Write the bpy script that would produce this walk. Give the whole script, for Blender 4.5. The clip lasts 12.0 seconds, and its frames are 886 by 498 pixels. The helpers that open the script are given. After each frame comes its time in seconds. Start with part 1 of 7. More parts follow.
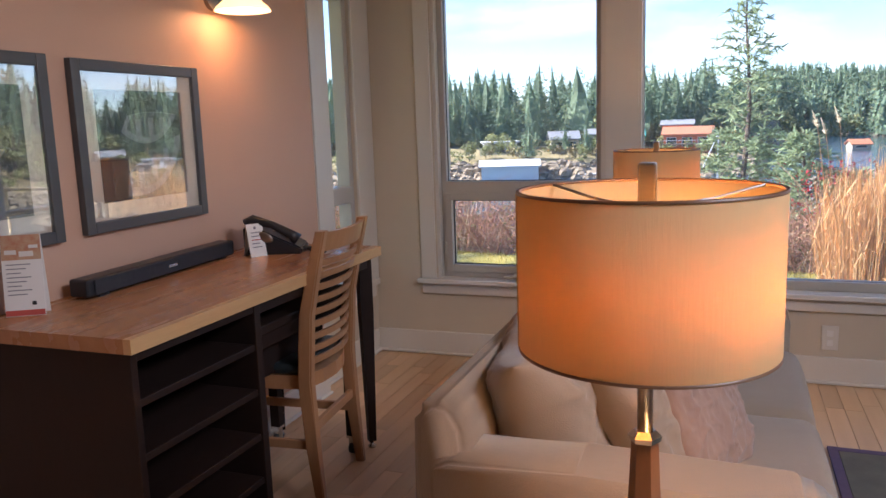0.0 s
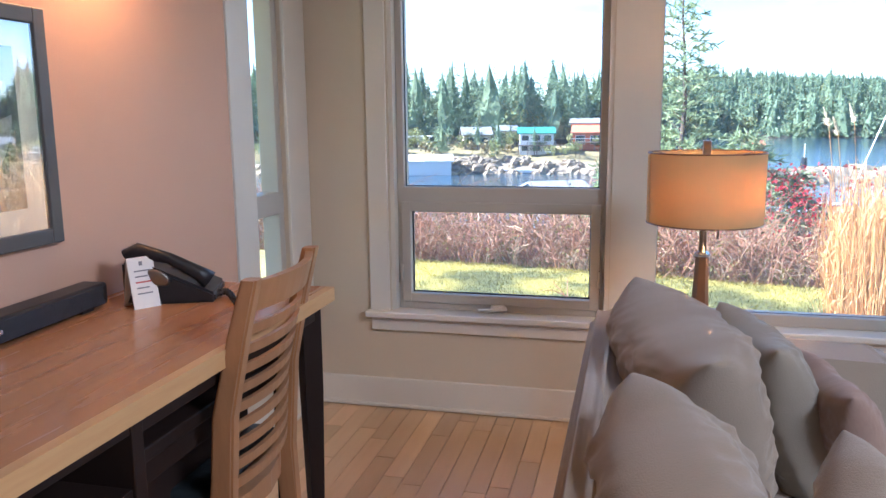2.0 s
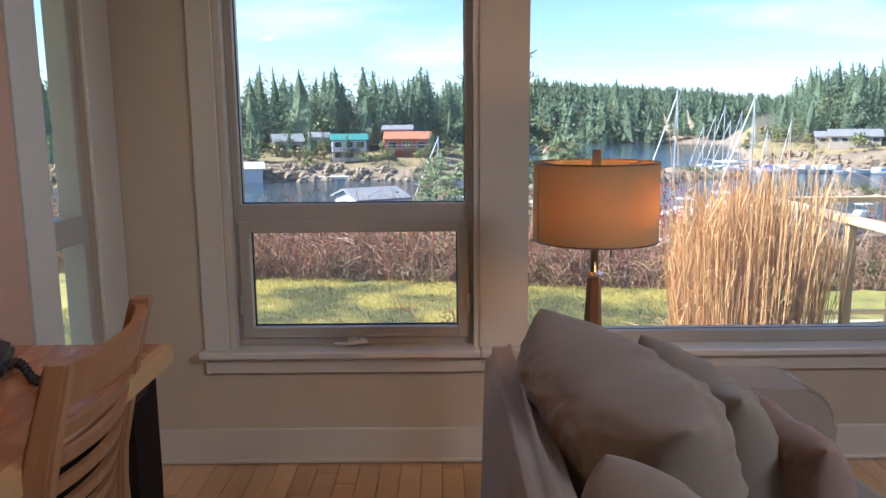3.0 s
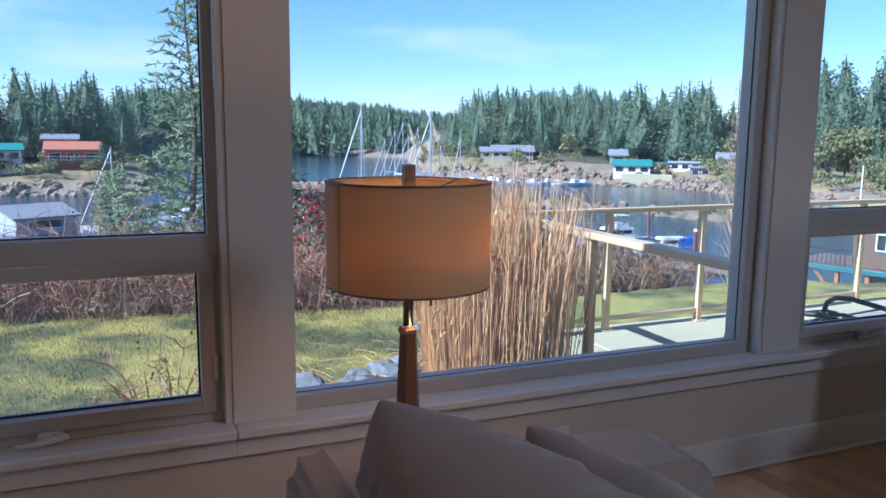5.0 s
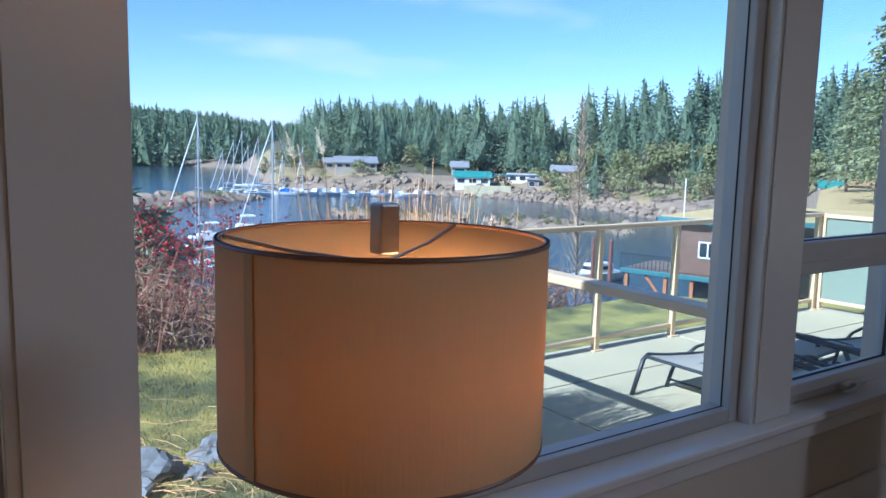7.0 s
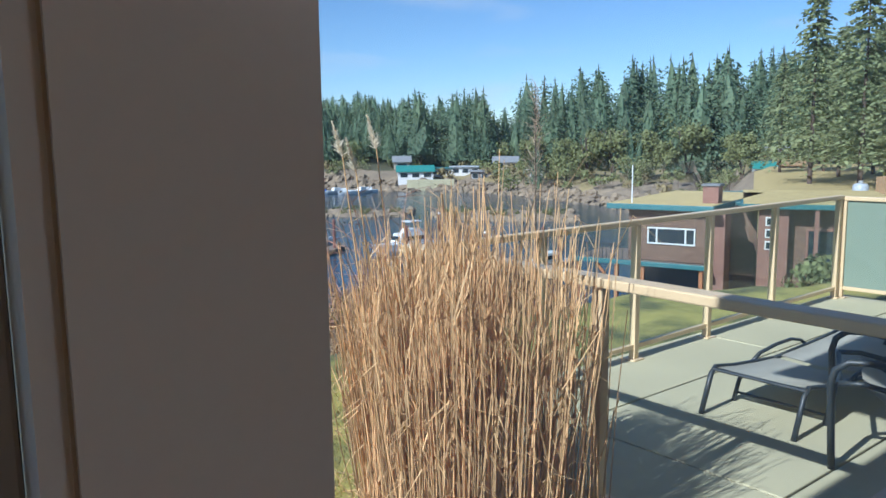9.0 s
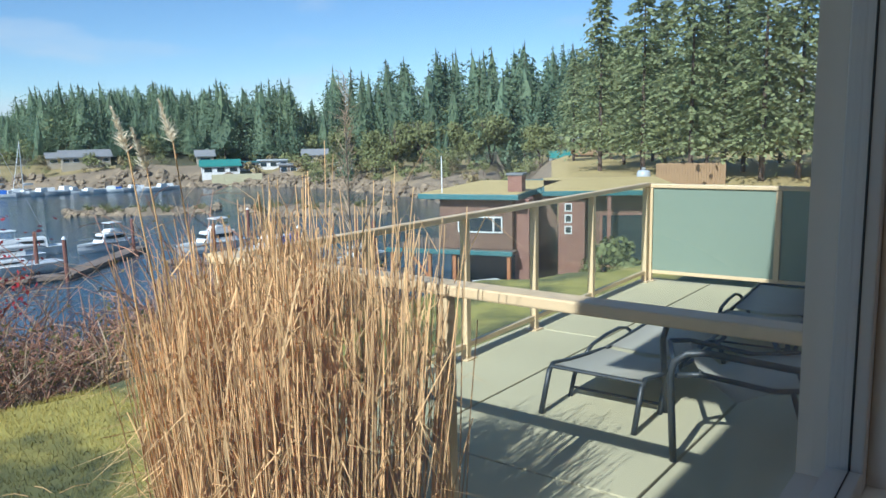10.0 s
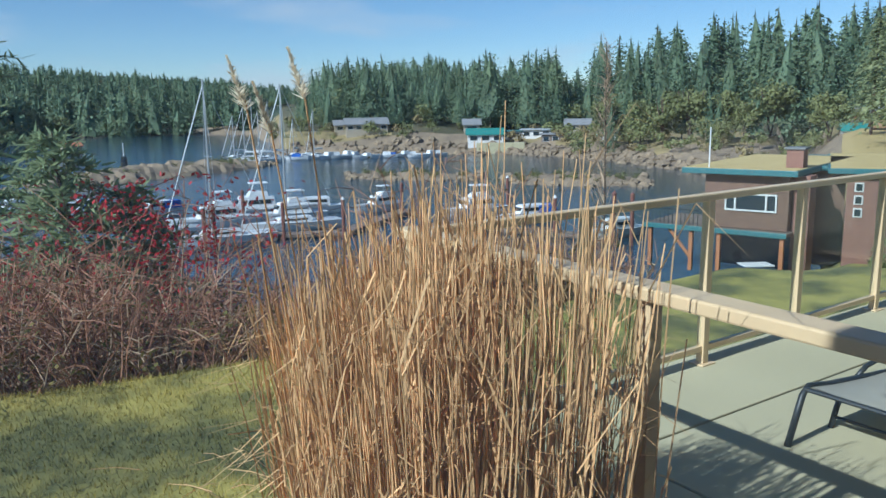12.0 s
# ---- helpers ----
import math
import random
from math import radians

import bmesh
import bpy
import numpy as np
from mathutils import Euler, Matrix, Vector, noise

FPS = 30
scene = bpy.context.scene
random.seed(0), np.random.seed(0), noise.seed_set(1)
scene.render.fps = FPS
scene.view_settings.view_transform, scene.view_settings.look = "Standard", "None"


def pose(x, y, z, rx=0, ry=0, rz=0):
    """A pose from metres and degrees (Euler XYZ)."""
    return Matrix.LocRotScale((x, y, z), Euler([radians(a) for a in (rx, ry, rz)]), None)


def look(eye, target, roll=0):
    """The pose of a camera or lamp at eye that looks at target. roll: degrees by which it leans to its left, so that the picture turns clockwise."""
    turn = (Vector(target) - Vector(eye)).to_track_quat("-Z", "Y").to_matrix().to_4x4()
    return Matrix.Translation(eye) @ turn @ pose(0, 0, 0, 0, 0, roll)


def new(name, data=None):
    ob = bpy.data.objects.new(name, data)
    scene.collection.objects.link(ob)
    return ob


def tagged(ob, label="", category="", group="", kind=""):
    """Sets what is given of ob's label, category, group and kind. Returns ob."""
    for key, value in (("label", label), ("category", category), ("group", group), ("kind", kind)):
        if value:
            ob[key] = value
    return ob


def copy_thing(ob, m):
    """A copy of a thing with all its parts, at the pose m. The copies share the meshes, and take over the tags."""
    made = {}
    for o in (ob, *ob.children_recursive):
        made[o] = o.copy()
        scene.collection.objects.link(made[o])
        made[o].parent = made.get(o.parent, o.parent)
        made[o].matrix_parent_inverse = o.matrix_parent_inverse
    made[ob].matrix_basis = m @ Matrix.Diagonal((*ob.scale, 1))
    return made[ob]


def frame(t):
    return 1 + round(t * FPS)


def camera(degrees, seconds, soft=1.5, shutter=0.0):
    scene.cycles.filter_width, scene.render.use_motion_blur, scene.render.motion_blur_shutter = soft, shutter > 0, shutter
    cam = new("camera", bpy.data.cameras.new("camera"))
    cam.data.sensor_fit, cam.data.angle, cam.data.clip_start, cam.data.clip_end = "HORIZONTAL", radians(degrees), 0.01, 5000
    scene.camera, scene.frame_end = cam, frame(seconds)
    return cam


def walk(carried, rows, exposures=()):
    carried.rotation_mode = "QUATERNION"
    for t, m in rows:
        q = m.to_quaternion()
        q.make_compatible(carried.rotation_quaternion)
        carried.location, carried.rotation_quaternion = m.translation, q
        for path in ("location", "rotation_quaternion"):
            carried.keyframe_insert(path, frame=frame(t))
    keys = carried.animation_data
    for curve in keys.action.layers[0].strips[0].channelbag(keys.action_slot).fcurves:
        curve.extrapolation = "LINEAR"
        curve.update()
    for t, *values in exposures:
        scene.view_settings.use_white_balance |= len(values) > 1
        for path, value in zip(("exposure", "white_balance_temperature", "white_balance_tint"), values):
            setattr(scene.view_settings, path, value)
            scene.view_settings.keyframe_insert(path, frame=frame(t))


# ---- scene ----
cam = camera(59.9, 12.0)
PATH = [
    (0, (1.374, 1.621, 1.254), (0.681, 3.47, 0.933), -1.9),
    (0.5, (1.236, 1.822, 1.26), (0.511, 3.66, 0.949), -1.9),
    (1, (1.12, 2.061, 1.249), (0.34, 3.874, 0.927), 0.2),
    (1.5, (1.018, 2.253, 1.222), (0.305, 4.09, 0.883), 1.1),
    (2, (0.874, 2.431, 1.236), (0.402, 4.344, 0.896), -0.6),
    (2.5, (0.77, 2.605, 1.233), (0.541, 4.562, 0.892), -0.7),
    (3, (0.67, 2.782, 1.235), (0.669, 4.755, 0.907), -0.5),
    (3.5, (0.574, 2.927, 1.238), (0.87, 4.878, 0.915), -1.9),
    (3.7, (0.542, 2.962, 1.213), (0.952, 4.895, 0.903), -2.1),
    (5.3, (0.533, 3.548, 1.222), (1.396, 5.329, 0.93), 0.9),
    (5.5, (0.539, 3.647, 1.227), (1.474, 5.391, 0.939), 0.8),
    (6, (0.579, 3.834, 1.219), (1.642, 5.505, 0.942), 0.5),
    (6.5, (0.639, 4.031, 1.225), (1.763, 5.664, 0.961), 0.9),
    (7, (0.685, 4.205, 1.214), (1.815, 5.834, 0.954), 1.3),
    (7.2, (0.738, 4.304, 1.204), (1.845, 5.95, 0.95), 0.9),
    (8.8, (0.67, 4.939, 1.192), (1.777, 6.583, 0.921), -0.5),
    (9, (0.698, 5.005, 1.197), (1.943, 6.546, 0.923), -0.7),
    (9.5, (0.812, 5.168, 1.188), (2.334, 6.432, 0.896), -1.1),
    (10, (0.905, 5.297, 1.192), (2.482, 6.489, 0.891), -1.1),
    (10.5, (0.996, 5.386, 1.187), (2.439, 6.736, 0.875), -0.9),
    (11, (1.071, 5.433, 1.187), (2.262, 7.002, 0.842), -1.2),
    (11.5, (1.202, 5.461, 1.19), (2.221, 7.145, 0.833), -0.9),
    (12, (1.361, 5.478, 1.162), (2.45, 7.116, 0.797), -1.0),
]
EXPOSURES = [(0.0, 1.92, 5600, 18), (0.5, 2.0, 5600, 17), (1.0, 2.35, 5200, 13), (1.5, 2.55, 5150, 11), (2.0, 2.55, 5100, 12), (2.4, 2.05, 5400, 12), (3.0, 1.6, 5500, 14), (3.5, 1.33, 4950, 18),
             (5.5, 1.03, 4650, 14), (7.0, 1.0, 4650, 12), (9.0, 0.52, 5050, 8), (9.5, 0.68, 5150, 6), (10.0, 0.58, 5250, 5), (11.0, 0.35, 5150, 4), (12.0, 0.27, 5100, 4)]
walk(cam, [(t, look(eye, target, roll)) for t, eye, target, roll in PATH], EXPOSURES)

# ---- sky, sun, large lights ----
SUN_AZ, SUN_EL = radians(-93), radians(37.5)      # bearing from +Y towards +X, height above the horizon
world = bpy.data.worlds.new("sky")
scene.world = world
world.use_nodes = True
wn = world.node_tree
sky = wn.nodes.new("ShaderNodeTexSky")
sky.sky_type, sky.sun_disc = "NISHITA", False
sky.sun_elevation, sky.sun_rotation = SUN_EL, SUN_AZ
sky.air_density, sky.dust_density, sky.ozone_density = 0.9, 0.0, 3.0
# thin fair-weather cloud low over the horizon
gen, sep, cn, rise, band, cm = (wn.nodes.new("ShaderNode" + k) for k in ("TexCoord", "SeparateXYZ", "TexNoise", "MapRange", "MapRange", "Mix"))
squash = wn.nodes.new("ShaderNodeMapping")
squash.inputs["Scale"].default_value = (1.0, 1.0, 5.0)
cn.inputs["Scale"].default_value, cn.inputs["Detail"].default_value = 3.4, 6
rise.inputs["From Min"].default_value, rise.inputs["From Max"].default_value = 0.53, 0.78
band.inputs["From Min"].default_value, band.inputs["From Max"].default_value = 0.42, 0.06
both = wn.nodes.new("ShaderNodeMath")
both.operation = "MULTIPLY"
cm.data_type = "RGBA"
cm.inputs["B"].default_value = (6.2, 6.3, 6.5, 1)
for p_, q_ in ((gen.outputs["Generated"], squash.inputs[0]), (squash.outputs[0], cn.inputs["Vector"]), (gen.outputs["Generated"], sep.inputs[0]), (sep.outputs["Z"], band.inputs["Value"]), (cn.outputs["Fac"], rise.inputs["Value"]),
               (rise.outputs[0], both.inputs[0]), (band.outputs[0], both.inputs[1]), (both.outputs[0], cm.inputs["Factor"]), (sky.outputs[0], cm.inputs["A"]), (cm.outputs["Result"], wn.nodes["Background"].inputs[0])):
    wn.links.new(p_, q_)
wn.nodes["Background"].inputs[1].default_value = 0.083
sun = new("sun", bpy.data.lights.new("sun", "SUN"))
sun.data.energy, sun.data.angle, sun.data.color = 5.0, radians(0.5), (1.0, 0.94, 0.85)
sun.matrix_world = look((math.sin(SUN_AZ) * 60, math.cos(SUN_AZ) * 60, math.tan(SUN_EL) * 60), (0, 0, 0))
# fill lamp added over the sitting area, slanting through an invented ceiling opening
fill_lamp = new("skylight_daylight", bpy.data.lights.new("skylight_daylight", "AREA"))
fill_lamp.data.shape, fill_lamp.data.size, fill_lamp.data.size_y = "RECTANGLE", 1.2, 0.6
fill_lamp.data.energy, fill_lamp.data.color = 18, (1.0, 0.96, 0.92)
fill_lamp.matrix_world = look((3.5, 2.3, 2.76), (0.6, 2.35, 0.0))

# ---- materials ----
def surf(name, c1, c2, rough=0.6, scale=6.0, bump=0.15, metal=0.0, fine=60.0, stretch=(1, 1, 1), per=0.0, wear=0.12, island=False, sheen=0.0, shift=True, span=(0.3, 0.7)):
    """Two colours mixed by coarse and fine noise, with relief; per: variation from piece to piece."""
    m = bpy.data.materials.new(name)
    m.use_nodes = True
    nt = m.node_tree
    n, l = nt.nodes, nt.links
    b = n["Principled BSDF"]
    tc, mp = n.new("ShaderNodeTexCoord"), n.new("ShaderNodeMapping")
    mp.inputs["Scale"].default_value = stretch
    l.new(tc.outputs["Object"], mp.inputs["Vector"])
    vec = mp.outputs["Vector"]
    rnd = None
    if per:
        info = n.new("ShaderNodeNewGeometry" if island else "ShaderNodeObjectInfo")
        rnd = info.outputs["Random Per Island" if island else "Random"]
    if per and shift:
        add = n.new("ShaderNodeVectorMath")
        add.operation = "MULTIPLY_ADD"
        l.new(rnd, add.inputs[0])
        add.inputs[1].default_value = (17.0, 31.0, 23.0)
        l.new(vec, add.inputs[2])
        vec = add.outputs[0]
    n1, n2 = n.new("ShaderNodeTexNoise"), n.new("ShaderNodeTexNoise")
    n1.inputs["Scale"].default_value, n1.inputs["Detail"].default_value = scale, 4
    n2.inputs["Scale"].default_value, n2.inputs["Detail"].default_value = fine, 3
    l.new(vec, n1.inputs["Vector"])
    l.new(vec, n2.inputs["Vector"])
    mix = n.new("ShaderNodeMix")
    mix.data_type = "RGBA"
    mix.inputs["A"].default_value, mix.inputs["B"].default_value = (*c1, 1), (*c2, 1)
    half = n.new("ShaderNodeMath")
    half.operation = "MULTIPLY_ADD"
    l.new(n2.outputs["Fac"], half.inputs[0])
    half.inputs[1].default_value = 0.45
    ramp = n.new("ShaderNodeMapRange")
    ramp.inputs["From Min"].default_value, ramp.inputs["From Max"].default_value = span
    ramp.inputs["To Min"].default_value, ramp.inputs["To Max"].default_value = 0.0, 0.62
    l.new(n1.outputs["Fac"], ramp.inputs["Value"])
    l.new(ramp.outputs[0], half.inputs[2])
    l.new(half.outputs[0], mix.inputs["Factor"])
    col = mix.outputs["Result"]
    if per:
        hsv, mr = n.new("ShaderNodeHueSaturation"), n.new("ShaderNodeMapRange")
        mr.inputs["To Min"].default_value, mr.inputs["To Max"].default_value = 1 - per, 1 + per
        l.new(rnd, mr.inputs["Value"])
        l.new(mr.outputs[0], hsv.inputs["Value"])
        l.new(col, hsv.inputs["Color"])
        col = hsv.outputs[0]
    l.new(col, b.inputs["Base Color"])
    rr = n.new("ShaderNodeMapRange")
    rr.inputs["To Min"].default_value, rr.inputs["To Max"].default_value = max(rough - wear, 0.03), min(rough + wear, 1)
    l.new(n1.outputs["Fac"], rr.inputs["Value"])
    l.new(rr.outputs[0], b.inputs["Roughness"])
    b.inputs["Metallic"].default_value = metal
    if sheen:
        b.inputs["Sheen Weight"].default_value = sheen
    if bump:
        bp = n.new("ShaderNodeBump")
        bp.inputs["Strength"].default_value, bp.inputs["Distance"].default_value = bump, 0.01
        l.new(half.outputs[0], bp.inputs["Height"])
        l.new(bp.outputs[0], b.inputs["Normal"])
    return m


def clear_glass(name, tint=(1, 1, 1), gloss=0.5, film=0.0):
    """Clear pane: see-through, with a mirror share that grows towards grazing views; film: an uneven translucent share,
    added to veil the view with haze.
    """
    m = bpy.data.materials.new(name)
    m.use_nodes = True
    n, l = m.node_tree.nodes, m.node_tree.links
    n.remove(n["Principled BSDF"])
    tr, gl, lw, mx = n.new("ShaderNodeBsdfTransparent"), n.new("ShaderNodeBsdfGlossy"), n.new("ShaderNodeLayerWeight"), n.new("ShaderNodeMixShader")
    pw, ma = n.new("ShaderNodeMath"), n.new("ShaderNodeMath")
    tr.inputs[0].default_value = (*tint, 1)
    gl.inputs["Roughness"].default_value = 0.01
    lw.inputs["Blend"].default_value = 0.5
    pw.operation, ma.operation = "POWER", "MULTIPLY_ADD"
    pw.inputs[1].default_value = 5.0
    ma.inputs[1].default_value, ma.inputs[2].default_value = 0.9 * gloss, 0.045 * gloss
    body = tr.outputs[0]
    # haze veil put into the glass; it lifts the dark woods outside
    if film:
        veil, coat, spots, amount, tc = (n.new("ShaderNode" + k) for k in ("BsdfTranslucent", "MixShader", "TexNoise", "MapRange", "TexCoord"))
        veil.inputs[0].default_value = (0.86, 0.88, 0.9, 1)
        spots.inputs["Scale"].default_value, spots.inputs["Detail"].default_value = 2.2, 5
        amount.inputs["To Min"].default_value, amount.inputs["To Max"].default_value = film * 0.7, film * 1.3
        for a, b in ((tc.outputs["Object"], spots.inputs["Vector"]), (spots.outputs["Fac"], amount.inputs["Value"]), (amount.outputs[0], coat.inputs[0]), (tr.outputs[0], coat.inputs[1]), (veil.outputs[0], coat.inputs[2])):
            l.new(a, b)
        body = coat.outputs[0]
    for a, b in ((lw.outputs["Facing"], pw.inputs[0]), (pw.outputs[0], ma.inputs[0]), (ma.outputs[0], mx.inputs[0]), (body, mx.inputs[1]), (gl.outputs[0], mx.inputs[2]), (mx.outputs[0], n["Material Output"].inputs[0])):
        l.new(a, b)
    return m


def cloth_shade(name, color):
    m = surf(name, color, tuple(c * 0.88 for c in color), 0.9, 3, 0.1, fine=260, stretch=(1, 1, 0.08))
    n, l = m.node_tree.nodes, m.node_tree.links
    b = n["Principled BSDF"]
    tl, mx = n.new("ShaderNodeBsdfTranslucent"), n.new("ShaderNodeMixShader")
    tl.inputs[0].default_value = (0.95, 0.60, 0.18, 1)
    mx.inputs[0].default_value = 0.2
    for p, q in ((b.outputs[0], mx.inputs[1]), (tl.outputs[0], mx.inputs[2]), (mx.outputs[0], n["Material Output"].inputs[0])):
        l.new(p, q)
    return m


def glow(name, color, strength):
    m = bpy.data.materials.new(name)
    m.use_nodes = True
    b = m.node_tree.nodes["Principled BSDF"]
    b.inputs["Base Color"].default_value = (0.9, 0.8, 0.65, 1)
    b.inputs["Emission Color"].default_value = (*color, 1)
    b.inputs["Emission Strength"].default_value = strength
    return m


def leafy(name, c1, c2, per=0.3, through_leaf=0.3, scale=2.0, fine=9.0, shift=True, span=(0.3, 0.7)):
    m = surf(name, c1, c2, 0.7, scale, 0.0, fine=fine, per=per, island=True, shift=shift, span=span)
    n, l = m.node_tree.nodes, m.node_tree.links
    b = n["Principled BSDF"]
    b.inputs["Specular IOR Level"].default_value = 0.25
    tl, mx = n.new("ShaderNodeBsdfTranslucent"), n.new("ShaderNodeMixShader")
    l.new(b.inputs["Base Color"].links[0].from_socket, tl.inputs[0])
    mx.inputs[0].default_value = through_leaf
    for p, q in ((b.outputs[0], mx.inputs[1]), (tl.outputs[0], mx.inputs[2]), (mx.outputs[0], n["Material Output"].inputs[0])):
        l.new(p, q)
    return m


M_pink = surf("pink_wall_paint", (0.56, 0.355, 0.25), (0.51, 0.32, 0.225), 0.62, 1.2, 0.06, fine=170)
M_cream = surf("cream_wall_paint", (0.60, 0.53, 0.42), (0.55, 0.48, 0.375), 0.65, 1.3, 0.06, fine=170)
M_ceil = surf("ceiling_paint", (0.78, 0.75, 0.7), (0.74, 0.71, 0.66), 0.8, 1.5, 0.08, fine=120)
M_trim = surf("painted_trim", (0.70, 0.67, 0.61), (0.64, 0.61, 0.55), 0.33, 2.0, 0.04, fine=90)
M_sill = surf("gloss_painted_sill", (0.72, 0.70, 0.66), (0.67, 0.65, 0.61), 0.2, 2.0, 0.03, fine=90)
M_vinyl = surf("window_vinyl", (0.48, 0.46, 0.42), (0.44, 0.42, 0.385), 0.45, 2.5, 0.03, fine=120)
M_gasket = surf("black_gasket", (0.02, 0.02, 0.02), (0.03, 0.03, 0.03), 0.6, 8, 0.0)
M_plank = surf("maple_plank", (0.84, 0.64, 0.44), (0.74, 0.54, 0.35), 0.24, 2.2, 0.05, fine=34, stretch=(9, 0.7, 1), per=0.17)
M_subfloor = surf("floor_joint", (0.06, 0.035, 0.02), (0.09, 0.05, 0.03), 0.8, 4, 0.1)
M_edge = surf("pale_maple_edge", (0.62, 0.40, 0.19), (0.46, 0.26, 0.11), 0.35, 2.5, 0.03, fine=28, stretch=(9, 0.6, 6))
M_butcher = surf("maple_worktop", (0.44, 0.22, 0.10), (0.33, 0.155, 0.07), 0.26, 2.5, 0.03, fine=28, stretch=(9, 0.6, 6))
M_chairwood = surf("chair_beech", (0.43, 0.225, 0.105), (0.33, 0.165, 0.075), 0.34, 5, 0.04, fine=40, stretch=(5, 5, 0.7))
M_espresso = surf("espresso_wood", (0.014, 0.008, 0.0065), (0.024, 0.014, 0.011), 0.5, 3, 0.05, fine=50, stretch=(1, 1, 0.2))
M_espresso.node_tree.nodes["Principled BSDF"].inputs["Specular IOR Level"].default_value = 0.22
M_black = surf("black_plastic", (0.012, 0.013, 0.016), (0.02, 0.021, 0.025), 0.38, 10, 0.03, fine=200)
M_grille = surf("black_grille_cloth", (0.014, 0.016, 0.022), (0.025, 0.027, 0.035), 0.75, 30, 0.25, fine=420)
M_leather = surf("black_leather", (0.012, 0.016, 0.018), (0.022, 0.028, 0.03), 0.36, 14, 0.25, fine=120)
M_chrome = surf("chrome", (0.62, 0.6, 0.57), (0.5, 0.48, 0.46), 0.18, 8, 0.0, 1.0)
M_nickel = surf("brushed_nickel", (0.36, 0.33, 0.3), (0.28, 0.26, 0.24), 0.32, 12, 0.04, 1.0, stretch=(1, 1, 8))
M_lampwood = surf("walnut_post", (0.20, 0.105, 0.05), (0.12, 0.06, 0.03), 0.4, 4, 0.04, fine=45, stretch=(6, 6, 0.6))
M_sofa = surf("taupe_cotton", (0.31, 0.25, 0.195), (0.25, 0.205, 0.16), 0.92, 5, 0.3, fine=380, sheen=0.25)
M_pillow = surf("grey_taupe_linen", (0.29, 0.255, 0.205), (0.24, 0.21, 0.17), 0.92, 6, 0.25, fine=420, sheen=0.25)
M_accent = surf("rust_stripe_cotton", (0.34, 0.24, 0.19), (0.26, 0.17, 0.14), 0.92, 3, 0.2, fine=60, stretch=(1, 6, 1), sheen=0.2)
M_shade = cloth_shade("lamp_shade_linen", (0.67, 0.48, 0.24))
M_rug = surf("grey_green_rug", (0.15, 0.14, 0.11), (0.11, 0.105, 0.085), 0.95, 12, 0.4, fine=300)
M_rugedge = surf("violet_rug_binding", (0.12, 0.085, 0.15), (0.1, 0.07, 0.13), 0.9, 20, 0.3, fine=300)
M_frame = surf("slate_picture_frame", (0.085, 0.085, 0.085), (0.065, 0.065, 0.068), 0.4, 6, 0.06, fine=90, stretch=(1, 0.3, 3))
M_mat = surf("cream_mat_board", (0.72, 0.66, 0.55), (0.68, 0.62, 0.52), 0.85, 4, 0.04, fine=200)
M_print = surf("dark_photo_print", (0.035, 0.035, 0.04), (0.07, 0.07, 0.075), 0.5, 7, 0.0, fine=40)
M_printlight = surf("pale_photo_tone", (0.36, 0.36, 0.37), (0.22, 0.22, 0.24), 0.5, 12, 0.0, fine=60)
M_printmid = surf("mid_photo_tone", (0.13, 0.13, 0.14), (0.09, 0.09, 0.1), 0.5, 12, 0.0, fine=60)
M_paper = surf("white_card", (0.78, 0.76, 0.73), (0.74, 0.72, 0.69), 0.6, 6, 0.02)
M_ink = surf("grey_ink", (0.2, 0.2, 0.22), (0.26, 0.26, 0.28), 0.7, 20, 0.0)
M_redink = surf("red_ink", (0.5, 0.09, 0.07), (0.45, 0.08, 0.06), 0.6, 20, 0.0)
M_photo = surf("food_photo", (0.4, 0.12, 0.06), (0.5, 0.38, 0.25), 0.5, 60, 0.0, fine=200)
M_plate = surf("white_plate", (0.72, 0.7, 0.66), (0.7, 0.67, 0.62), 0.4, 8, 0.0)
M_glass = clear_glass("window_glass", (0.98, 0.99, 0.985), 0.28, 0.04)
M_picglass = clear_glass("picture_glass", (1, 1, 1), 4.6)
M_railglass = clear_glass("rail_glass", (0.94, 0.965, 0.95))
M_bulb = glow("bulb", (1.0, 0.62, 0.3), 12)
M_sconce = glow("sconce_glass", (1.0, 0.5, 0.16), 0.8)
# outdoors
# lawn and blade dark tones: moss plus patches of shade put in the colour
M_lawn = surf("lawn", (0.44, 0.37, 0.08), (0.042, 0.055, 0.02), 0.9, 1.7, 0.6, fine=9, span=(0.42, 0.6))
M_blade = leafy("grass_blade", (0.52, 0.41, 0.09), (0.058, 0.07, 0.022), 0.18, 0.3, 1.7, 12, False, (0.42, 0.6))
M_field = surf("dry_field", (0.46, 0.35, 0.14), (0.36, 0.27, 0.11), 0.95, 0.06, 0.2, fine=1.5)
M_scrub = surf("scrub_soil", (0.12, 0.075, 0.045), (0.17, 0.12, 0.06), 0.95, 0.4, 0.5, fine=5)
M_shore = surf("shore_rock", (0.36, 0.27, 0.165), (0.15, 0.115, 0.08), 0.9, 0.25, 0.8, fine=2.2)
M_bankgrass = surf("dry_bank_grass", (0.36, 0.27, 0.12), (0.17, 0.14, 0.06), 0.95, 0.22, 0.6, fine=2.0)
M_forestfloor = surf("forest_floor", (0.06, 0.065, 0.03), (0.11, 0.09, 0.045), 0.95, 0.1, 0.4, fine=1.2)
M_farhill = surf("far_forest_floor", (0.03, 0.05, 0.03), (0.05, 0.07, 0.035), 0.95, 0.05, 0.4, fine=0.5)
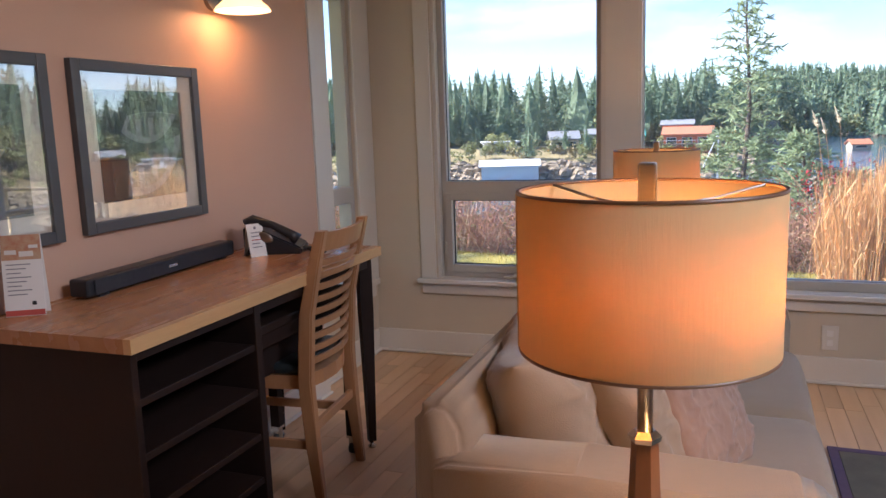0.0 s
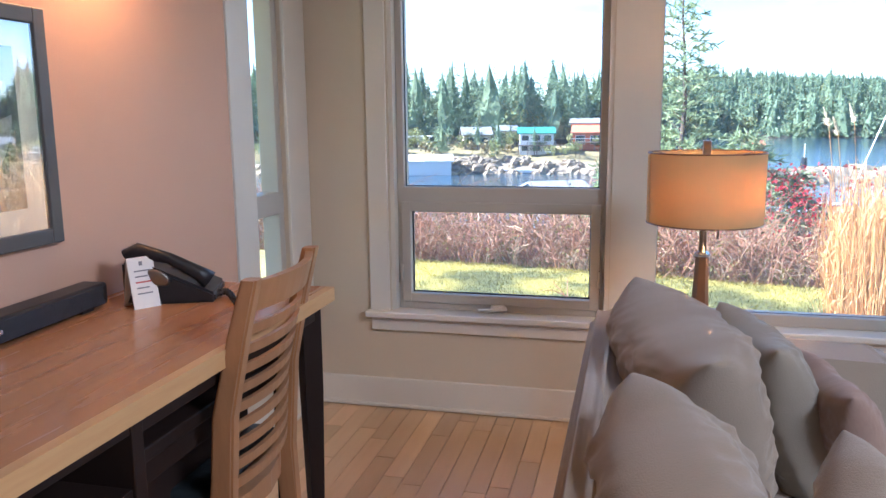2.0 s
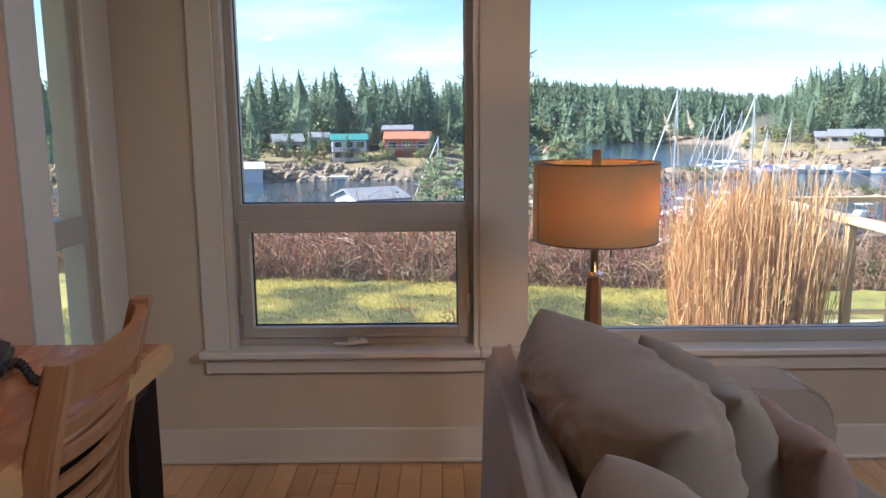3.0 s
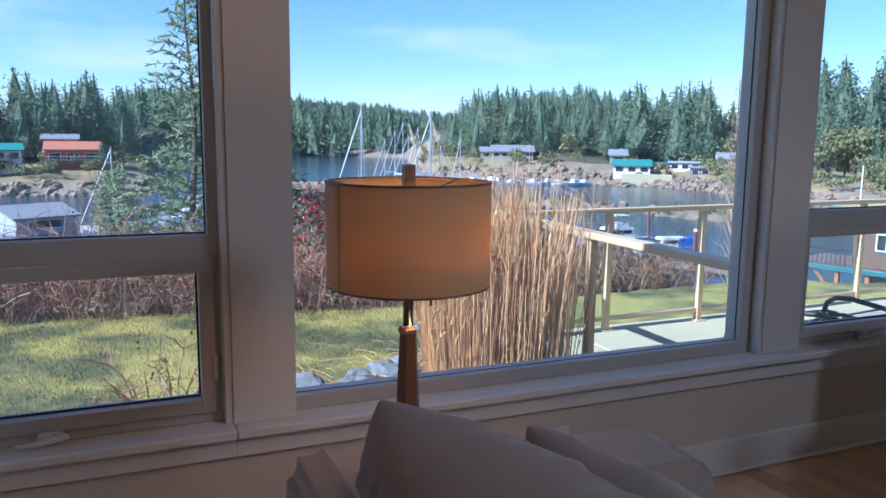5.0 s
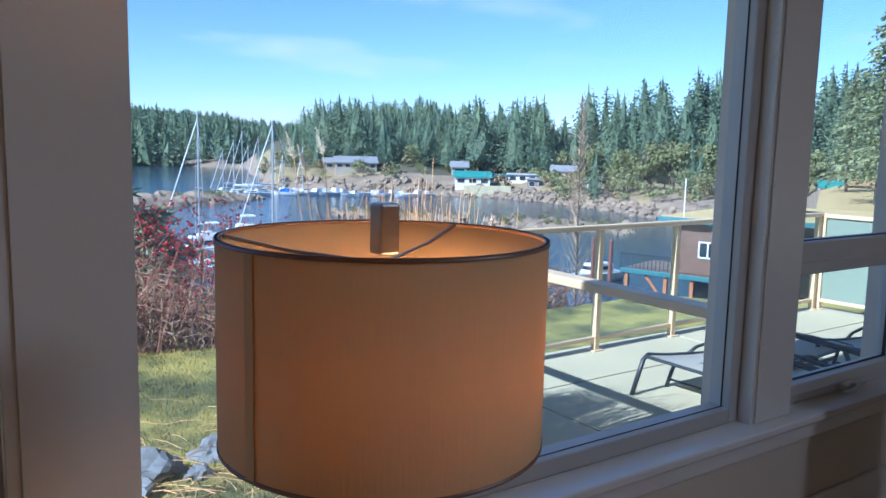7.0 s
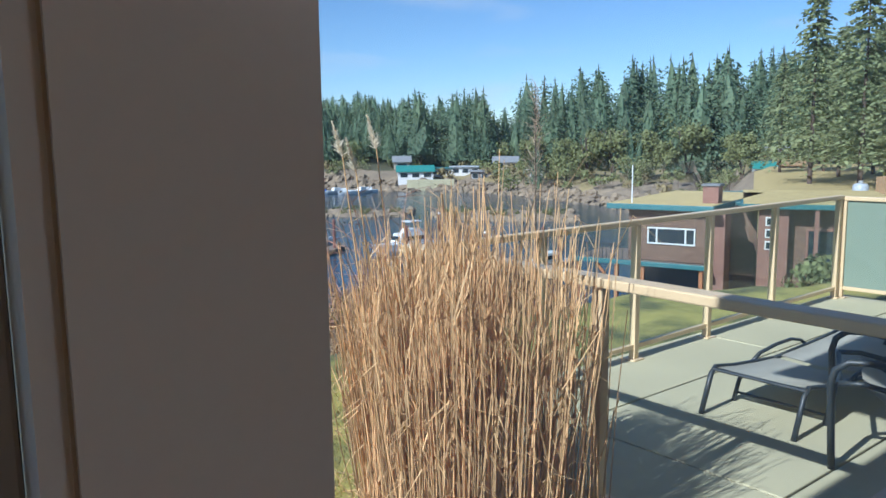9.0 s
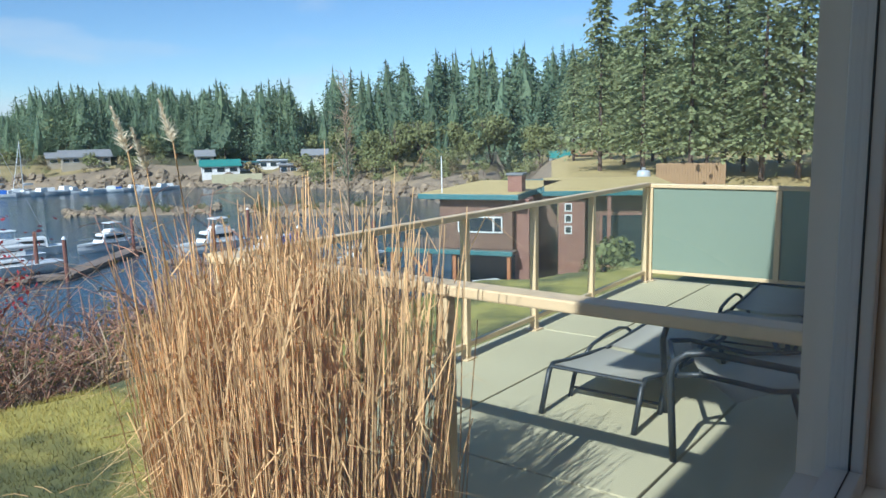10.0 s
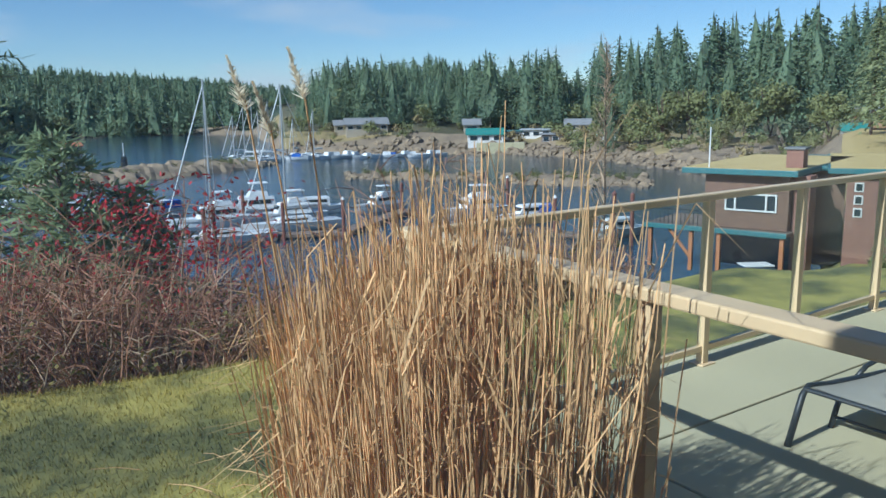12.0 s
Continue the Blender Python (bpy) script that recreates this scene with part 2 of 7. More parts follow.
M_conc = surf("patio_concrete", (0.52, 0.47, 0.29), (0.41, 0.37, 0.225), 0.85, 1.3, 0.2, fine=60)
M_rail = surf("tan_aluminium", (0.68, 0.51, 0.29), (0.62, 0.46, 0.26), 0.4, 4, 0.03, fine=80)
M_frost = surf("frosted_panel", (0.21, 0.26, 0.19), (0.19, 0.235, 0.17), 0.5, 1.5, 0.02, fine=50)
M_sling = surf("beige_sling", (0.47, 0.44, 0.34), (0.40, 0.37, 0.29), 0.8, 8, 0.2, fine=300)
M_steel = surf("black_tube", (0.018, 0.022, 0.022), (0.03, 0.034, 0.034), 0.45, 9, 0.04)
M_reed = leafy("dry_reed", (0.84, 0.57, 0.28), (0.58, 0.355, 0.16), 0.42)
M_plume = leafy("reed_plume", (0.92, 0.83, 0.64), (0.85, 0.74, 0.55), 0.2)
M_twig = leafy("red_twig", (0.38, 0.17, 0.105), (0.44, 0.26, 0.16), 0.4)
M_twigpale = leafy("pale_twig", (0.55, 0.42, 0.28), (0.4, 0.27, 0.17), 0.3)
M_berry = leafy("red_berry", (0.55, 0.05, 0.05), (0.4, 0.04, 0.05), 0.3)
M_shrubleaf = leafy("shrub_leaf", (0.13, 0.16, 0.04), (0.22, 0.15, 0.05), 0.4)
M_needle = leafy("cedar_needles", (0.24, 0.31, 0.15), (0.34, 0.38, 0.20), 0.3, 0.5)
# fir green raised above its own tone to stand in for distance haze
M_hazyfir = leafy("hazy_fir_needles", (0.115, 0.18, 0.115), (0.215, 0.265, 0.14), 0.35, 0.4, 0.11, 0.9, False)
M_spruce = leafy("olive_fir_needles", (0.26, 0.31, 0.16), (0.38, 0.39, 0.18), 0.3, 0.5, 0.3, 2.0, False)
M_olive = leafy("olive_foliage", (0.19, 0.21, 0.075), (0.26, 0.26, 0.11), 0.3)
M_bark = surf("bark", (0.13, 0.09, 0.06), (0.08, 0.055, 0.04), 0.9, 6, 0.5, fine=30, stretch=(1, 1, 0.3))
M_stone = surf("garden_rock", (0.23, 0.24, 0.24), (0.11, 0.11, 0.105), 0.85, 9, 0.5, fine=40, per=0.15)
M_hull = surf("white_gelcoat", (0.78, 0.78, 0.76), (0.72, 0.72, 0.7), 0.3, 1.0, 0.02, fine=9)
M_hullgrey = surf("grey_gelcoat", (0.45, 0.47, 0.48), (0.4, 0.42, 0.43), 0.35, 1.0, 0.02, fine=9)
M_boatglass = surf("tinted_boat_glass", (0.02, 0.03, 0.035), (0.03, 0.04, 0.045), 0.15, 2, 0.0)
M_bluecanvas = surf("blue_canvas", (0.03, 0.14, 0.5), (0.03, 0.11, 0.42), 0.8, 3, 0.1, fine=40)
M_spar = surf("aluminium_spar", (0.6, 0.6, 0.58), (0.5, 0.5, 0.49), 0.4, 2, 0.0, 0.6)
M_dock = surf("dock_timber", (0.24, 0.18, 0.14), (0.17, 0.125, 0.095), 0.85, 1.2, 0.3, fine=12)
M_pile = surf("rusty_pile", (0.22, 0.085, 0.055), (0.15, 0.06, 0.045), 0.8, 2, 0.3, fine=14)
M_shingle = surf("cedar_shingle", (0.21, 0.125, 0.08), (0.12, 0.07, 0.048), 0.85, 1.5, 0.4, fine=9, stretch=(1, 1, 2.5))
M_brick = surf("red_brick", (0.28, 0.145, 0.1), (0.2, 0.1, 0.075), 0.85, 2, 0.3, fine=12)
M_teal = surf("teal_fascia", (0.05, 0.16, 0.16), (0.04, 0.13, 0.135), 0.5, 1, 0.03, fine=8)
M_mossroof = surf("flat_roof_gravel", (0.56, 0.43, 0.17), (0.44, 0.33, 0.13), 0.95, 0.8, 0.3, fine=12)
M_orange = surf("orange_stained_post", (0.42, 0.17, 0.06), (0.34, 0.13, 0.05), 0.6, 3, 0.1, fine=20)
M_siding = surf("white_siding", (0.74, 0.72, 0.68), (0.68, 0.66, 0.62), 0.6, 0.5, 0.05, fine=6)
M_tan = surf("tan_siding", (0.42, 0.36, 0.27), (0.36, 0.31, 0.23), 0.7, 0.5, 0.05, fine=6)
M_redhouse = surf("red_siding", (0.50, 0.13, 0.06), (0.43, 0.11, 0.05), 0.7, 0.5, 0.05, fine=6)
M_roofgrey = surf("grey_roof", (0.26, 0.26, 0.26), (0.2, 0.2, 0.2), 0.8, 0.4, 0.1, fine=4)
M_roofteal = surf("teal_roof", (0.05, 0.24, 0.20), (0.045, 0.2, 0.17), 0.6, 0.4, 0.05, fine=4)
M_roofred = surf("orange_roof", (0.46, 0.17, 0.08), (0.38, 0.14, 0.07), 0.8, 0.4, 0.1, fine=4)
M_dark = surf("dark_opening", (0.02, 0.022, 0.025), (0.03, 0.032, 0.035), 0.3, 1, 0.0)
M_fencewood = surf("fence_board", (0.34, 0.22, 0.11), (0.27, 0.17, 0.085), 0.8, 1.5, 0.2, fine=12)
M_water = surf("sea_water", (0.022, 0.048, 0.075), (0.028, 0.055, 0.08), 0.08, 0.03, 0.0, fine=0.2, wear=0.03)
_n, _l = M_water.node_tree.nodes, M_water.node_tree.links
_b, _w, _w2, _tc = _n.new("ShaderNodeBump"), _n.new("ShaderNodeTexNoise"), _n.new("ShaderNodeMapping"), _n.new("ShaderNodeTexCoord")
_w2.inputs["Scale"].default_value = (1.0, 2.4, 1.0)
_w.inputs["Scale"].default_value, _w.inputs["Detail"].default_value = 0.9, 4
_b.inputs["Strength"].default_value, _b.inputs["Distance"].default_value = 0.55, 0.12
_l.new(_tc.outputs["Object"], _w2.inputs[0])
_l.new(_w2.outputs[0], _w.inputs["Vector"])
_l.new(_w.outputs["Fac"], _b.inputs["Height"])
_l.new(_b.outputs[0], _n["Principled BSDF"].inputs["Normal"])

# ---- geometry helpers ----
def mesh_of(name, bm, mat, smooth=False):
    me = bpy.data.meshes.new(name)
    bmesh.ops.recalc_face_normals(bm, faces=bm.faces)
    bm.to_mesh(me)
    bm.free()
    if mat:
        me.materials.append(mat)
    if smooth:
        me.polygons.foreach_set("use_smooth", [True] * len(me.polygons))
    return me


def box(x0, y0, z0, x1, y1, z1, bm=None, bevel=0.0, seg=2):
    bm = bm or bmesh.new()
    r = bmesh.ops.create_cube(bm, size=1)
    for v in r["verts"]:
        v.co = Vector(((x0 + x1) / 2 + v.co.x * (x1 - x0), (y0 + y1) / 2 + v.co.y * (y1 - y0), (z0 + z1) / 2 + v.co.z * (z1 - z0)))
    if bevel:
        edges = list({e for v in r["verts"] for e in v.link_edges})
        bmesh.ops.bevel(bm, geom=edges, offset=bevel, segments=seg, affect="EDGES", profile=0.5)
    return bm


def tube(points, radii, seg=8, bm=None, caps=True):
    """A round bar along points, its radius given at each."""
    bm = bm or bmesh.new()
    pts = [Vector(p) for p in points]
    if not isinstance(radii, (list, tuple)):
        radii = [radii] * len(pts)
    rings = []
    side = None
    for i, p in enumerate(pts):
        d = (pts[min(i + 1, len(pts) - 1)] - pts[max(i - 1, 0)]).normalized()
        if side is None:
            side = d.cross(Vector((0, 0, 1)) if abs(d.z) < 0.9 else Vector((1, 0, 0))).normalized()
        side = (side - d * side.dot(d)).normalized()
        up = d.cross(side)
        rings.append([bm.verts.new(p + (side * math.cos(2 * math.pi * k / seg) + up * math.sin(2 * math.pi * k / seg)) * radii[i]) for k in range(seg)])
    for a, b in zip(rings, rings[1:]):
        for k in range(seg):
            bm.faces.new((a[k], a[(k + 1) % seg], b[(k + 1) % seg], b[k]))
    if caps:
        bm.faces.new(rings[0][::-1])
        bm.faces.new(rings[-1])
    return bm


def lathe(profile, seg=40, bm=None, centre=(0, 0)):
    """A turned body from (radius, height) pairs."""
    bm = bm or bmesh.new()
    rings = [[bm.verts.new((centre[0] + r * math.cos(2 * math.pi * k / seg), centre[1] + r * math.sin(2 * math.pi * k / seg), z)) for k in range(seg)] for r, z in profile]
    for a, b in zip(rings, rings[1:]):
        for k in range(seg):
            bm.faces.new((a[k], a[(k + 1) % seg], b[(k + 1) % seg], b[k]))
    return bm


def prism(outline, y0, y1, bm=None, axis="y"):
    """A flat outline in x, z (or x, y with axis z) given depth."""
    bm = bm or bmesh.new()
    put = (lambda p, d: (p[0], d, p[1])) if axis == "y" else (lambda p, d: (p[0], p[1], d)) if axis == "z" else (lambda p, d: (d, p[0], p[1]))
    a = [bm.verts.new(put(p, y0)) for p in outline]
    b = [bm.verts.new(put(p, y1)) for p in outline]
    bm.faces.new(a)
    bm.faces.new(b[::-1])
    for i in range(len(a)):
        j = (i + 1) % len(a)
        bm.faces.new((a[i], b[i], b[j], a[j]))
    return bm


def struct(name, bm, mat, label="", category="", smooth=False):
    return tagged(new(name, mesh_of(name, bm, mat, smooth)), label, category, kind="structure")


def thing(name, label, category, at=(0, 0, 0), turn=0.0, group="", kind=""):
    ob = new(name)
    ob.empty_display_size = 0.1
    ob.matrix_world = pose(*at, 0, 0, turn)
    return tagged(ob, label, category, group, kind)


def part(name, bm, mat, parent, label="", smooth=False):
    ob = new(name, mesh_of(name, bm, mat, smooth))
    ob.parent = parent
    return tagged(ob, label)


def single(name, bm, mat, label, category, group="", smooth=False, kind=""):
    return tagged(new(name, mesh_of(name, bm, mat, smooth)), label, category, group, kind)


# ---- the room ----
WY, GY, WX, H = 5.46, 5.55, -0.465, 2.5          # window wall face, glass plane, west wall face, ceiling
OPEN = {"window_1": (-0.10, 0.797), "window_2": (0.953, 2.695), "window_3": (2.862, 3.665)}
SILL, HEAD = 0.414, 1.93
SIDE = (4.975, 5.265)
TW = 0.1                                           # thickness of the west wall
bm = box(WX - TW, WY, -0.3, 6.2, WY + 0.2, SILL)
box(WX - TW, WY, HEAD, 6.2, WY + 0.2, H, bm)
for a, b, r in ((WX - TW, -0.10, 0), (0.797, 0.953, 0.012), (2.695, 2.862, 0.012), (3.665, 6.2, 0)):
    box(a, WY + r, SILL, b, WY + 0.2, HEAD, bm)
struct("wall_north", bm, M_cream, "cream painted wall with three windows", "wall")
bm = box(WX - TW, -2.5, -0.3, WX, WY, SILL)
box(WX - TW, -2.5, HEAD, WX, WY, H, bm)
box(WX - TW, -2.5, SILL, WX, SIDE[0], HEAD, bm)
box(WX - TW, SIDE[1], SILL, WX, WY, HEAD, bm)
struct("wall_west", bm, M_cream, "cream painted wall with a narrow side window", "wall")
struct("wall_accent", box(WX + 0.002, -2.5, 0, -0.40, 4.725, H - 0.002, bevel=0.004), M_pink, "dusky pink painted wall behind the desk", "wall")
struct("wall_south", box(WX - 0.2, -2.7, -0.3, 6.2, -2.5, H), M_cream, "plain cream wall", "wall")
struct("wall_east", box(6.0, -2.5, -0.3, 6.2, WY, H), M_cream, "plain cream wall", "wall")
# slab with a hole added so the fill lamp reaches the room
def with_lamp_hole(x0, y0, z0, x1, y1, z1):
    bm = bmesh.new()
    for a, b, c, d in ((x0, y0, 2.3, y1), (4.1, y0, x1, y1), (2.3, y0, 4.1, 1.6), (2.3, 3.0, 4.1, y1)):
        box(a, b, z0, c, d, z1, bm)
    return bm
struct("ceiling", with_lamp_hole(WX - 0.2, -2.7, H, 6.2, WY + 0.2, H + 0.12), M_ceil, "white painted ceiling with an opening added for the fill lamp", "ceiling")
# unseen eave; west reach and outer box added to shade side window and patio
bm = with_lamp_hole(-6.5, -3.4, H + 0.14, 9.0, 6.08, H + 0.4)
box(0.95, 6.08, H + 0.14, 9.0, 6.72, H + 0.3, bm)
struct("roof_eave", bm, M_trim, "unseen painted eave over the window wall, extended to add shade", "roof")
floor = struct("floor", box(WX, -2.5, -0.3, 6.0, WY, -0.012), M_subfloor, "narrow maple strip floor", "floor")

# baseboards: a tall board with a small shoe moulding
def baseboard(x0, y0, x1, y1, nx, ny):
    d, t = 0.016, 0.13
    bm = box(min(x0, x1, x0 + nx * d), min(y0, y1, y0 + ny * d), 0.002, max(x0, x1, x0 + nx * d), max(y0, y1, y0 + ny * d), t, bevel=0.004)
    box(min(x0, x1, x0 + nx * 0.03), min(y0, y1, y0 + ny * 0.03), 0.002, max(x0, x1, x0 + nx * 0.03), max(y0, y1, y0 + ny * 0.03), 0.016, bm, bevel=0.005)
    struct("baseboard", bm, M_trim, "tall cream painted baseboard", "baseboard")

baseboard(WX, WY, 6.0, WY, 0, -1)
baseboard(-0.40, -2.5, -0.40, 4.725, 1, 0)
baseboard(WX, 4.735, WX, WY - 0.035, 1, 0)

# window units
def casing_set(x0, x1, left=True, right=True):
    """Flat casing boards, stool and apron of one opening, on the room side."""
    y0 = WY - 0.016
    bm = bmesh.new()
    if left:
        box(x0 - 0.088, y0, SILL + 0.014, x0 - 0.004, WY - 0.001, HEAD + 0.09, bm, bevel=0.003)
    if right:
        box(x1 + 0.004, y0, SILL + 0.014, x1 + 0.088, WY - 0.001, HEAD + 0.09, bm, bevel=0.003)
    box(x0 - 0.003, y0, HEAD - 0.004, x1 + 0.003, WY - 0.001, HEAD + 0.09, bm, bevel=0.003)
    struct("trim", bm, M_trim, "flat painted window casing", "trim")


def frame_rect(x0, z0, x1, z1, w, y0, y1, bm=None, bevel=0.004):
    bm = bm or bmesh.new()
    box(x0, y0, z0, x0 + w, y1, z1, bm, bevel)
    box(x1 - w, y0, z0, x1, y1, z1, bm, bevel)
    box(x0 + w - 0.002, y0 + 0.001, z0, x1 - w + 0.002, y1 - 0.001, z0 + w, bm, bevel)
    box(x0 + w - 0.002, y0 + 0.001, z1 - w, x1 - w + 0.002, y1 - 0.001, z1, bm, bevel)
    return bm


def pane(x0, z0, x1, z1, parent, y=GY):
    ob = part("pane", box(x0, y - 0.003, z0, x1, y + 0.003, z1), M_glass, parent, "clear glass pane")
    ob.visible_shadow = False
    return ob


def jamb_liner(x0, x1, parent):
    bm = box(x0, WY + 0.013, SILL + 0.012, x0 + 0.018, GY - 0.035, HEAD)
    box(x1 - 0.018, WY + 0.013, SILL + 0.012, x1, GY - 0.035, HEAD, bm)
    box(x0, WY + 0.013, HEAD - 0.018, x1, GY - 0.035, HEAD - 0.001, bm)
    part("jamb", bm, M_trim, parent, "painted jamb lining")


def split_window(name, x0, x1):
    w = tagged(new(name), "tall window with a fixed light over an awning sash", "window", kind="structure")
    jamb_liner(x0, x1, w)
    xa, xb = x0 + 0.018, x1 - 0.018
    part("window_frame", box(xa, GY - 0.035, 0.862, xb, GY + 0.04, 0.948, frame_rect(xa, SILL + 0.012, xb, HEAD, 0.03, GY - 0.034, GY + 0.041), 0.005), M_vinyl, w, "taupe vinyl frame with a middle rail")
    sx0, sx1, sz0, sz1 = xa + 0.014, xb - 0.014, SILL + 0.042, 0.882
    sash = part("sash", frame_rect(sx0 + 0.004, sz0, sx1 - 0.004, sz1 + 0.004, 0.04, GY - 0.045, GY + 0.02), M_vinyl, w, "taupe vinyl awning sash")
    part("gasket", frame_rect(sx0 + 0.041, sz0 + 0.037, sx1 - 0.041, sz1 - 0.033, 0.008, GY - 0.014, GY - 0.004, bevel=0.001), M_gasket, sash, "black rubber glazing gasket")
    part("gasket", frame_rect(xa + 0.028, 0.946, xb - 0.028, HEAD - 0.028, 0.006, GY - 0.009, GY - 0.004, bevel=0.001), M_gasket, w, "black rubber glazing gasket")
    pane(sx0 + 0.04, sz0 + 0.035, sx1 - 0.04, sz1 - 0.03, w)
    pane(xa + 0.027, 0.944, xb - 0.027, HEAD - 0.027, w)
    xm = (x0 + x1) / 2
    bm = box(xm - 0.03, GY - 0.062, SILL + 0.022, xm + 0.03, GY - 0.035, SILL + 0.045, bevel=0.006)
    tube([(xm + 0.01, GY - 0.06, SILL + 0.036), (xm + 0.04, GY - 0.085, SILL + 0.042), (xm - 0.03, GY - 0.095, SILL + 0.034), (xm - 0.075, GY - 0.085, SILL + 0.03)], [0.008, 0.009, 0.007, 0.006], 8, bm)
    part("crank_handle", bm, M_trim, w, "folding cream crank handle", True)
    for s in (xa + 0.02, xb - 0.02):
        part("sash_lock", box(s - 0.007, GY - 0.058, 0.55, s + 0.007, GY - 0.044, 0.62, bevel=0.004), M_vinyl, w)
    return w


split_window("window_1", *OPEN["window_1"])
split_window("window_3", *OPEN["window_3"])
w2 = tagged(new("window_2"), "wide fixed picture window", "window", kind="structure")
x0, x1 = OPEN["window_2"]
jamb_liner(x0, x1, w2)
part("window_frame", frame_rect(x0 - 0.022, SILL + 0.012, x1 - 0.018, HEAD, 0.045, GY - 0.034, GY + 0.04), M_vinyl, w2, "taupe vinyl frame")
part("gasket", frame_rect(x0 + 0.022, SILL + 0.056, x1 - 0.062, HEAD - 0.044, 0.003, GY - 0.009, GY - 0.004, bevel=0.001), M_gasket, w2, "black rubber glazing gasket")
pane(x0 + 0.02, SILL + 0.054, x1 - 0.06, HEAD - 0.042, w2)
# stools and aprons
for a, b in ((-0.205, 0.80), (0.80, 3.80)):
    struct("window_sill", box(a, WY - 0.045, SILL - 0.012, b, GY - 0.03, SILL + 0.014, bevel=0.006), M_sill, "painted window stool", "window sill")
    struct("trim", box(a + (0.02 if a < 0 else 0.0), WY - 0.018, SILL - 0.07, b, WY - 0.001, SILL - 0.013, bevel=0.003), M_trim, "painted apron under the sill", "trim")
casing_set(*OPEN["window_1"], right=False)
casing_set(*OPEN["window_2"], left=False, right=False)
casing_set(*OPEN["window_3"], left=False)
for a, b in ((0.799, 0.958), (2.692, 2.864)):
    struct("trim", box(a, WY + 0.006, SILL + 0.016, b, WY + 0.011, HEAD - 0.006), M_trim, "wide painted mullion board between windows", "trim")

# the narrow side window: same sections, turned to the west wall
ws = tagged(new("window_4"), "narrow side window beside the desk", "window", kind="structure")
ws.matrix_world = Matrix.Translation((WX - WY, 0, 0)) @ Matrix.Translation((WY, 0, 0)) @ pose(0, 0, 0, 0, 0, 90) @ Matrix.Translation((0, -WY, 0))
s0, s1 = SIDE
gy = WY + 0.05
part("window_frame", box(s0, gy - 0.035, 0.862, s1, gy + 0.04, 0.948, frame_rect(s0, SILL, s1, HEAD, 0.045, gy - 0.034, gy + 0.04), 0.005), M_vinyl, ws, "taupe vinyl frame")
bm = box(s0 - 0.15, WY - 0.016, SILL, s0 + 0.004, WY - 0.001, HEAD + 0.09, bevel=0.003)
box(s1 - 0.004, WY - 0.016, SILL, WY - 0.005, WY - 0.001, HEAD + 0.09, bm, 0.003)
part("casing", bm, M_trim, ws, "flat painted casing")
part("window_sill", box(s0 - 0.17, WY - 0.045, SILL - 0.02, WY - 0.05, gy - 0.03, SILL + 0.012, bevel=0.005), M_trim, ws)
part("apron", box(s0 - 0.15, WY - 0.018, SILL - 0.09, WY - 0.05, WY - 0.001, SILL - 0.021, bevel=0.003), M_trim, ws)
pane(s0 + 0.04, SILL + 0.04, s1 - 0.04, 0.866, ws)
pane(s0 + 0.04, 0.946, s1 - 0.04, HEAD - 0.04, ws)

# bead chain of a blind at the picture window
chain = bmesh.new()
for k in range(90):
    t = k / 89
    z = HEAD - 0.05 - 0.95 * (t * 2 if t < 0.5 else 2 - t * 2)
    bmesh.ops.create_icosphere(chain, subdivisions=1, radius=0.0028, matrix=Matrix.Translation((2.676 + 0.012 * math.sin(t * math.pi * 2), WY + 0.02 + (0.004 if t < 0.5 else -0.006), z)))
single("blind_chain", chain, M_trim, "pale beaded blind chain hanging by the window", "blind chain")
# wall outlet
o = thing("wall_outlet", "white double wall outlet on the cream wall", "outlet", (1.83, WY - 0.001, 0.22))
part("plate", box(-0.036, -0.007, -0.058, 0.036, 0, 0.058, bevel=0.003), M_trim, o)
for dz in (-0.022, 0.022):
    part("socket", box(-0.014, -0.0095, dz - 0.014, 0.014, -0.0065, dz + 0.014, bevel=0.002), M_paper, o)

# ---- desk corner ----
DX = 0.127
worktop = thing("worktop", "thick maple worktop over the dark shelf unit", "desk top", (0, 0, 0))
for k in range(6):
    a, b = -0.398 + k * 0.1006, -0.398 + (k + 1) * 0.1006 if k < 5 else DX
    part("board", box(a, 2.935, 0.764, b - 0.0001, 4.27, 0.80, bevel=0.0002, seg=1), M_butcher if k < 5 else M_edge, worktop)

unit = thing("shelf_unit", "espresso-stained open shelf unit under the worktop", "shelf unit")
ux0, ux1, uy0, uy1 = -0.385, 0.105, 2.952, 3.475
part("side_panel", box(ux0, uy0, 0.075, ux1, uy0 + 0.022, 0.763, bevel=0.002), M_espresso, unit)
part("side_panel", box(ux0, uy1 - 0.03, 0.075, ux1, uy1, 0.763, bevel=0.002), M_espresso, unit)
part("back_panel", box(ux0, uy0 + 0.022, 0.08, ux0 + 0.012, uy1 - 0.03, 0.763), M_espresso, unit)
for z in (0.085, 0.235, 0.37, 0.507, 0.642):
    part("shelf", box(ux0 + 0.012, uy0 + 0.022, z - 0.02, ux1 - 0.006, uy1 - 0.03, z, bevel=0.002), M_espresso, unit)
part("top_rail", box(ux0 + 0.012, uy0 + 0.022, 0.735, ux1 - 0.003, uy1 - 0.03, 0.763, bevel=0.002), M_espresso, unit)
for x in (ux0 + 0.03, ux1 - 0.03):
    for y in (uy0 + 0.03, uy1 - 0.02):
        part("foot", tube([(x, y, 0), (x, y, 0.075)], [0.014, 0.02], 10), M_espresso, unit)

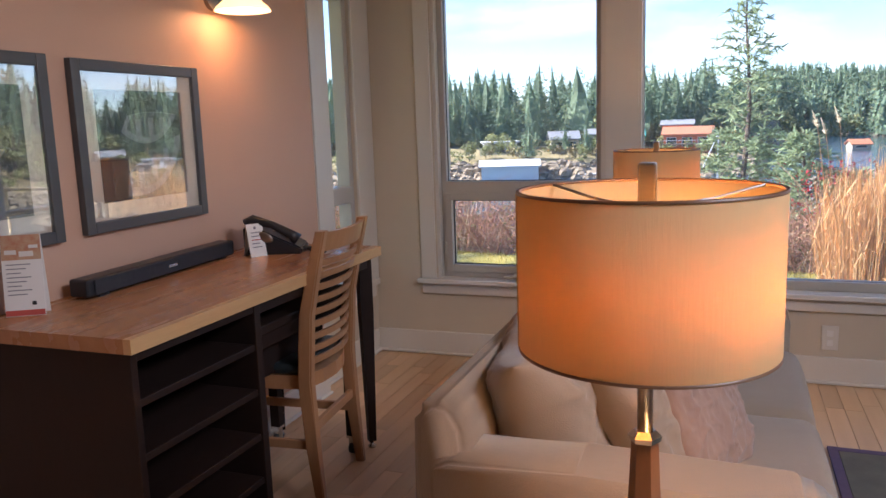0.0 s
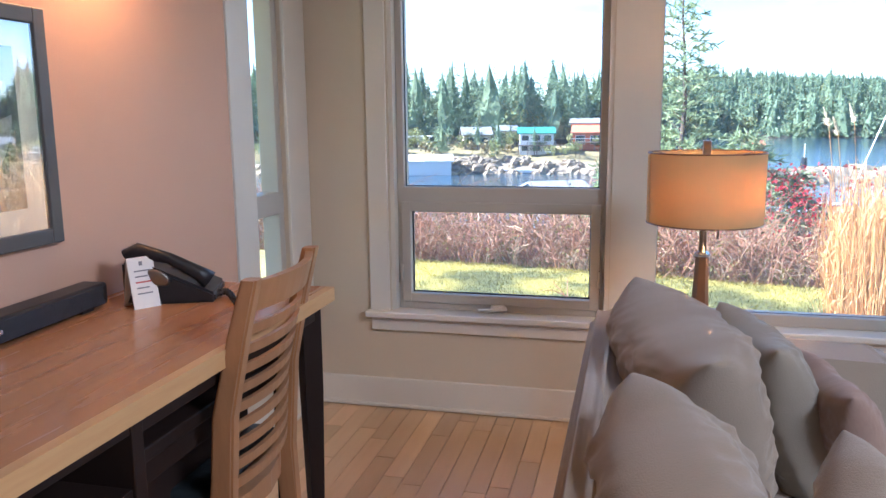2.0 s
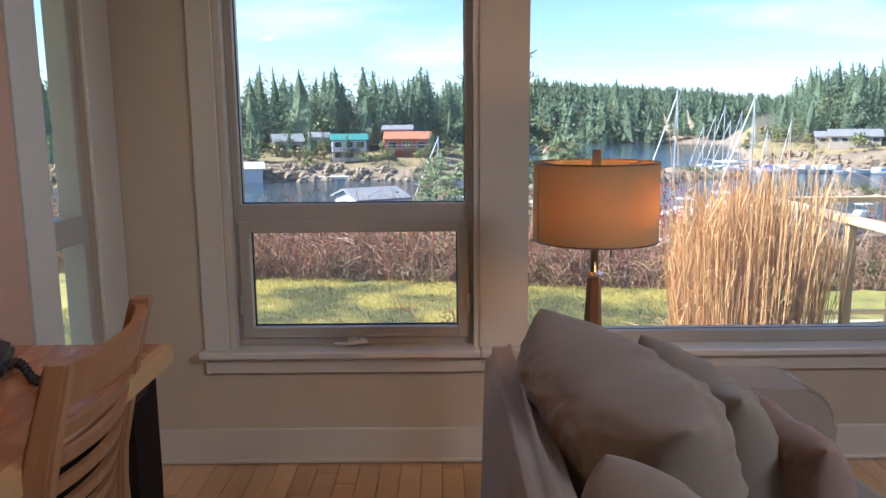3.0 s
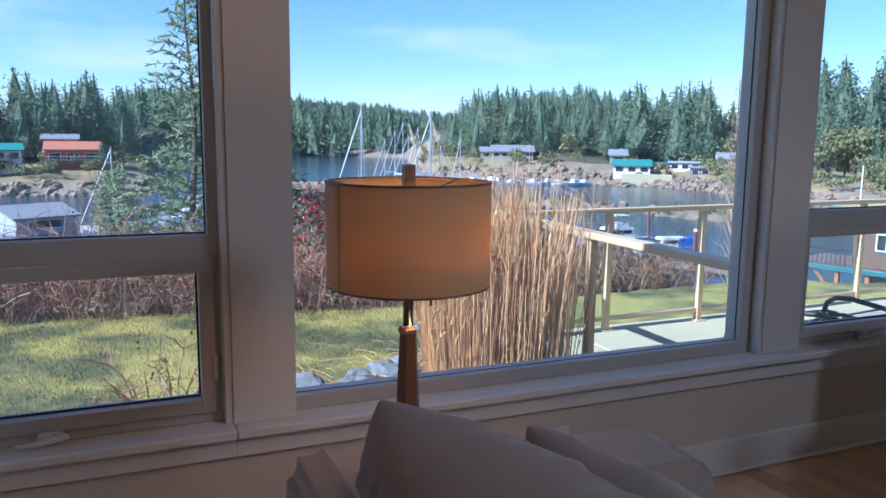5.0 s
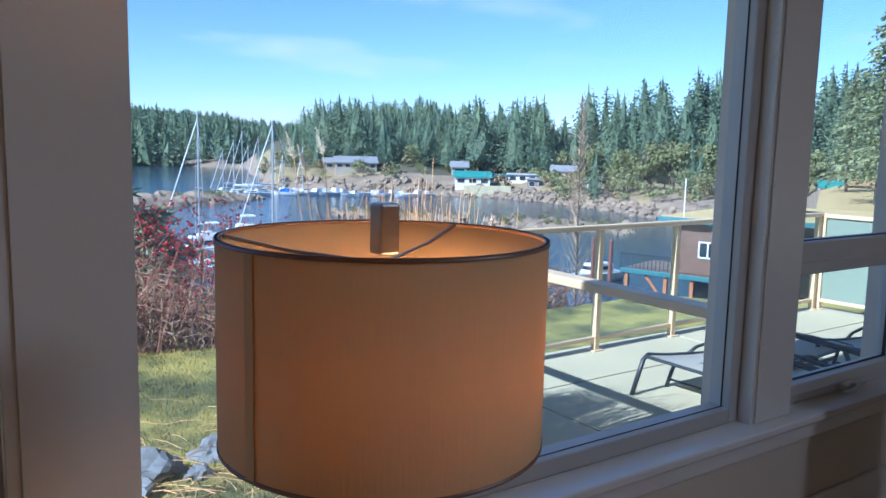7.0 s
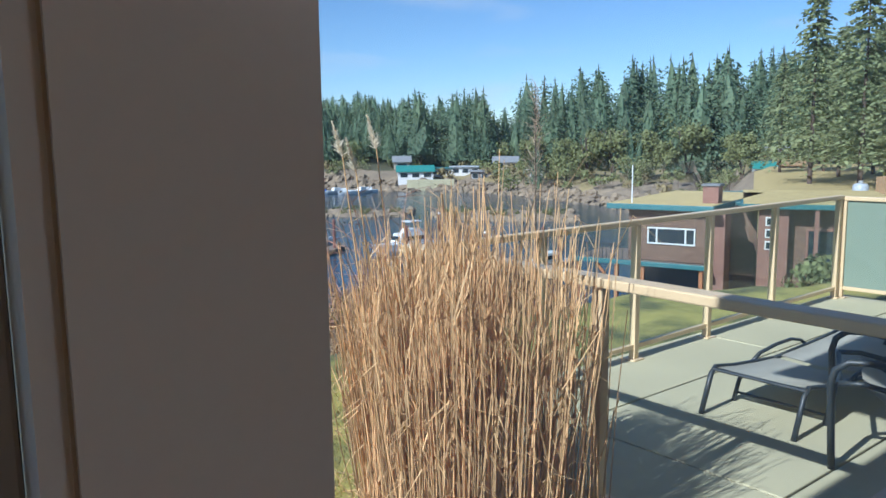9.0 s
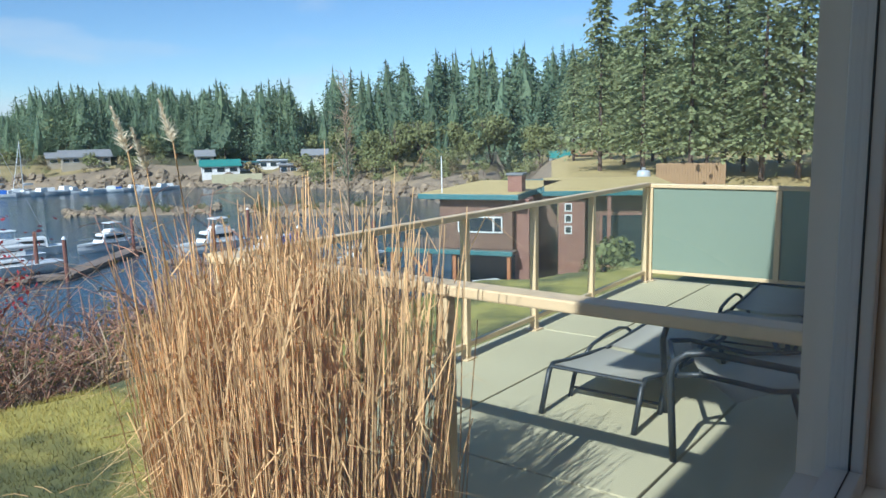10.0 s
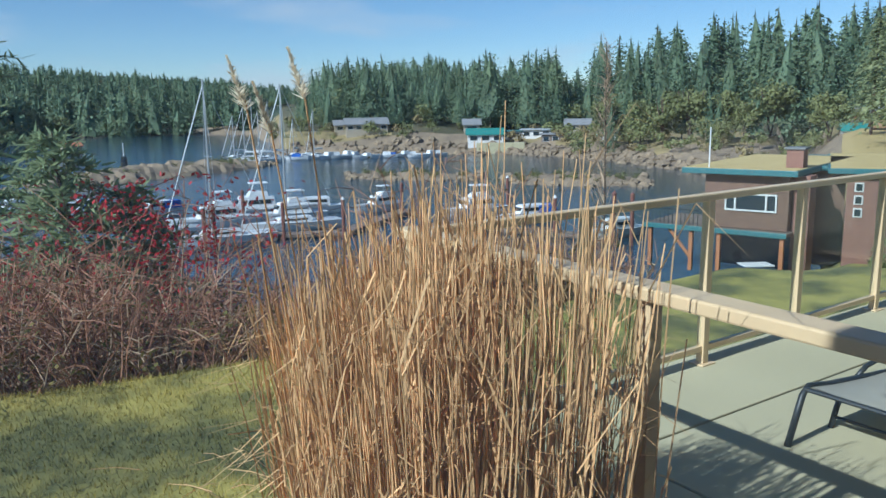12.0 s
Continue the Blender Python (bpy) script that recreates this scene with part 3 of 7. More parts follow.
legs = thing("desk_leg_frame", "espresso-stained legs and apron carrying the worktop end", "desk frame")
for x in (-0.34, 0.075):
    bm = lathe([(0.0001, 0.028), (0.02, 0.028), (0.034, 0.55), (0.034, 0.763), (0.0001, 0.763)], 4, None, (x, 4.215))
    part("leg", bm, M_espresso, legs)
    part("glide", lathe([(0.0001, 0.0), (0.014, 0.0), (0.016, 0.008), (0.007, 0.014), (0.007, 0.028), (0.0001, 0.028)], 16, None, (x, 4.215)), M_chrome, legs, "chrome levelling foot", True)
part("apron", box(-0.35, 4.195, 0.69, 0.085, 4.235, 0.763, bevel=0.003), M_espresso, legs)
part("apron", box(-0.385, uy1, 0.70, -0.36, 4.2, 0.763, bevel=0.003), M_espresso, legs)
part("apron", box(0.07, uy1, 0.725, 0.10, 4.2, 0.763, bevel=0.003), M_espresso, legs)

table = thing("rolling_table", "espresso-stained rolling side table parked under the worktop", "side table")
for x in (-0.31, 0.03):
    for y in (3.53, 4.145):
        part("leg", box(x - 0.02, y - 0.02, 0.075, x + 0.02, y + 0.02, 0.635, bevel=0.003), M_espresso, table)
        c = part("caster", tube([(x - 0.011, y, 0.024), (x + 0.011, y, 0.024)], 0.024, 16), M_black, table, "black caster wheel", True)
        part("caster_fork", box(x - 0.016, y - 0.012, 0.022, x + 0.016, y + 0.012, 0.076, box(x - 0.02, y - 0.02, 0.066, x + 0.02, y + 0.02, 0.076), 0.004), M_chrome, c, "chrome caster fork")
part("tabletop", box(-0.335, 3.505, 0.635, 0.055, 4.17, 0.665, bevel=0.004), M_espresso, table)
part("rail", box(0.015, 3.55, 0.585, 0.04, 4.125, 0.634, bevel=0.002), M_espresso, table)
part("drawer_box", box(-0.29, 3.56, 0.46, -0.02, 4.05, 0.634, bevel=0.004), M_espresso, table)

# ladder-back chair, its back towards the room
chair = thing("desk_chair", "beech ladder-back chair with a black seat pushed under the desk", "chair", (0.02, 3.90, 0), 6)
def stile(y):
    bm = bmesh.new()
    prof = [(0.085, 0.0), (0.065, 0.22), (0.055, 0.44), (0.072, 0.66), (0.11, 0.825), (0.14, 0.935)]
    rows = []
    for i, (x, z) in enumerate(prof):
        w = 0.013 + 0.006 * min(z / 0.4, 1)
        d = 0.016 + 0.008 * math.sin(min(z / 0.95, 1) * math.pi)
        rows.append([bm.verts.new((x + sx * d, y + sy * w, z)) for sx, sy in ((-1, -1), (1, -1), (1, 1), (-1, 1))])
    for a, b in zip(rows, rows[1:]):
        for k in range(4):
            bm.faces.new((a[k], a[(k + 1) % 4], b[(k + 1) % 4], b[k]))
    bm.faces.new(rows[0][::-1])
    bm.faces.new(rows[-1])
    bmesh.ops.bevel(bm, geom=[e for e in bm.edges if abs(e.verts[0].co.z - e.verts[1].co.z) > 0.02], offset=0.005, segments=2, affect="EDGES")
    return bm
for y in (-0.185, 0.185):
    part("back_leg", stile(y), M_chairwood, chair)
def back_x(z):
    pts = [(0.0, 0.085), (0.22, 0.065), (0.44, 0.055), (0.66, 0.072), (0.825, 0.11), (0.935, 0.14)]
    for (za, xa), (zb, xb) in zip(pts, pts[1:]):
        if z <= zb:
            return xa + (xb - xa) * (z - za) / (zb - za)
    return pts[-1][1]
def slat(z, hgt, thick=0.011, bow=0.035, half=0.176):
    bm = bmesh.new()
    n, rows = 10, []
    for i in range(n + 1):
        u = -1 + 2 * i / n
        x = bow * (1 - u * u)
        rows.append([bm.verts.new((back_x(z + dz) + x + dx, u * half, z + dz)) for dx, dz in ((-thick / 2, 0), (thick / 2, 0), (thick / 2, hgt), (-thick / 2, hgt))])
    for a, b in zip(rows, rows[1:]):
        for k in range(4):
            bm.faces.new((a[k], a[(k + 1) % 4], b[(k + 1) % 4], b[k]))
    bm.faces.new(rows[0])
    bm.faces.new(rows[-1][::-1])
    return bm
part("top_rail", slat(0.866, 0.062, 0.018), M_chairwood, chair)
for k in range(9):
    part("slat", slat(0.488 + k * 0.0412, 0.021), M_chairwood, chair)
bm = bmesh.new()
prism([(-0.36, -0.20), (0.045, -0.175), (0.075, -0.09), (0.085, 0), (0.075, 0.09), (0.045, 0.175), (-0.36, 0.20)], 0.405, 0.452, bm, "z")
part("seat_frame", bm, M_chairwood, chair)
bm = box(-0.35, -0.185, 0.4525, 0.035, 0.185, 0.492, bevel=0.018, seg=3)
part("seat_pad", bm, M_leather, chair, "black upholstered seat pad", True)
for y in (-0.18, 0.18):
    part("front_leg", tube([(-0.335, y, 0), (-0.335, y, 0.405)], [0.013, 0.019], 10), M_chairwood, chair)
    part("stretcher", box(-0.335, y - 0.008, 0.20, 0.065, y + 0.008, 0.232, bevel=0.003), M_chairwood, chair)
part("stretcher", box(0.055, -0.18, 0.255, 0.073, 0.18, 0.287, bevel=0.003), M_chairwood, chair)

# sound bar on the worktop
sb = thing("sound_bar", "long black sound bar lying on the worktop by the wall", "sound bar", (-0.335, 3.605, 0.80), 3.0)
part("body", box(-0.04, -0.37, 0.006, 0.026, 0.37, 0.058, bevel=0.008, seg=3), M_black, sb)
part("grille", box(0.0262, -0.345, 0.009, 0.032, 0.345, 0.055, bevel=0.003), M_grille, sb, "black cloth grille")
part("badge", box(0.0322, -0.022, 0.028, 0.0335, 0.022, 0.037), M_chrome, sb, "small silver badge")
for y in (-0.3, 0.3):
    part("foot", box(-0.03, y - 0.02, 0, 0.02, y + 0.02, 0.006), M_black, sb)

# desk phone
ph = thing("desk_phone", "black corded desk phone on the worktop", "phone", (-0.225, 4.09, 0.80), 22)
ph_body = prism([(-0.10, 0.0), (0.11, 0.0), (0.11, 0.022), (-0.06, 0.105), (-0.10, 0.105)], -0.085, 0.085)
bmesh.ops.bevel(ph_body, geom=ph_body.edges[:], offset=0.006, segments=2, affect="EDGES")
part("body", ph_body, M_black, ph)
hs = tube([(-0.088, -0.06, 0.112), (-0.066, -0.062, 0.128), (0.005, -0.064, 0.108), (0.07, -0.062, 0.07), (0.095, -0.06, 0.05)], [0.024, 0.02, 0.014, 0.018, 0.024], 12)
part("handset", hs, M_black, ph, smooth=True)
for i in range(4):
    for j in range(3):
        x, y = 0.075 - i * 0.024, -0.008 + j * 0.026
        z = 0.022 + (0.11 - x) / 0.17 * 0.083
        part("key", box(x - 0.008, y - 0.008, z, x + 0.008, y + 0.008, z + 0.006, bevel=0.002), M_nickel if j < 3 else M_black, ph, "grey key")
part("display", box(-0.095, -0.01, 0.1055, -0.065, 0.07, 0.109), M_hullgrey, ph, "grey display")
part("ear_grille", lathe([(0.0001, -0.004), (0.02, -0.004), (0.026, 0.0), (0.02, 0.004), (0.0001, 0.004)], 20), M_nickel, ph, "grey oval speaker grille", True).matrix_local = Matrix.Translation((-0.02, -0.087, 0.066)) @ Matrix.Rotation(radians(28), 4, "Y") @ Matrix.Diagonal((1.2, 0.7, 0.7, 1)) @ Matrix.Rotation(radians(90), 4, "X")
cord = [(0.10 + 0.05 * k / 60 + 0.006 * math.cos(k * 1.4), -0.055 + 0.05 * math.sin(k / 60 * 3.2) - 0.03 * k / 60 + 0.006 * math.sin(k * 1.4), 0.012 + 0.006 * math.sin(k * 1.4)) for k in range(120)]
part("coiled_cord", tube(cord, 0.003, 5), M_black, ph, "black coiled cord")

# tent card beside the phone
tc = thing("tent_card", "white printed tent card on the worktop", "card", (-0.245, 3.985, 0.80), -30)
for s in (-1, 1):
    b = prism([(s * 0.026, 0), (s * 0.028, 0), (0.001 * s, 0.118), (-0.001 * s, 0.118)], -0.032, 0.032)
    part("leaf", b, M_paper, tc)
for k in range(5):
    z = 0.085 - k * 0.013
    x = 0.0275 * (1 - z / 0.118) + 0.0006
    part("text_line", box(x, -0.018, z, x + 0.0016, 0.018 - 0.006 * (k % 2), z + 0.003), M_ink if k != 2 else M_redink, tc)
part("emblem", box(0.0035, -0.004, 0.098, 0.0055, 0.004, 0.108), M_ink, tc)

# menu leaflet at the near end
ml = thing("menu_leaflet", "folded menu leaflet with a food photo standing on the worktop", "leaflet", (-0.33, 3.075, 0.80), -58)
for s in (-1, 1):
    part("leaf", prism([(s * 0.022, 0), (s * 0.0235, 0), (0.001 * s, 0.21), (-0.001 * s, 0.21)], -0.048, 0.048), M_paper, ml)
def ml_x(z):
    return 0.0235 * (1 - z / 0.21) + 0.0008
part("photo", prism([(ml_x(0.145), 0.145), (ml_x(0.145) + 0.001, 0.145), (ml_x(0.209) + 0.001, 0.209), (ml_x(0.209), 0.209)], -0.047, 0.047), M_photo, ml, "printed photo of plates of food")
for y, z, r in ((-0.025, 0.165, 0.014), (0.012, 0.16, 0.017), (0.03, 0.178, 0.011)):
    part("plate_picture", box(ml_x(z) + 0.0012, y - r, z - r * 0.4, ml_x(z) + 0.002, y + r, z + r * 0.4), M_plate, ml)
part("red_band", prism([(ml_x(0.002), 0.002), (ml_x(0.002) + 0.001, 0.002), (ml_x(0.016) + 0.001, 0.016), (ml_x(0.016), 0.016)], -0.047, 0.047), M_redink, ml, "red printed band")
part("code_square", box(ml_x(0.035), 0.018, 0.028, ml_x(0.03) + 0.001, 0.028, 0.038), M_black, ml)
for k in range(8):
    z = 0.132 - k * 0.011
    part("text_line", box(ml_x(z), -0.038, z, ml_x(z) + 0.001, 0.02 - 0.012 * (k % 3), z + 0.0025), M_ink, ml)

# framed prints
def framed(y0, y1, z0, z1, label, boats):
    f = thing("framed_print", label, "picture", (-0.399, (y0 + y1) / 2, (z0 + z1) / 2), group="framed prints over the desk")
    w, h = (y1 - y0) / 2, (z1 - z0) / 2
    fw = 0.034
    for a, b, c, d in ((-w, -h, -w + fw, h), (w - fw, -h, w, h), (-w + fw, -h, w - fw, -h + fw), (-w + fw, h - fw, w - fw, h)):
        part("frame_bar", box(0.0, a, b, 0.024, c, d, bevel=0.003), M_frame, f)
    part("mat_board", box(0.004, -w + fw - 0.004, -h + fw - 0.004, 0.010, w - fw + 0.004, h - fw + 0.004), M_mat, f)
    pw, pz = w - 0.088, h - 0.085
    part("print", box(0.0102, -pw, -pz, 0.0115, pw, pz), M_print, f, "black and white photo print")
    for cy, cz, ln, hh, tilt in boats:
        pts = []
        for k in range(17):
            u = k / 16
            pts.append((u * 2 - 1, -abs(math.sin(math.pi * (0.12 + 0.88 * u))) ** 0.7))
        hull = [(p * ln, q * hh) for p, q in pts] + [(ln * (1 - 2 * k / 8), 0.16 * hh * math.sin(math.pi * k / 8)) for k in range(1, 8)]
        c, s = math.cos(tilt), math.sin(tilt)
        rot = [(cy + p * c - q * s, cz + p * s + q * c) for p, q in hull]
        part("printed_boat", prism(rot, 0.0116, 0.0121, axis="x"), M_printlight, f, "pale rowing boat in the photo")
        inner = [(cy + 0.8 * (p * c - (q + 0.12 * hh) * s) , cz + 0.8 * (p * s + q * c) + 0.02 * hh) for p, q in hull]
        part("printed_hollow", prism(inner, 0.0122, 0.0126, axis="x"), M_printmid, f)
        for u in (-0.4, 0.05, 0.45):
            y, z = cy + u * ln * c, cz + u * ln * s - 0.42 * hh
            part("printed_thwart", box(0.0127, y - 0.012, z - 0.34 * hh, 0.0131, y + 0.012, z + 0.36 * hh), M_printlight, f)
    g = part("glazing", box(0.0165, -w + fw - 0.003, -h + fw - 0.003, 0.0185, w - fw + 0.003, h - fw + 0.003), M_picglass, f, "reflective picture glass")
    g.visible_shadow = False
    return f
framed(3.345, 3.905, 0.965, 1.474, "slate-framed black and white photo of rowing boats", ((0.03, 0.09, 0.13, 0.085, 0.05), (0.03, -0.04, 0.16, 0.10, 0.45)))
framed(2.70, 3.265, 0.96, 1.478, "slate-framed black and white photo of a moored boat", ((-0.02, 0.02, 0.15, 0.09, -0.1),))

# wall sconce above the prints
sc = thing("wall_sconce", "lit amber glass wall lamp on the pink wall", "wall lamp", (-0.40, 4.05, 1.705))
part("back_plate", tube([(0, 0, 0.03), (0.018, 0, 0.03)], 0.05, 24), M_nickel, sc)
part("arm", tube([(0.015, 0, 0.03), (0.07, 0, 0.045), (0.12, 0, 0.02)], 0.008, 8), M_nickel, sc)
part("shade", lathe([(0.02, 0.02), (0.06, 0.012), (0.095, -0.02), (0.1, -0.03), (0.096, -0.03), (0.09, -0.02), (0.056, 0.006), (0.018, 0.014)], 32, None, (0.13, 0)), M_sconce, sc, "amber glass dish", True)
sl = new("sconce_bulb", bpy.data.lights.new("sconce_bulb", "POINT"))
sl.data.energy, sl.data.color, sl.data.shadow_soft_size = 0.7, (1.0, 0.5, 0.2), 0.02
sl.location = (-0.27, 4.05, 1.692)

# ---- lamps ----
def floor_lamp(x, y, z0, z1, r, zc, power, label):
    f = thing("floor_lamp", label, "lamp", (x, y, 0), group="pair of shaded lamps")
    part("base", lathe([(0.0001, 0), (0.125, 0), (0.13, 0.006), (0.125, 0.018), (0.05, 0.024), (0.0001, 0.024)], 40), M_nickel, f, "round brushed metal base", True)
    b = lathe([(0.0001, 0.022), (0.055, 0.022), (0.019, zc), (0.0001, zc)], 6)
    part("post", b, M_lampwood, f, "tapered walnut post")
    part("collar", lathe([(0.0001, zc), (0.022, zc), (0.024, zc + 0.008), (0.016, zc + 0.016), (0.0001, zc + 0.016)], 6), M_chrome, f, "chrome collar")
    part("stem", tube([(0, 0, zc + 0.015), (0, 0, z1 - 0.03)], 0.011, 14), M_nickel, f, smooth=True)
    part("shade", lathe([(r, z0), (r, z1), (r - 0.003, z1), (r - 0.003, z0), (r, z0)], 72), M_shade, f, "drum shade of amber linen", True)
    part("shade_trim", lathe([(r + 0.001, z0), (r + 0.001, z0 + 0.004), (r - 0.004, z0 + 0.004), (r - 0.004, z0 - 0.001), (r + 0.001, z0)], 72), M_lampwood, f, smooth=True)
    part("shade_trim", lathe([(r + 0.001, z1 - 0.004), (r + 0.001, z1), (r - 0.004, z1), (r - 0.004, z1 - 0.004), (r + 0.001, z1 - 0.004)], 72), M_lampwood, f, smooth=True)
    a = math.radians(196)
    part("shade_seam", box(-0.0008, -0.006, z0 + 0.004, 0.0008, 0.006, z1 - 0.004), M_shade, f).matrix_local = Matrix.Rotation(a, 4, "Z") @ Matrix.Translation((r + 0.001, 0, 0))
    for k in range(3):
        t = k * 2.0944 + 0.5
        part("spider_arm", tube([(0, 0, z1 - 0.03), (math.cos(t) * 0.1, math.sin(t) * 0.1, z1 - 0.018), (math.cos(t) * (r - 0.003), math.sin(t) * (r - 0.003), z1 - 0.003)], 0.0022, 6), M_nickel, f)
    part("finial", box(-0.012, -0.012, z1 - 0.02, 0.012, 0.012, z1 + 0.034, bevel=0.003), M_nickel, f, "square metal finial")
    part("pull_chain", tube([(0.04, -0.03, z0 + 0.07), (0.04, -0.03, z0 - 0.045)], 0.0014, 5), M_nickel, f)
    part("chain_knob", tube([(0.04, -0.03, z0 - 0.045), (0.04, -0.03, z0 - 0.02)], 0.004, 8), M_nickel, f)
    part("bulb", lathe([(0.0001, z0 + 0.06), (0.02, z0 + 0.068), (0.03, z0 + 0.09), (0.022, z0 + 0.12), (0.013, z0 + 0.145), (0.0001, z0 + 0.146)], 20, None, (0.055, -0.015)), M_bulb if power > 1 else M_plate, f, smooth=True)
    if power > 0.1:
        lt = new("lamp_bulb", bpy.data.lights.new("lamp_bulb", "POINT"))
        lt.data.energy, lt.data.color, lt.data.shadow_soft_size = power, (1.0, 0.41, 0.09), 0.035
        lt.location = (x + 0.075, y - 0.03, z0 + 0.095)
    return f
floor_lamp(1.271, 2.69, 0.938, 1.16, 0.176, 0.80, 4.6, "lit lamp with an amber drum shade beside the sofa arm")
floor_lamp(1.092, 4.90, 0.905, 1.122, 0.172, 0.80, 1.8, "lamp with an amber drum shade before the picture window")

# ---- sofa ----
def cushion(w, h, d, seed, puff=0.46, wrinkle=0.012, n=46):
    """A stuffed cushion standing in the local y, z plane, thick in x."""
    bm = bmesh.new()
    grid = {}
    for s in (-1, 1):
        for i in range(n + 1):
            for j in range(n + 1):
                u, v = -1 + 2 * i / n, -1 + 2 * j / n
                edge = (1 - abs(u) ** 3.2) * (1 - abs(v) ** 3.2)
                if s == 1 and edge <= 0:
                    grid[s, i, j] = grid[-1, i, j]
                    continue
                t = d / 2 * max(edge, 0) ** puff
                pin = 1 - 0.07 * (1 - abs(u) ** 2) * abs(v) ** 6
                pin2 = 1 - 0.07 * (1 - abs(v) ** 2) * abs(u) ** 6
                p = Vector((s * t, u * w / 2 * pin2, v * h / 2 * pin))
                w1 = 1 - abs(noise.noise(Vector((u * 1.2 - v * 2.6 + seed * 2, v * 1.5 + u * 1.4, seed + s))))
                w2 = 1 - abs(noise.noise(Vector((u * 2.4 + v * 4.2 + seed, v * 1.6 - u * 3.0, seed * 3 + s))))
                w3 = 1 - abs(noise.noise(Vector((u * 5.5 + v * 1.5 + seed, v * 1.3 - u * 0.6, seed * 5 + s))))
                w4 = 1 - abs(noise.noise(Vector((u * 9 - v * 2.2 + seed, v * 2.0 + u, seed * 7 + s))))
                k = 0.8 * w1 ** 14 + 0.6 * w2 ** 18 + 0.75 * w3 ** 12 + 0.4 * w4 ** 9 + 0.7 * noise.noise(Vector((u * 1.3 + seed, v * 1.7, s * 3)))
                p.x += s * wrinkle * k * min(edge * 2.5, 1)
                p.z += wrinkle * (1.6 * noise.noise(Vector((u * 1.6, v * 2.1, seed))))
                grid[s, i, j] = bm.verts.new(p)
    for s in (-1, 1):
        for i in range(n):
            for j in range(n):
                q = [grid[s, i, j], grid[s, i + 1, j], grid[s, i + 1, j + 1], grid[s, i, j + 1]]
                if len(set(q)) == 4:
                    try:
                        bm.faces.new(q if s == 1 else q[::-1])
                    except ValueError:
                        pass
    return bm


sofa = thing("sofa", "taupe cotton two-seat sofa with loose cushions", "sofa")
SX0, SX1, SY0, SY1 = 0.755, 1.62, 2.98, 4.66
bk = prism([(SX0, 0.09), (SX0 + 0.17, 0.09), (SX0 + 0.13, 0.64), (SX0 + 0.10, 0.69), (SX0 + 0.055, 0.70), (SX0 + 0.015, 0.67)], SY0 + 0.03, SY1 - 0.03)
bmesh.ops.bevel(bk, geom=[e for e in bk.edges], offset=0.022, segments=3, affect="EDGES")
part("back_frame", bk, M_sofa, sofa, smooth=True)
def sofa_arm(y0, y1, top):
    out = [(SX0 + 0.06, 0.09), (SX1 - 0.03, 0.09)]
    out += [(SX1 - 0.115 + 0.085 * math.cos(a), top - 0.107 + 0.095 * math.sin(a)) for a in np.linspace(0, math.pi / 2, 7)]
    out += [(SX1 - 0.5, top), (SX0 + 0.1, top - 0.003), (SX0 + 0.06, top - 0.02)]
    bm = prism(out, y0, y1)
    bmesh.ops.bevel(bm, geom=[e for e in bm.edges], offset=0.03, segments=4, affect="EDGES", clamp_overlap=True)
    return bm
part("arm", sofa_arm(SY0, SY0 + 0.16, 0.59), M_sofa, sofa, smooth=True)
part("arm", sofa_arm(SY1 - 0.17, SY1, 0.625), M_sofa, sofa, smooth=True)
part("seat_base", box(SX0 + 0.16, SY0 + 0.16, 0.09, SX1 - 0.05, SY1 - 0.16, 0.29, bevel=0.015), M_sofa, sofa, smooth=True)
for y0, y1 in ((SY0 + 0.172, 3.838), (3.842, SY1 - 0.172)):
    bm = box(SX0 + 0.17, y0, 0.285, SX1, y1, 0.43, bevel=0.045, seg=4)
    bmesh.ops.subdivide_edges(bm, edges=[e for e in bm.edges if e.calc_length() > 0.2], cuts=6, use_grid_fill=True)
    for v in bm.verts:
        v.co.z += 0.012 * noise.noise(v.co * 5) + (0.018 if v.co.z > 0.4 else 0) * math.sin(math.pi * min(max((v.co.y - y0) / (y1 - y0), 0), 1))
    part("seat_cushion", bm, M_sofa, sofa, smooth=True)
for x in (SX0 + 0.08, SX1 - 0.1):
    for y in (SY0 + 0.08, SY1 - 0.08):
        part("foot", tube([(x, y, 0), (x, y, 0.095)], [0.02, 0.028], 10), M_espresso, sofa)

def loose(name, label, mat, at, turn, lean, w, h, d, seed, roll=0.0, group="", wr=0.012):
    ob = single(name, cushion(w, h, d, seed, wrinkle=wr), mat, label, "cushion", group, True)
    ob.matrix_world = Matrix.Translation(at) @ Matrix.Rotation(radians(turn), 4, "Z") @ Matrix.Rotation(radians(lean), 4, "Y") @ Matrix.Rotation(radians(roll), 4, "X")
    sub = ob.modifiers.new("soft", "SUBSURF")
    sub.levels = sub.render_levels = 1
    return ob
G = "loose cushions on the sofa"
loose("back_cushion", "large taupe back cushion slumped over the sofa back", M_sofa, (0.985, 3.46, 0.578), 6, -18, 0.66, 0.40, 0.25, 1.7, 6, G, 0.019)
loose("back_cushion", "large taupe back cushion slumped over the sofa back", M_sofa, (1.0, 4.17, 0.618), 11, -14, 0.68, 0.41, 0.25, 5.2, 2, G, 0.018)
loose("throw_pillow", "grey-taupe linen throw pillow leaning on the back cushion", M_pillow, (1.19, 4.205, 0.60), 10, -20, 0.40, 0.38, 0.15, 9.1, 2, G, 0.01)
loose("throw_pillow", "small rust striped throw pillow against the sofa arm", M_accent, (1.317, 4.13, 0.573), 12, -24, 0.31, 0.30, 0.11, 12.4, 2, G, 0.007)
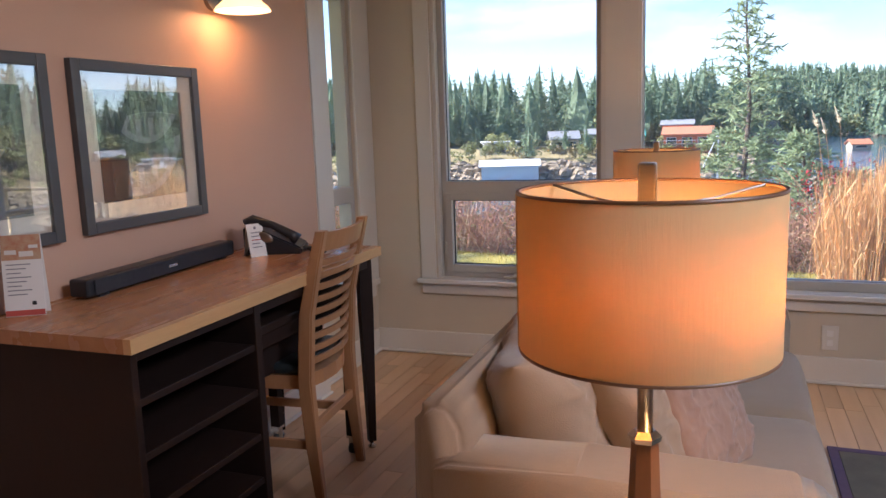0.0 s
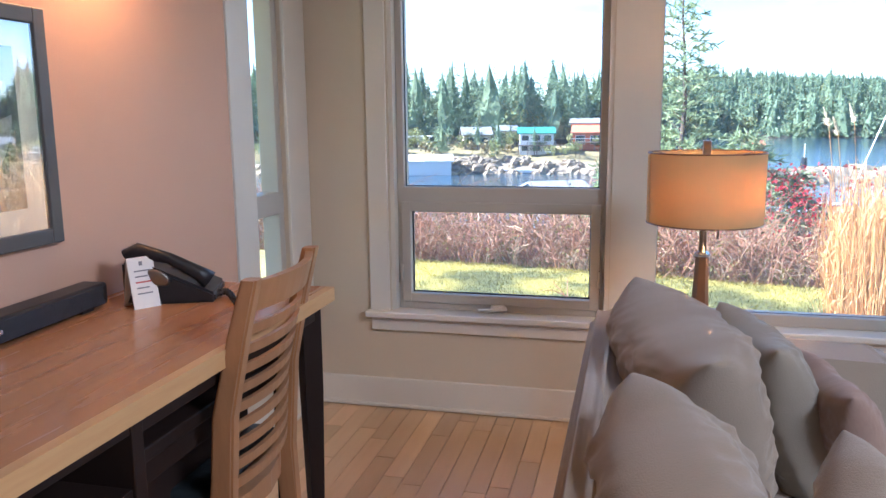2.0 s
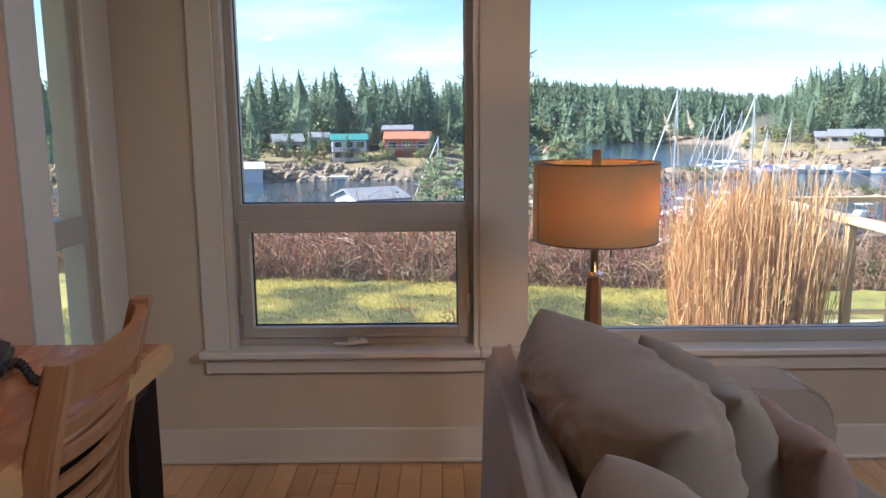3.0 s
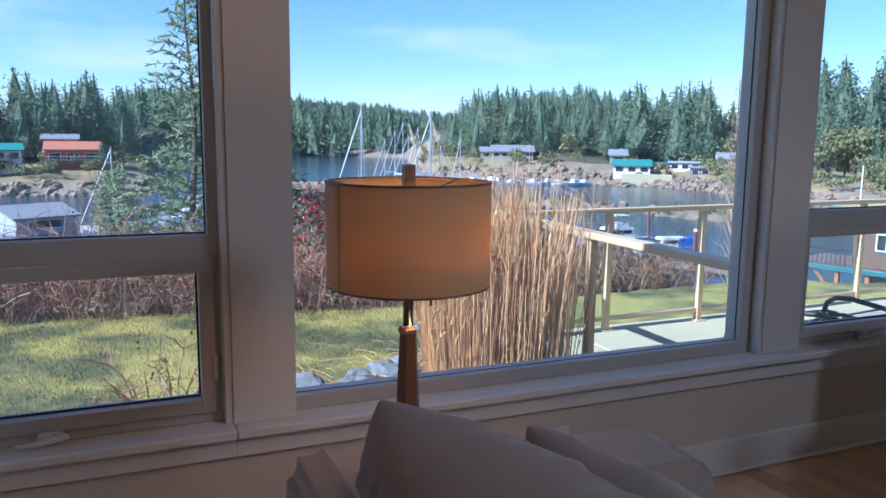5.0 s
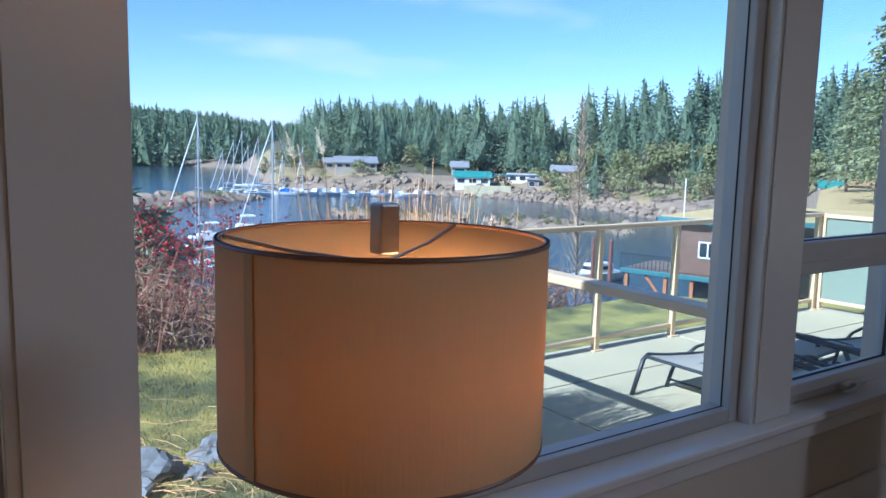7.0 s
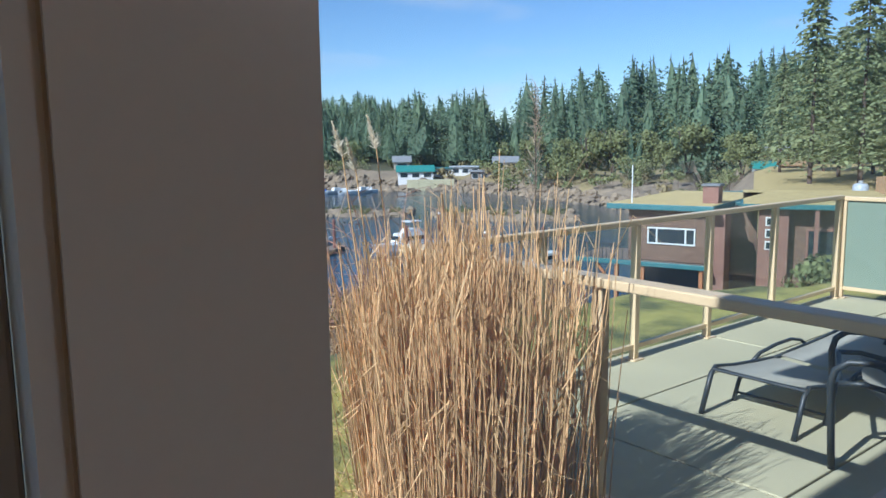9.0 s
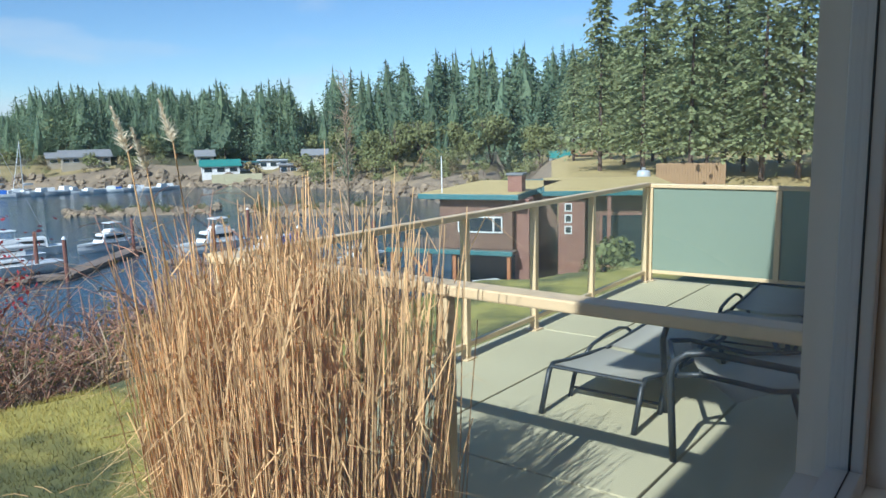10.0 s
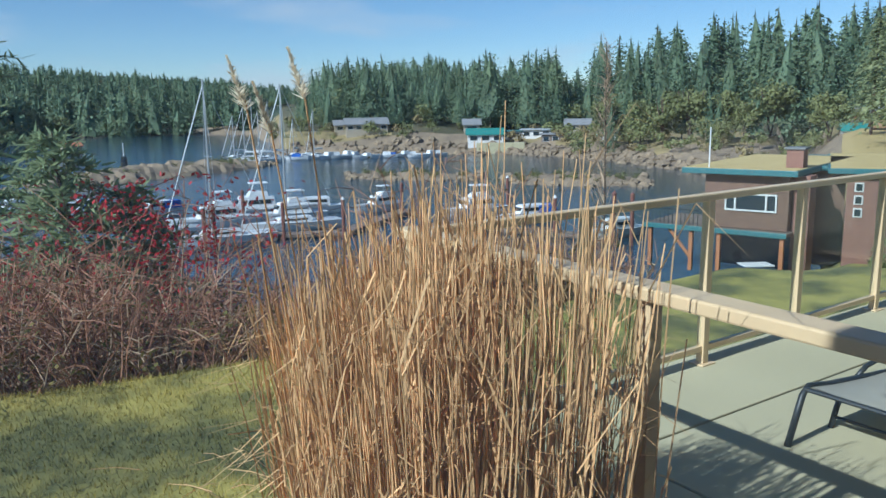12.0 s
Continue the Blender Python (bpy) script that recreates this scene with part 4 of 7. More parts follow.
loose("throw_pillow", "taupe throw pillow at the near end of the sofa", M_sofa, (1.23, 3.42, 0.575), -14, -24, 0.42, 0.40, 0.16, 15.8, 5, G, 0.014)
loose("throw_pillow", "rust striped throw pillow standing on the seat", M_accent, (1.32, 3.44, 0.565), -22, -24, 0.34, 0.32, 0.12, 18.3, -4, G, 0.01)

# ---- rug and dark armchair ----
rug = thing("rug", "grey-green area rug with a violet bound edge", "rug")
part("pile", box(1.78, 1.5, 0.0, 4.4, 4.64, 0.012, bevel=0.003), M_rug, rug)
part("binding", frame_rect(1.745, 1.465, 4.435, 4.675, 0.034, 0, 0.013, bevel=0.002), M_rugedge, rug).matrix_local = Matrix(((1, 0, 0, 0), (0, 0, 1, 0), (0, 1, 0, 0), (0, 0, 0, 1)))
ac = thing("armchair", "black leather tub armchair beside the window", "armchair", (3.12, 4.83, 0.0), 150)
def tub(r0, r1, z0, z1, a0, a1, n=28, tilt=0.04):
    bm = bmesh.new()
    rows = []
    for i in range(n + 1):
        a = a0 + (a1 - a0) * i / n
        rise = 0.14 * (0.5 - 0.5 * math.cos(2 * math.pi * i / n))
        prof = [(r0, z0), (r1, z0), (r1 + tilt * 0.5, z1 * 0.7), (r1 + tilt, z1 + rise - 0.03), ((r0 + r1) / 2 + tilt, z1 + rise), (r0 + tilt, z1 + rise - 0.03), (r0 + 0.02, z1 * 0.6)]
        rows.append([bm.verts.new((r * math.cos(a), r * math.sin(a), z)) for r, z in prof])
    for a, b in zip(rows, rows[1:]):
        for k in range(7):
            bm.faces.new((a[k], a[(k + 1) % 7], b[(k + 1) % 7], b[k]))
    bm.faces.new(rows[0])
    bm.faces.new(rows[-1][::-1])
    return bm
part("tub_back", tub(0.25, 0.34, 0.14, 0.70, radians(45), radians(315)), M_leather, ac, smooth=True)
part("seat_cushion", lathe([(0.0001, 0.30), (0.24, 0.30), (0.255, 0.33), (0.255, 0.41), (0.22, 0.445), (0.0001, 0.455)], 36), M_leather, ac, smooth=True)
part("seat_base", lathe([(0.0001, 0.10), (0.25, 0.10), (0.25, 0.299), (0.0001, 0.299)], 36), M_leather, ac)
part("plinth", lathe([(0.0001, 0.0), (0.24, 0.0), (0.24, 0.099), (0.0001, 0.099)], 36), M_espresso, ac)

# ---- outdoors: land and water ----
OX, OY, SEA = 1.37, 5.48, -10.0
def polar(az, d, z=0.0):
    a = radians(az)
    return Vector((OX + d * math.sin(a), OY + d * math.cos(a), z))


def lerp(pairs, t):
    if t <= pairs[0][0]:
        return pairs[0][1]
    for (a, u), (b, v) in zip(pairs, pairs[1:]):
        if t <= b:
            return u + (v - u) * (t - a) / (b - a)
    return pairs[-1][1]


NEAR_EDGE = ((-70, 60), (-30, 38), (0, 30), (20, 34), (36, 44), (46, 58), (52, 74), (57, 90), (58, 99999))      # where the near bank meets the sea
FAR_EDGE = ((-70, 150), (-18, 152), (-2, 150), (2, 158), (4, 430), (20, 360), (22, 190), (30, 186), (40, 178), (45, 160), (52, 130), (58, 100))
RIDGE = ((-70, 10), (-20, 12), (-3, 7), (2, 7), (4.5, 40), (11, 36), (19, 27), (22, 6), (27, 8), (32, 10), (38, 6), (44, 3), (58, 3), (90, 8))    # height of the land behind

def lawn_edge(x):
    return 10.4 - 0.19 * min(max(x, -9.0), 3.2)


BANK = ((-70, 2.0), (1, 2.0), (3, 0.0), (21, 0.0), (22.5, 4.2), (33, 4.0), (36, 3.0), (46, 2.2), (57, 1.0))      # steep rise behind the far waterline


def ground_z(x, y):
    dx, dy = x - OX, y - OY
    d = math.hypot(dx, dy)
    az = math.degrees(math.atan2(dx, dy))
    if az < -70 or az > 140:
        return -0.32
    wob = noise.noise(Vector((x * 0.08, y * 0.08, 0))) * min(d / 30, 1)
    fe, ne = lerp(FAR_EDGE, az), lerp(NEAR_EDGE, az)
    if az < 57 and d > (ne + fe) / 2:
        t = (d - fe) / max(fe * 0.9, 40)
        k = min(max((d - fe) / 13, 0), 1)
        return lerp(BANK, az) * k * k * (3 - 2 * k) + SEA - 3 + 3 * min(max((d - fe) / 6 + 1, 0), 1) + (1.5 + lerp(RIDGE, az)) * max(0, min(t, 1.4)) ** 0.8 + wob if d > fe - 8 else SEA - 3
    # near bank: level lawn, then a fall to the sea
    edge = lawn_edge(x)
    slope = lerp(((-70, 0.42), (25, 0.42), (40, 0.38), (52, 0.37), (90, 0.37)), az)
    flat = -0.30 - 0.012 * max(y - 6, 0) + 0.02 * noise.noise(Vector((x * 0.7, y * 0.7, 2)))
    if x > 7.4:
        edge = max(edge - (x - 7.4) * 0.7, 6.2)
    z = flat - slope * max(0, y - edge) if az < 80 else flat
    if az >= 57:
        low = -8.8 + 4.2 * min(max((d - 57) / 34, 0), 1) + 0.8 * min(max((d - 92) / 60, 0), 1) + (1.2 + lerp(RIDGE, az) * 0.35) * max(0, (d - 150) / 120) ** 0.9
        k = min(max((az - 57) / 5, 0), 1)
        low = SEA - 3 + (low + wob * 0.4 - SEA + 3) * k * k * (3 - 2 * k)
        z = max(z, low)
        return z
    if d > ne:
        return SEA - 3
    return max(z, SEA - 1.0) + (wob * 0.3 if d > 14 else 0)


azs = list(np.arange(-180, -72, 12.0)) + list(np.arange(-72, 100, 1.0)) + list(np.arange(100, 181, 10.0))
rads = [0.01, 0.6] + [0.6 * 1.055 ** k for k in range(1, 160)]
rads = [r for r in rads if r < 1200] + [1600, 2600]
gv, gf, gm = [], [], []
for r in rads:
    for a in azs:
        p = polar(a, r)
        gv.append((p.x, p.y, ground_z(p.x, p.y)))
na = len(azs)
for i in range(len(rads) - 1):
    for j in range(na - 1):
        gf.append((i * na + j, i * na + j + 1, (i + 1) * na + j + 1, (i + 1) * na + j))
        a, r = azs[j], rads[i]
        x, y, z = gv[i * na + j]
        if r < 40 and y < (lawn_edge(x) + 0.15 if x < 5 else 60):
            m = 0
        elif a < 57 and r < 120:
            m = 1
        elif a >= 50 and r < 56:
            m = 0
        elif 50 <= a < 61 and r < 150:
            m = 3 if z < -6.0 else 6
        elif a >= 50 and r < 150:
            m = 2
        elif z < SEA + 0.9:
            m = 3
        elif z < SEA + 4.0 and not 3 < a < 21:
            m = 6
        else:
            m = 5 if 3 < a < 22 else 4
        gm.append(m)
gme = bpy.data.meshes.new("ground")
gme.from_pydata(gv, [], gf)
for m in (M_lawn, M_scrub, M_field, M_shore, M_forestfloor, M_farhill, M_bankgrass):
    gme.materials.append(m)
gme.polygons.foreach_set("material_index", gm)
gme.polygons.foreach_set("use_smooth", [True] * len(gf))
tagged(new("ground", gme), "mossy lawn, bank and wooded shores round a sea inlet", "ground", kind="structure")
bm = bmesh.new()
wv = [bm.verts.new(polar(a, r, SEA)) for a, r in ((-75, 12), (-75, 3000), (-30, 3000), (10, 3000), (40, 3000), (70, 3000), (70, 40), (40, 14), (10, 12))]
bm.faces.new(wv)
struct("water", bm, M_water, "calm blue inlet with light ripples", "water")

# ---- patio ----
PZ = -0.155
patio = tagged(new("patio"), "sunlit concrete patio with scored joints", "patio", kind="structure")
patio.location = (0, 0, 0)
for x0, x1 in ((2.70, 3.42), (3.425, 5.40), (5.405, 7.55)):
    for y0, y1 in ((5.68, 6.34), (6.345, 7.395), (7.40, 8.0)):
        part("slab", box(x0 + 0.004, y0 + 0.004, PZ - 0.2, x1 - 0.004, y1 - 0.004, PZ, bevel=0.005), M_conc, patio)

def railing(p0, p1, post_at, glass=True, frost=False, rail_w=0.05, top=0.735, label=""):
    a, b = Vector((*p0, 0)), Vector((*p1, 0))
    u = (b - a).normalized()
    ang = math.degrees(math.atan2(u.y, u.x))
    f = thing("railing", label, "railing", (a.x, a.y, PZ), ang, group="patio railings")
    L, h = (b - a).length, top - PZ
    part("top_rail", box(-0.02, -rail_w / 2, h - 0.035, L + 0.02, rail_w / 2, h, bevel=0.006), M_rail, f)
    part("bottom_rail", box(0, -0.015, 0.07, L, 0.015, 0.10, bevel=0.003), M_rail, f)
    for s in post_at:
        p = part("post", box(s - 0.022, -0.022, 0.006, s + 0.022, 0.022, h - 0.036, bevel=0.003), M_rail, f)
        part("foot_plate", box(s - 0.05, -0.045, 0.0, s + 0.05, 0.045, 0.008, bevel=0.002), M_rail, p)
    for s0, s1 in zip(post_at, post_at[1:]):
        g = part("panel", box(s0 + 0.024, -0.004, 0.101, s1 - 0.024, 0.004, h - 0.037), M_frost if frost else M_railglass, f, "frosted glass panel" if frost else "clear glass panel")
        if not frost:
            g.visible_shadow = False
    return f
railing((2.78, 7.84), (2.76, 5.68), (0.03, 1.14), rail_w=0.085, top=0.735, label="tan aluminium railing with clear glass beside the dry grass")
railing((2.80, 7.86), (7.36, 7.92), (0.03, 0.90, 1.74, 2.56, 3.45, 4.53), label="tan aluminium railing with clear glass along the patio edge", top=0.72)
railing((7.40, 7.90), (7.55, 5.7), (0.0, 1.05, 2.2), frost=True, label="tan railing with frosted green glass at the patio end", top=0.71)

# ---- sun loungers ----
lg = thing("sun_lounger", "black tubular sun lounger with a beige sling on the patio", "sun lounger", (3.98, 6.83, PZ), 0, "sun loungers on the patio")
W = 0.235
for s in (-1, 1):
    y = s * W
    part("side_rail", tube([(0.02, y, 0.0), (0.10, y, 0.26), (0.14, y, 0.30), (0.30, y, 0.265), (0.75, y, 0.205), (1.25, y, 0.205), (1.30, y, 0.21)], 0.014, 8), M_steel, lg, smooth=True)
    part("rear_leg", tube([(1.18, y, 0.20), (1.24, y, 0.13), (1.30, y, 0.0)], 0.013, 8), M_steel, lg, smooth=True)
    part("mid_leg", tube([(0.42, y, 0.245), (0.36, y, 0.12), (0.32, y, 0.0)], 0.012, 8), M_steel, lg, smooth=True)
    part("arm_bow", tube([(0.52, y * 1.06, 0.23), (0.60, y * 1.08, 0.27), (0.78, y * 1.08, 0.295), (0.95, y * 1.08, 0.295), (1.05, y * 1.06, 0.265), (1.10, y, 0.21)], 0.012, 8), M_steel, lg, smooth=True)
    part("back_tube", tube([(0.70, y * 0.92, 0.225), (1.10, y * 0.92, 0.24), (1.52, y * 0.92, 0.265)], 0.012, 8), M_steel, lg, smooth=True)
part("end_bar", tube([(0.12, -W, 0.285), (0.12, W, 0.285)], 0.013, 8), M_steel, lg)
part("head_bar", tube([(1.52, -W * 0.92, 0.265), (1.52, W * 0.92, 0.265)], 0.013, 8), M_steel, lg)
part("cross_bar", tube([(0.34, -W, 0.06), (0.34, W, 0.06)], 0.009, 8), M_steel, lg)
part("cross_bar", tube([(1.28, -W, 0.06), (1.28, W, 0.06)], 0.009, 8), M_steel, lg)
sl_bm = bmesh.new()
prev = None
for x, z in ((0.14, 0.296), (0.30, 0.263), (0.52, 0.232), (0.72, 0.215)):
    row = [sl_bm.verts.new((x, yy, zz)) for yy, zz in ((-W + 0.012, z), (0, z - 0.02), (W - 0.012, z), (W - 0.012, z - 0.005), (0, z - 0.025), (-W + 0.012, z - 0.005))]
    if prev:
        for k in range(6):
            sl_bm.faces.new((prev[k], prev[(k + 1) % 6], row[(k + 1) % 6], row[k]))
    prev = row
part("seat_sling", sl_bm, M_sling, lg, "beige mesh sling", True)
sl_bm, prev = bmesh.new(), None
for x, z in ((0.74, 0.231), (1.10, 0.240), (1.50, 0.262)):
    row = [sl_bm.verts.new((x, yy, zz)) for yy, zz in ((-W * 0.9, z), (0, z - 0.015), (W * 0.9, z), (W * 0.9, z - 0.005), (0, z - 0.02), (-W * 0.9, z - 0.005))]
    if prev:
        for k in range(6):
            sl_bm.faces.new((prev[k], prev[(k + 1) % 6], row[(k + 1) % 6], row[k]))
    prev = row
part("back_sling", sl_bm, M_sling, lg, "beige mesh sling", True)
for c in lg.children:
    c.data.transform(Matrix.Diagonal((1, 1, 0.74, 1)))
lc = thing("lounge_chair", "low black tubular lounge seat with a beige sling on the patio", "lounge chair", (4.08, 6.485, PZ), -66)
for s in (-1, 1):
    y = s * 0.28
    part("side_frame", tube([(0.02, y, 0.0), (0.0, y, 0.36), (0.015, y, 0.42), (0.06, y, 0.455), (0.14, y, 0.46), (0.42, y, 0.415), (0.66, y, 0.375)], 0.015, 8), M_steel, lc, smooth=True)
    part("rear_leg", tube([(0.48, y, 0.40), (0.56, y, 0.2), (0.62, y, 0.0)], 0.013, 8), M_steel, lc, smooth=True)
    part("seat_rail", tube([(0.03, y * 0.93, 0.36), (0.12, y * 0.93, 0.365), (0.40, y * 0.93, 0.31), (0.66, y * 0.93, 0.33)], 0.012, 8), M_steel, lc, smooth=True)
part("front_bar", tube([(0.03, -0.26, 0.355), (0.03, 0.26, 0.355)], 0.012, 8), M_steel, lc)
part("head_bar", tube([(0.66, -0.255, 0.33), (0.66, 0.255, 0.33)], 0.012, 8), M_steel, lc)
sl_bm, prev = bmesh.new(), None
for x, z in ((0.12, 0.362), (0.26, 0.255), (0.40, 0.308), (0.53, 0.316), (0.65, 0.328)):
    row = [sl_bm.verts.new((x, yy, zz)) for yy, zz in ((-0.25, z), (0, z - 0.02), (0.25, z), (0.25, z - 0.005), (0, z - 0.025), (-0.25, z - 0.005))]
    if prev:
        for k in range(6):
            sl_bm.faces.new((prev[k], prev[(k + 1) % 6], row[(k + 1) % 6], row[k]))
    prev = row
part("sling", sl_bm, M_sling, lc, "beige mesh sling", True)
copy_thing(lg, pose(5.25, 6.5, PZ, 0, 0, 3))

# ---- fast mesh building for plants ----
class Soup:
    """Collects triangles and quads for one large plant mesh."""
    def __init__(self):
        self.v, self.f, self.m = [], [], []

    def face(self, pts, m=0):
        i = len(self.v)
        self.v.extend(pts)
        self.f.append(tuple(range(i, i + len(pts))))
        self.m.append(m)

    def stalk(self, pts, r0, r1, m=0, seg=3):
        base = len(self.v)
        n = len(pts)
        for i, p in enumerate(pts):
            q = pts[min(i + 1, n - 1)] - pts[max(i - 1, 0)]
            s = q.cross(Vector((0.3, 0.2, 1.0))) if abs(q.x) + abs(q.y) > 1e-4 else Vector((1, 0, 0))
            s.normalize()
            t = q.cross(s).normalized()
            r = r0 + (r1 - r0) * i / (n - 1)
            for k in range(seg):
                a = 2 * math.pi * k / seg
                self.v.append(p + s * (r * math.cos(a)) + t * (r * math.sin(a)))
        for i in range(n - 1):
            for k in range(seg):
                self.f.append((base + i * seg + k, base + i * seg + (k + 1) % seg, base + (i + 1) * seg + (k + 1) % seg, base + (i + 1) * seg + k))
                self.m.append(m)

    def mesh(self, name, mats, smooth=False):
        me = bpy.data.meshes.new(name)
        me.from_pydata([tuple(p) for p in self.v], [], self.f)
        for m in mats:
            me.materials.append(m)
        me.polygons.foreach_set("material_index", self.m)
        if smooth:
            me.polygons.foreach_set("use_smooth", [True] * len(self.f))
        return me


def plant(name, soup, mats, parent, label=""):
    ob = new(name, soup.mesh(name, mats))
    ob.parent = parent
    return tagged(ob, label)

# ---- the tall dry grass ----
rg = random.Random(5)
reeds = thing("dry_grass_clump", "tall clump of dry straw-coloured ornamental grass by the patio", "ornamental grass", (0, 0, 0))
stems, blades = Soup(), Soup()
for k in range(1750):
    a, q = rg.random() * 2 * math.pi, math.sqrt(rg.random())
    if (math.cos(a) * 0.74 - math.sin(a) * 0.67) * q > 0.15 and rg.random() < 0.7:
        continue
    bx, by = 2.33 + 0.36 * q * math.cos(a), 6.87 + 0.34 * q * math.sin(a)
    lean = Vector((math.cos(a), math.sin(a), 0)) * (0.02 + 0.11 * q * rg.random()) + Vector((rg.gauss(0, 0.026), rg.gauss(0, 0.026), 0))
    h = (1.18 + rg.gauss(0, 0.12)) * (1 - 0.10 * q) + 0.10 * (bx - 2.33) / 0.36
    base = Vector((bx, by, ground_z(bx, by) - 0.02))
    bend = rg.uniform(0.0, 0.10)
    pts = [base + lean * (t + bend * t * t) + Vector((0, 0, h * t)) + Vector((rg.gauss(0, 0.008), rg.gauss(0, 0.008), 0)) * t for t in (0, 0.3, 0.6, 0.85, 1)]
    if rg.random() < 0.12:
        pts[-1] = pts[-2] + Vector((rg.uniform(-0.12, 0.12), rg.uniform(-0.12, 0.12), rg.uniform(-0.12, 0.02)))
    stems.stalk(pts, rg.uniform(0.0018, 0.0038), 0.0014)
    for _ in range(3 if rg.random() < 0.7 else 2):
        t = rg.uniform(0.15, 0.95)
        p = base + lean * t + Vector((0, 0, h * t))
        d = Vector((rg.gauss(0, 1), rg.gauss(0, 1), 0)).normalized()
        L, up = rg.uniform(0.08, 0.28), rg.uniform(0.4, 1.6)
        w = rg.uniform(0.0012, 0.0028)
        s = Vector((-d.y, d.x, 0)) * w
        q1 = p + d * L * 0.45 + Vector((0, 0, L * up * 0.6))
        q2 = p + d * L + Vector((0, 0, L * (up * 0.7 - 0.5 * rg.random())))
        blades.face([p - s, p + s, q1 + s * 0.8, q1 - s * 0.8])
        blades.face([q1 - s * 0.8, q1 + s * 0.8, q2])
# thin outliers between the clump and the railing
for k in range(34):
    bx, by, h = rg.uniform(2.44, 2.66), rg.uniform(6.5, 6.92), rg.uniform(0.65, 1.34)
    base = Vector((bx, by, ground_z(bx, by) - 0.02))
    lean = Vector((rg.gauss(0.02, 0.05), rg.gauss(-0.02, 0.05), 0))
    stems.stalk([base + lean * t * t + Vector((0, 0, h * t)) for t in (0, 0.35, 0.7, 1)], rg.uniform(0.0026, 0.0046), 0.002)
plant("stems", stems, [M_reed], reeds, "dense dry canes")
plant("blades", blades, [M_reed], reeds, "curled dry leaf blades")
for (bx, by, tx, ty, h) in ((2.06, 6.98, 1.875, 6.92, 1.50), (2.09, 6.95, 1.925, 6.93, 1.455), (2.12, 6.92, 2.0, 6.93, 1.52)):
    s = Soup()
    base, top = Vector((bx, by, -0.32)), Vector((tx, ty, -0.32 + h))
    s.stalk([base, base.lerp(top, 0.5) + Vector((0.02, 0, 0)), top], 0.0035, 0.002)
    stalk = plant("plume_stalk", s, [M_reed], reeds)
    p = Soup()
    for _ in range(220):
        t = rg.random()
        c = top + Vector((-0.03 * t, 0, -0.02 + 0.10 * t))
        d = Vector((rg.gauss(0, 1), rg.gauss(0, 1), rg.uniform(0.6, 2))).normalized() * rg.uniform(0.012, 0.034) * (1.2 - t)
        sd = d.cross(Vector((rg.random(), rg.random(), 0.1))).normalized() * 0.0016
        p.face([c - sd, c + sd, c + d])
    plant("plume", p, [M_plume], stalk, "feathery pale plume")
# fallen straw and low green at the foot
straw = Soup()
for _ in range(420):
    x, y = rg.gauss(1.8, 0.55), rg.gauss(7.35, 0.5)
    p = Vector((x, y, ground_z(x, y) + rg.uniform(0.005, 0.08)))
    d = Vector((rg.gauss(0, 1), rg.gauss(0, 1), rg.gauss(0, 0.12))).normalized() * rg.uniform(0.06, 0.22)
    straw.stalk([p, p + d * 0.5 + Vector((0, 0, 0.01)), p + d], 0.0025, 0.0015)
tagged(new("fallen_straw", straw.mesh("fallen_straw", [M_reed])), "dry straw lying in the grass", "straw", kind="stuff")

# ---- lawn blades ----
lawn = Soup()
for _ in range(130000):
    y = 5.9 + 5.2 * rg.random() ** 0.8
    x = rg.uniform(-2.6, 3.3)
    if x > 2.64 and y < 8.02:
        continue
    if noise.noise(Vector((x * 1.6, y * 1.6, 4))) < -0.62:
        continue
    z = ground_z(x, y)
    h, a = rg.uniform(0.01, 0.042), rg.random() * 6.283
    d = Vector((math.cos(a), math.sin(a), 0))
    s = Vector((-d.y, d.x, 0)) * 0.0027
    p = Vector((x, y, z - 0.004))
    lawn.face([p - s, p + s, p + d * h * 0.7 + Vector((0, 0, h))])
tagged(new("lawn_grass", lawn.mesh("lawn_grass", [M_blade])), "short mossy lawn grass", "grass", kind="stuff")

# ---- garden rocks ----
for (x, y, r) in ((1.55, 7.75, 0.13), (1.84, 7.82, 0.11), (2.02, 7.84, 0.14), (2.22, 7.92, 0.13), (1.70, 7.62, 0.07), (1.42, 7.55, 0.08), (1.92, 7.68, 0.06)):
    b = bmesh.new()
    bmesh.ops.create_icosphere(b, subdivisions=3, radius=r)
    sd = rg.random() * 50
    for v in b.verts:
        n1 = noise.noise(v.co * (2.2 / r * 0.5) + Vector((sd, 0, 0)))
        v.co *= 0.85 + 0.6 * n1 + 0.14 * noise.noise(v.co * (6 / r * 0.5) + Vector((sd, 3, 0)))
        v.co.z *= 0.72
    ob = single("garden_rock", b, M_stone, "grey angular garden rock in the lawn edge", "rock", "rocks by the dry grass")
    ob.location = (x, y, ground_z(x, y) + r * 0.25)

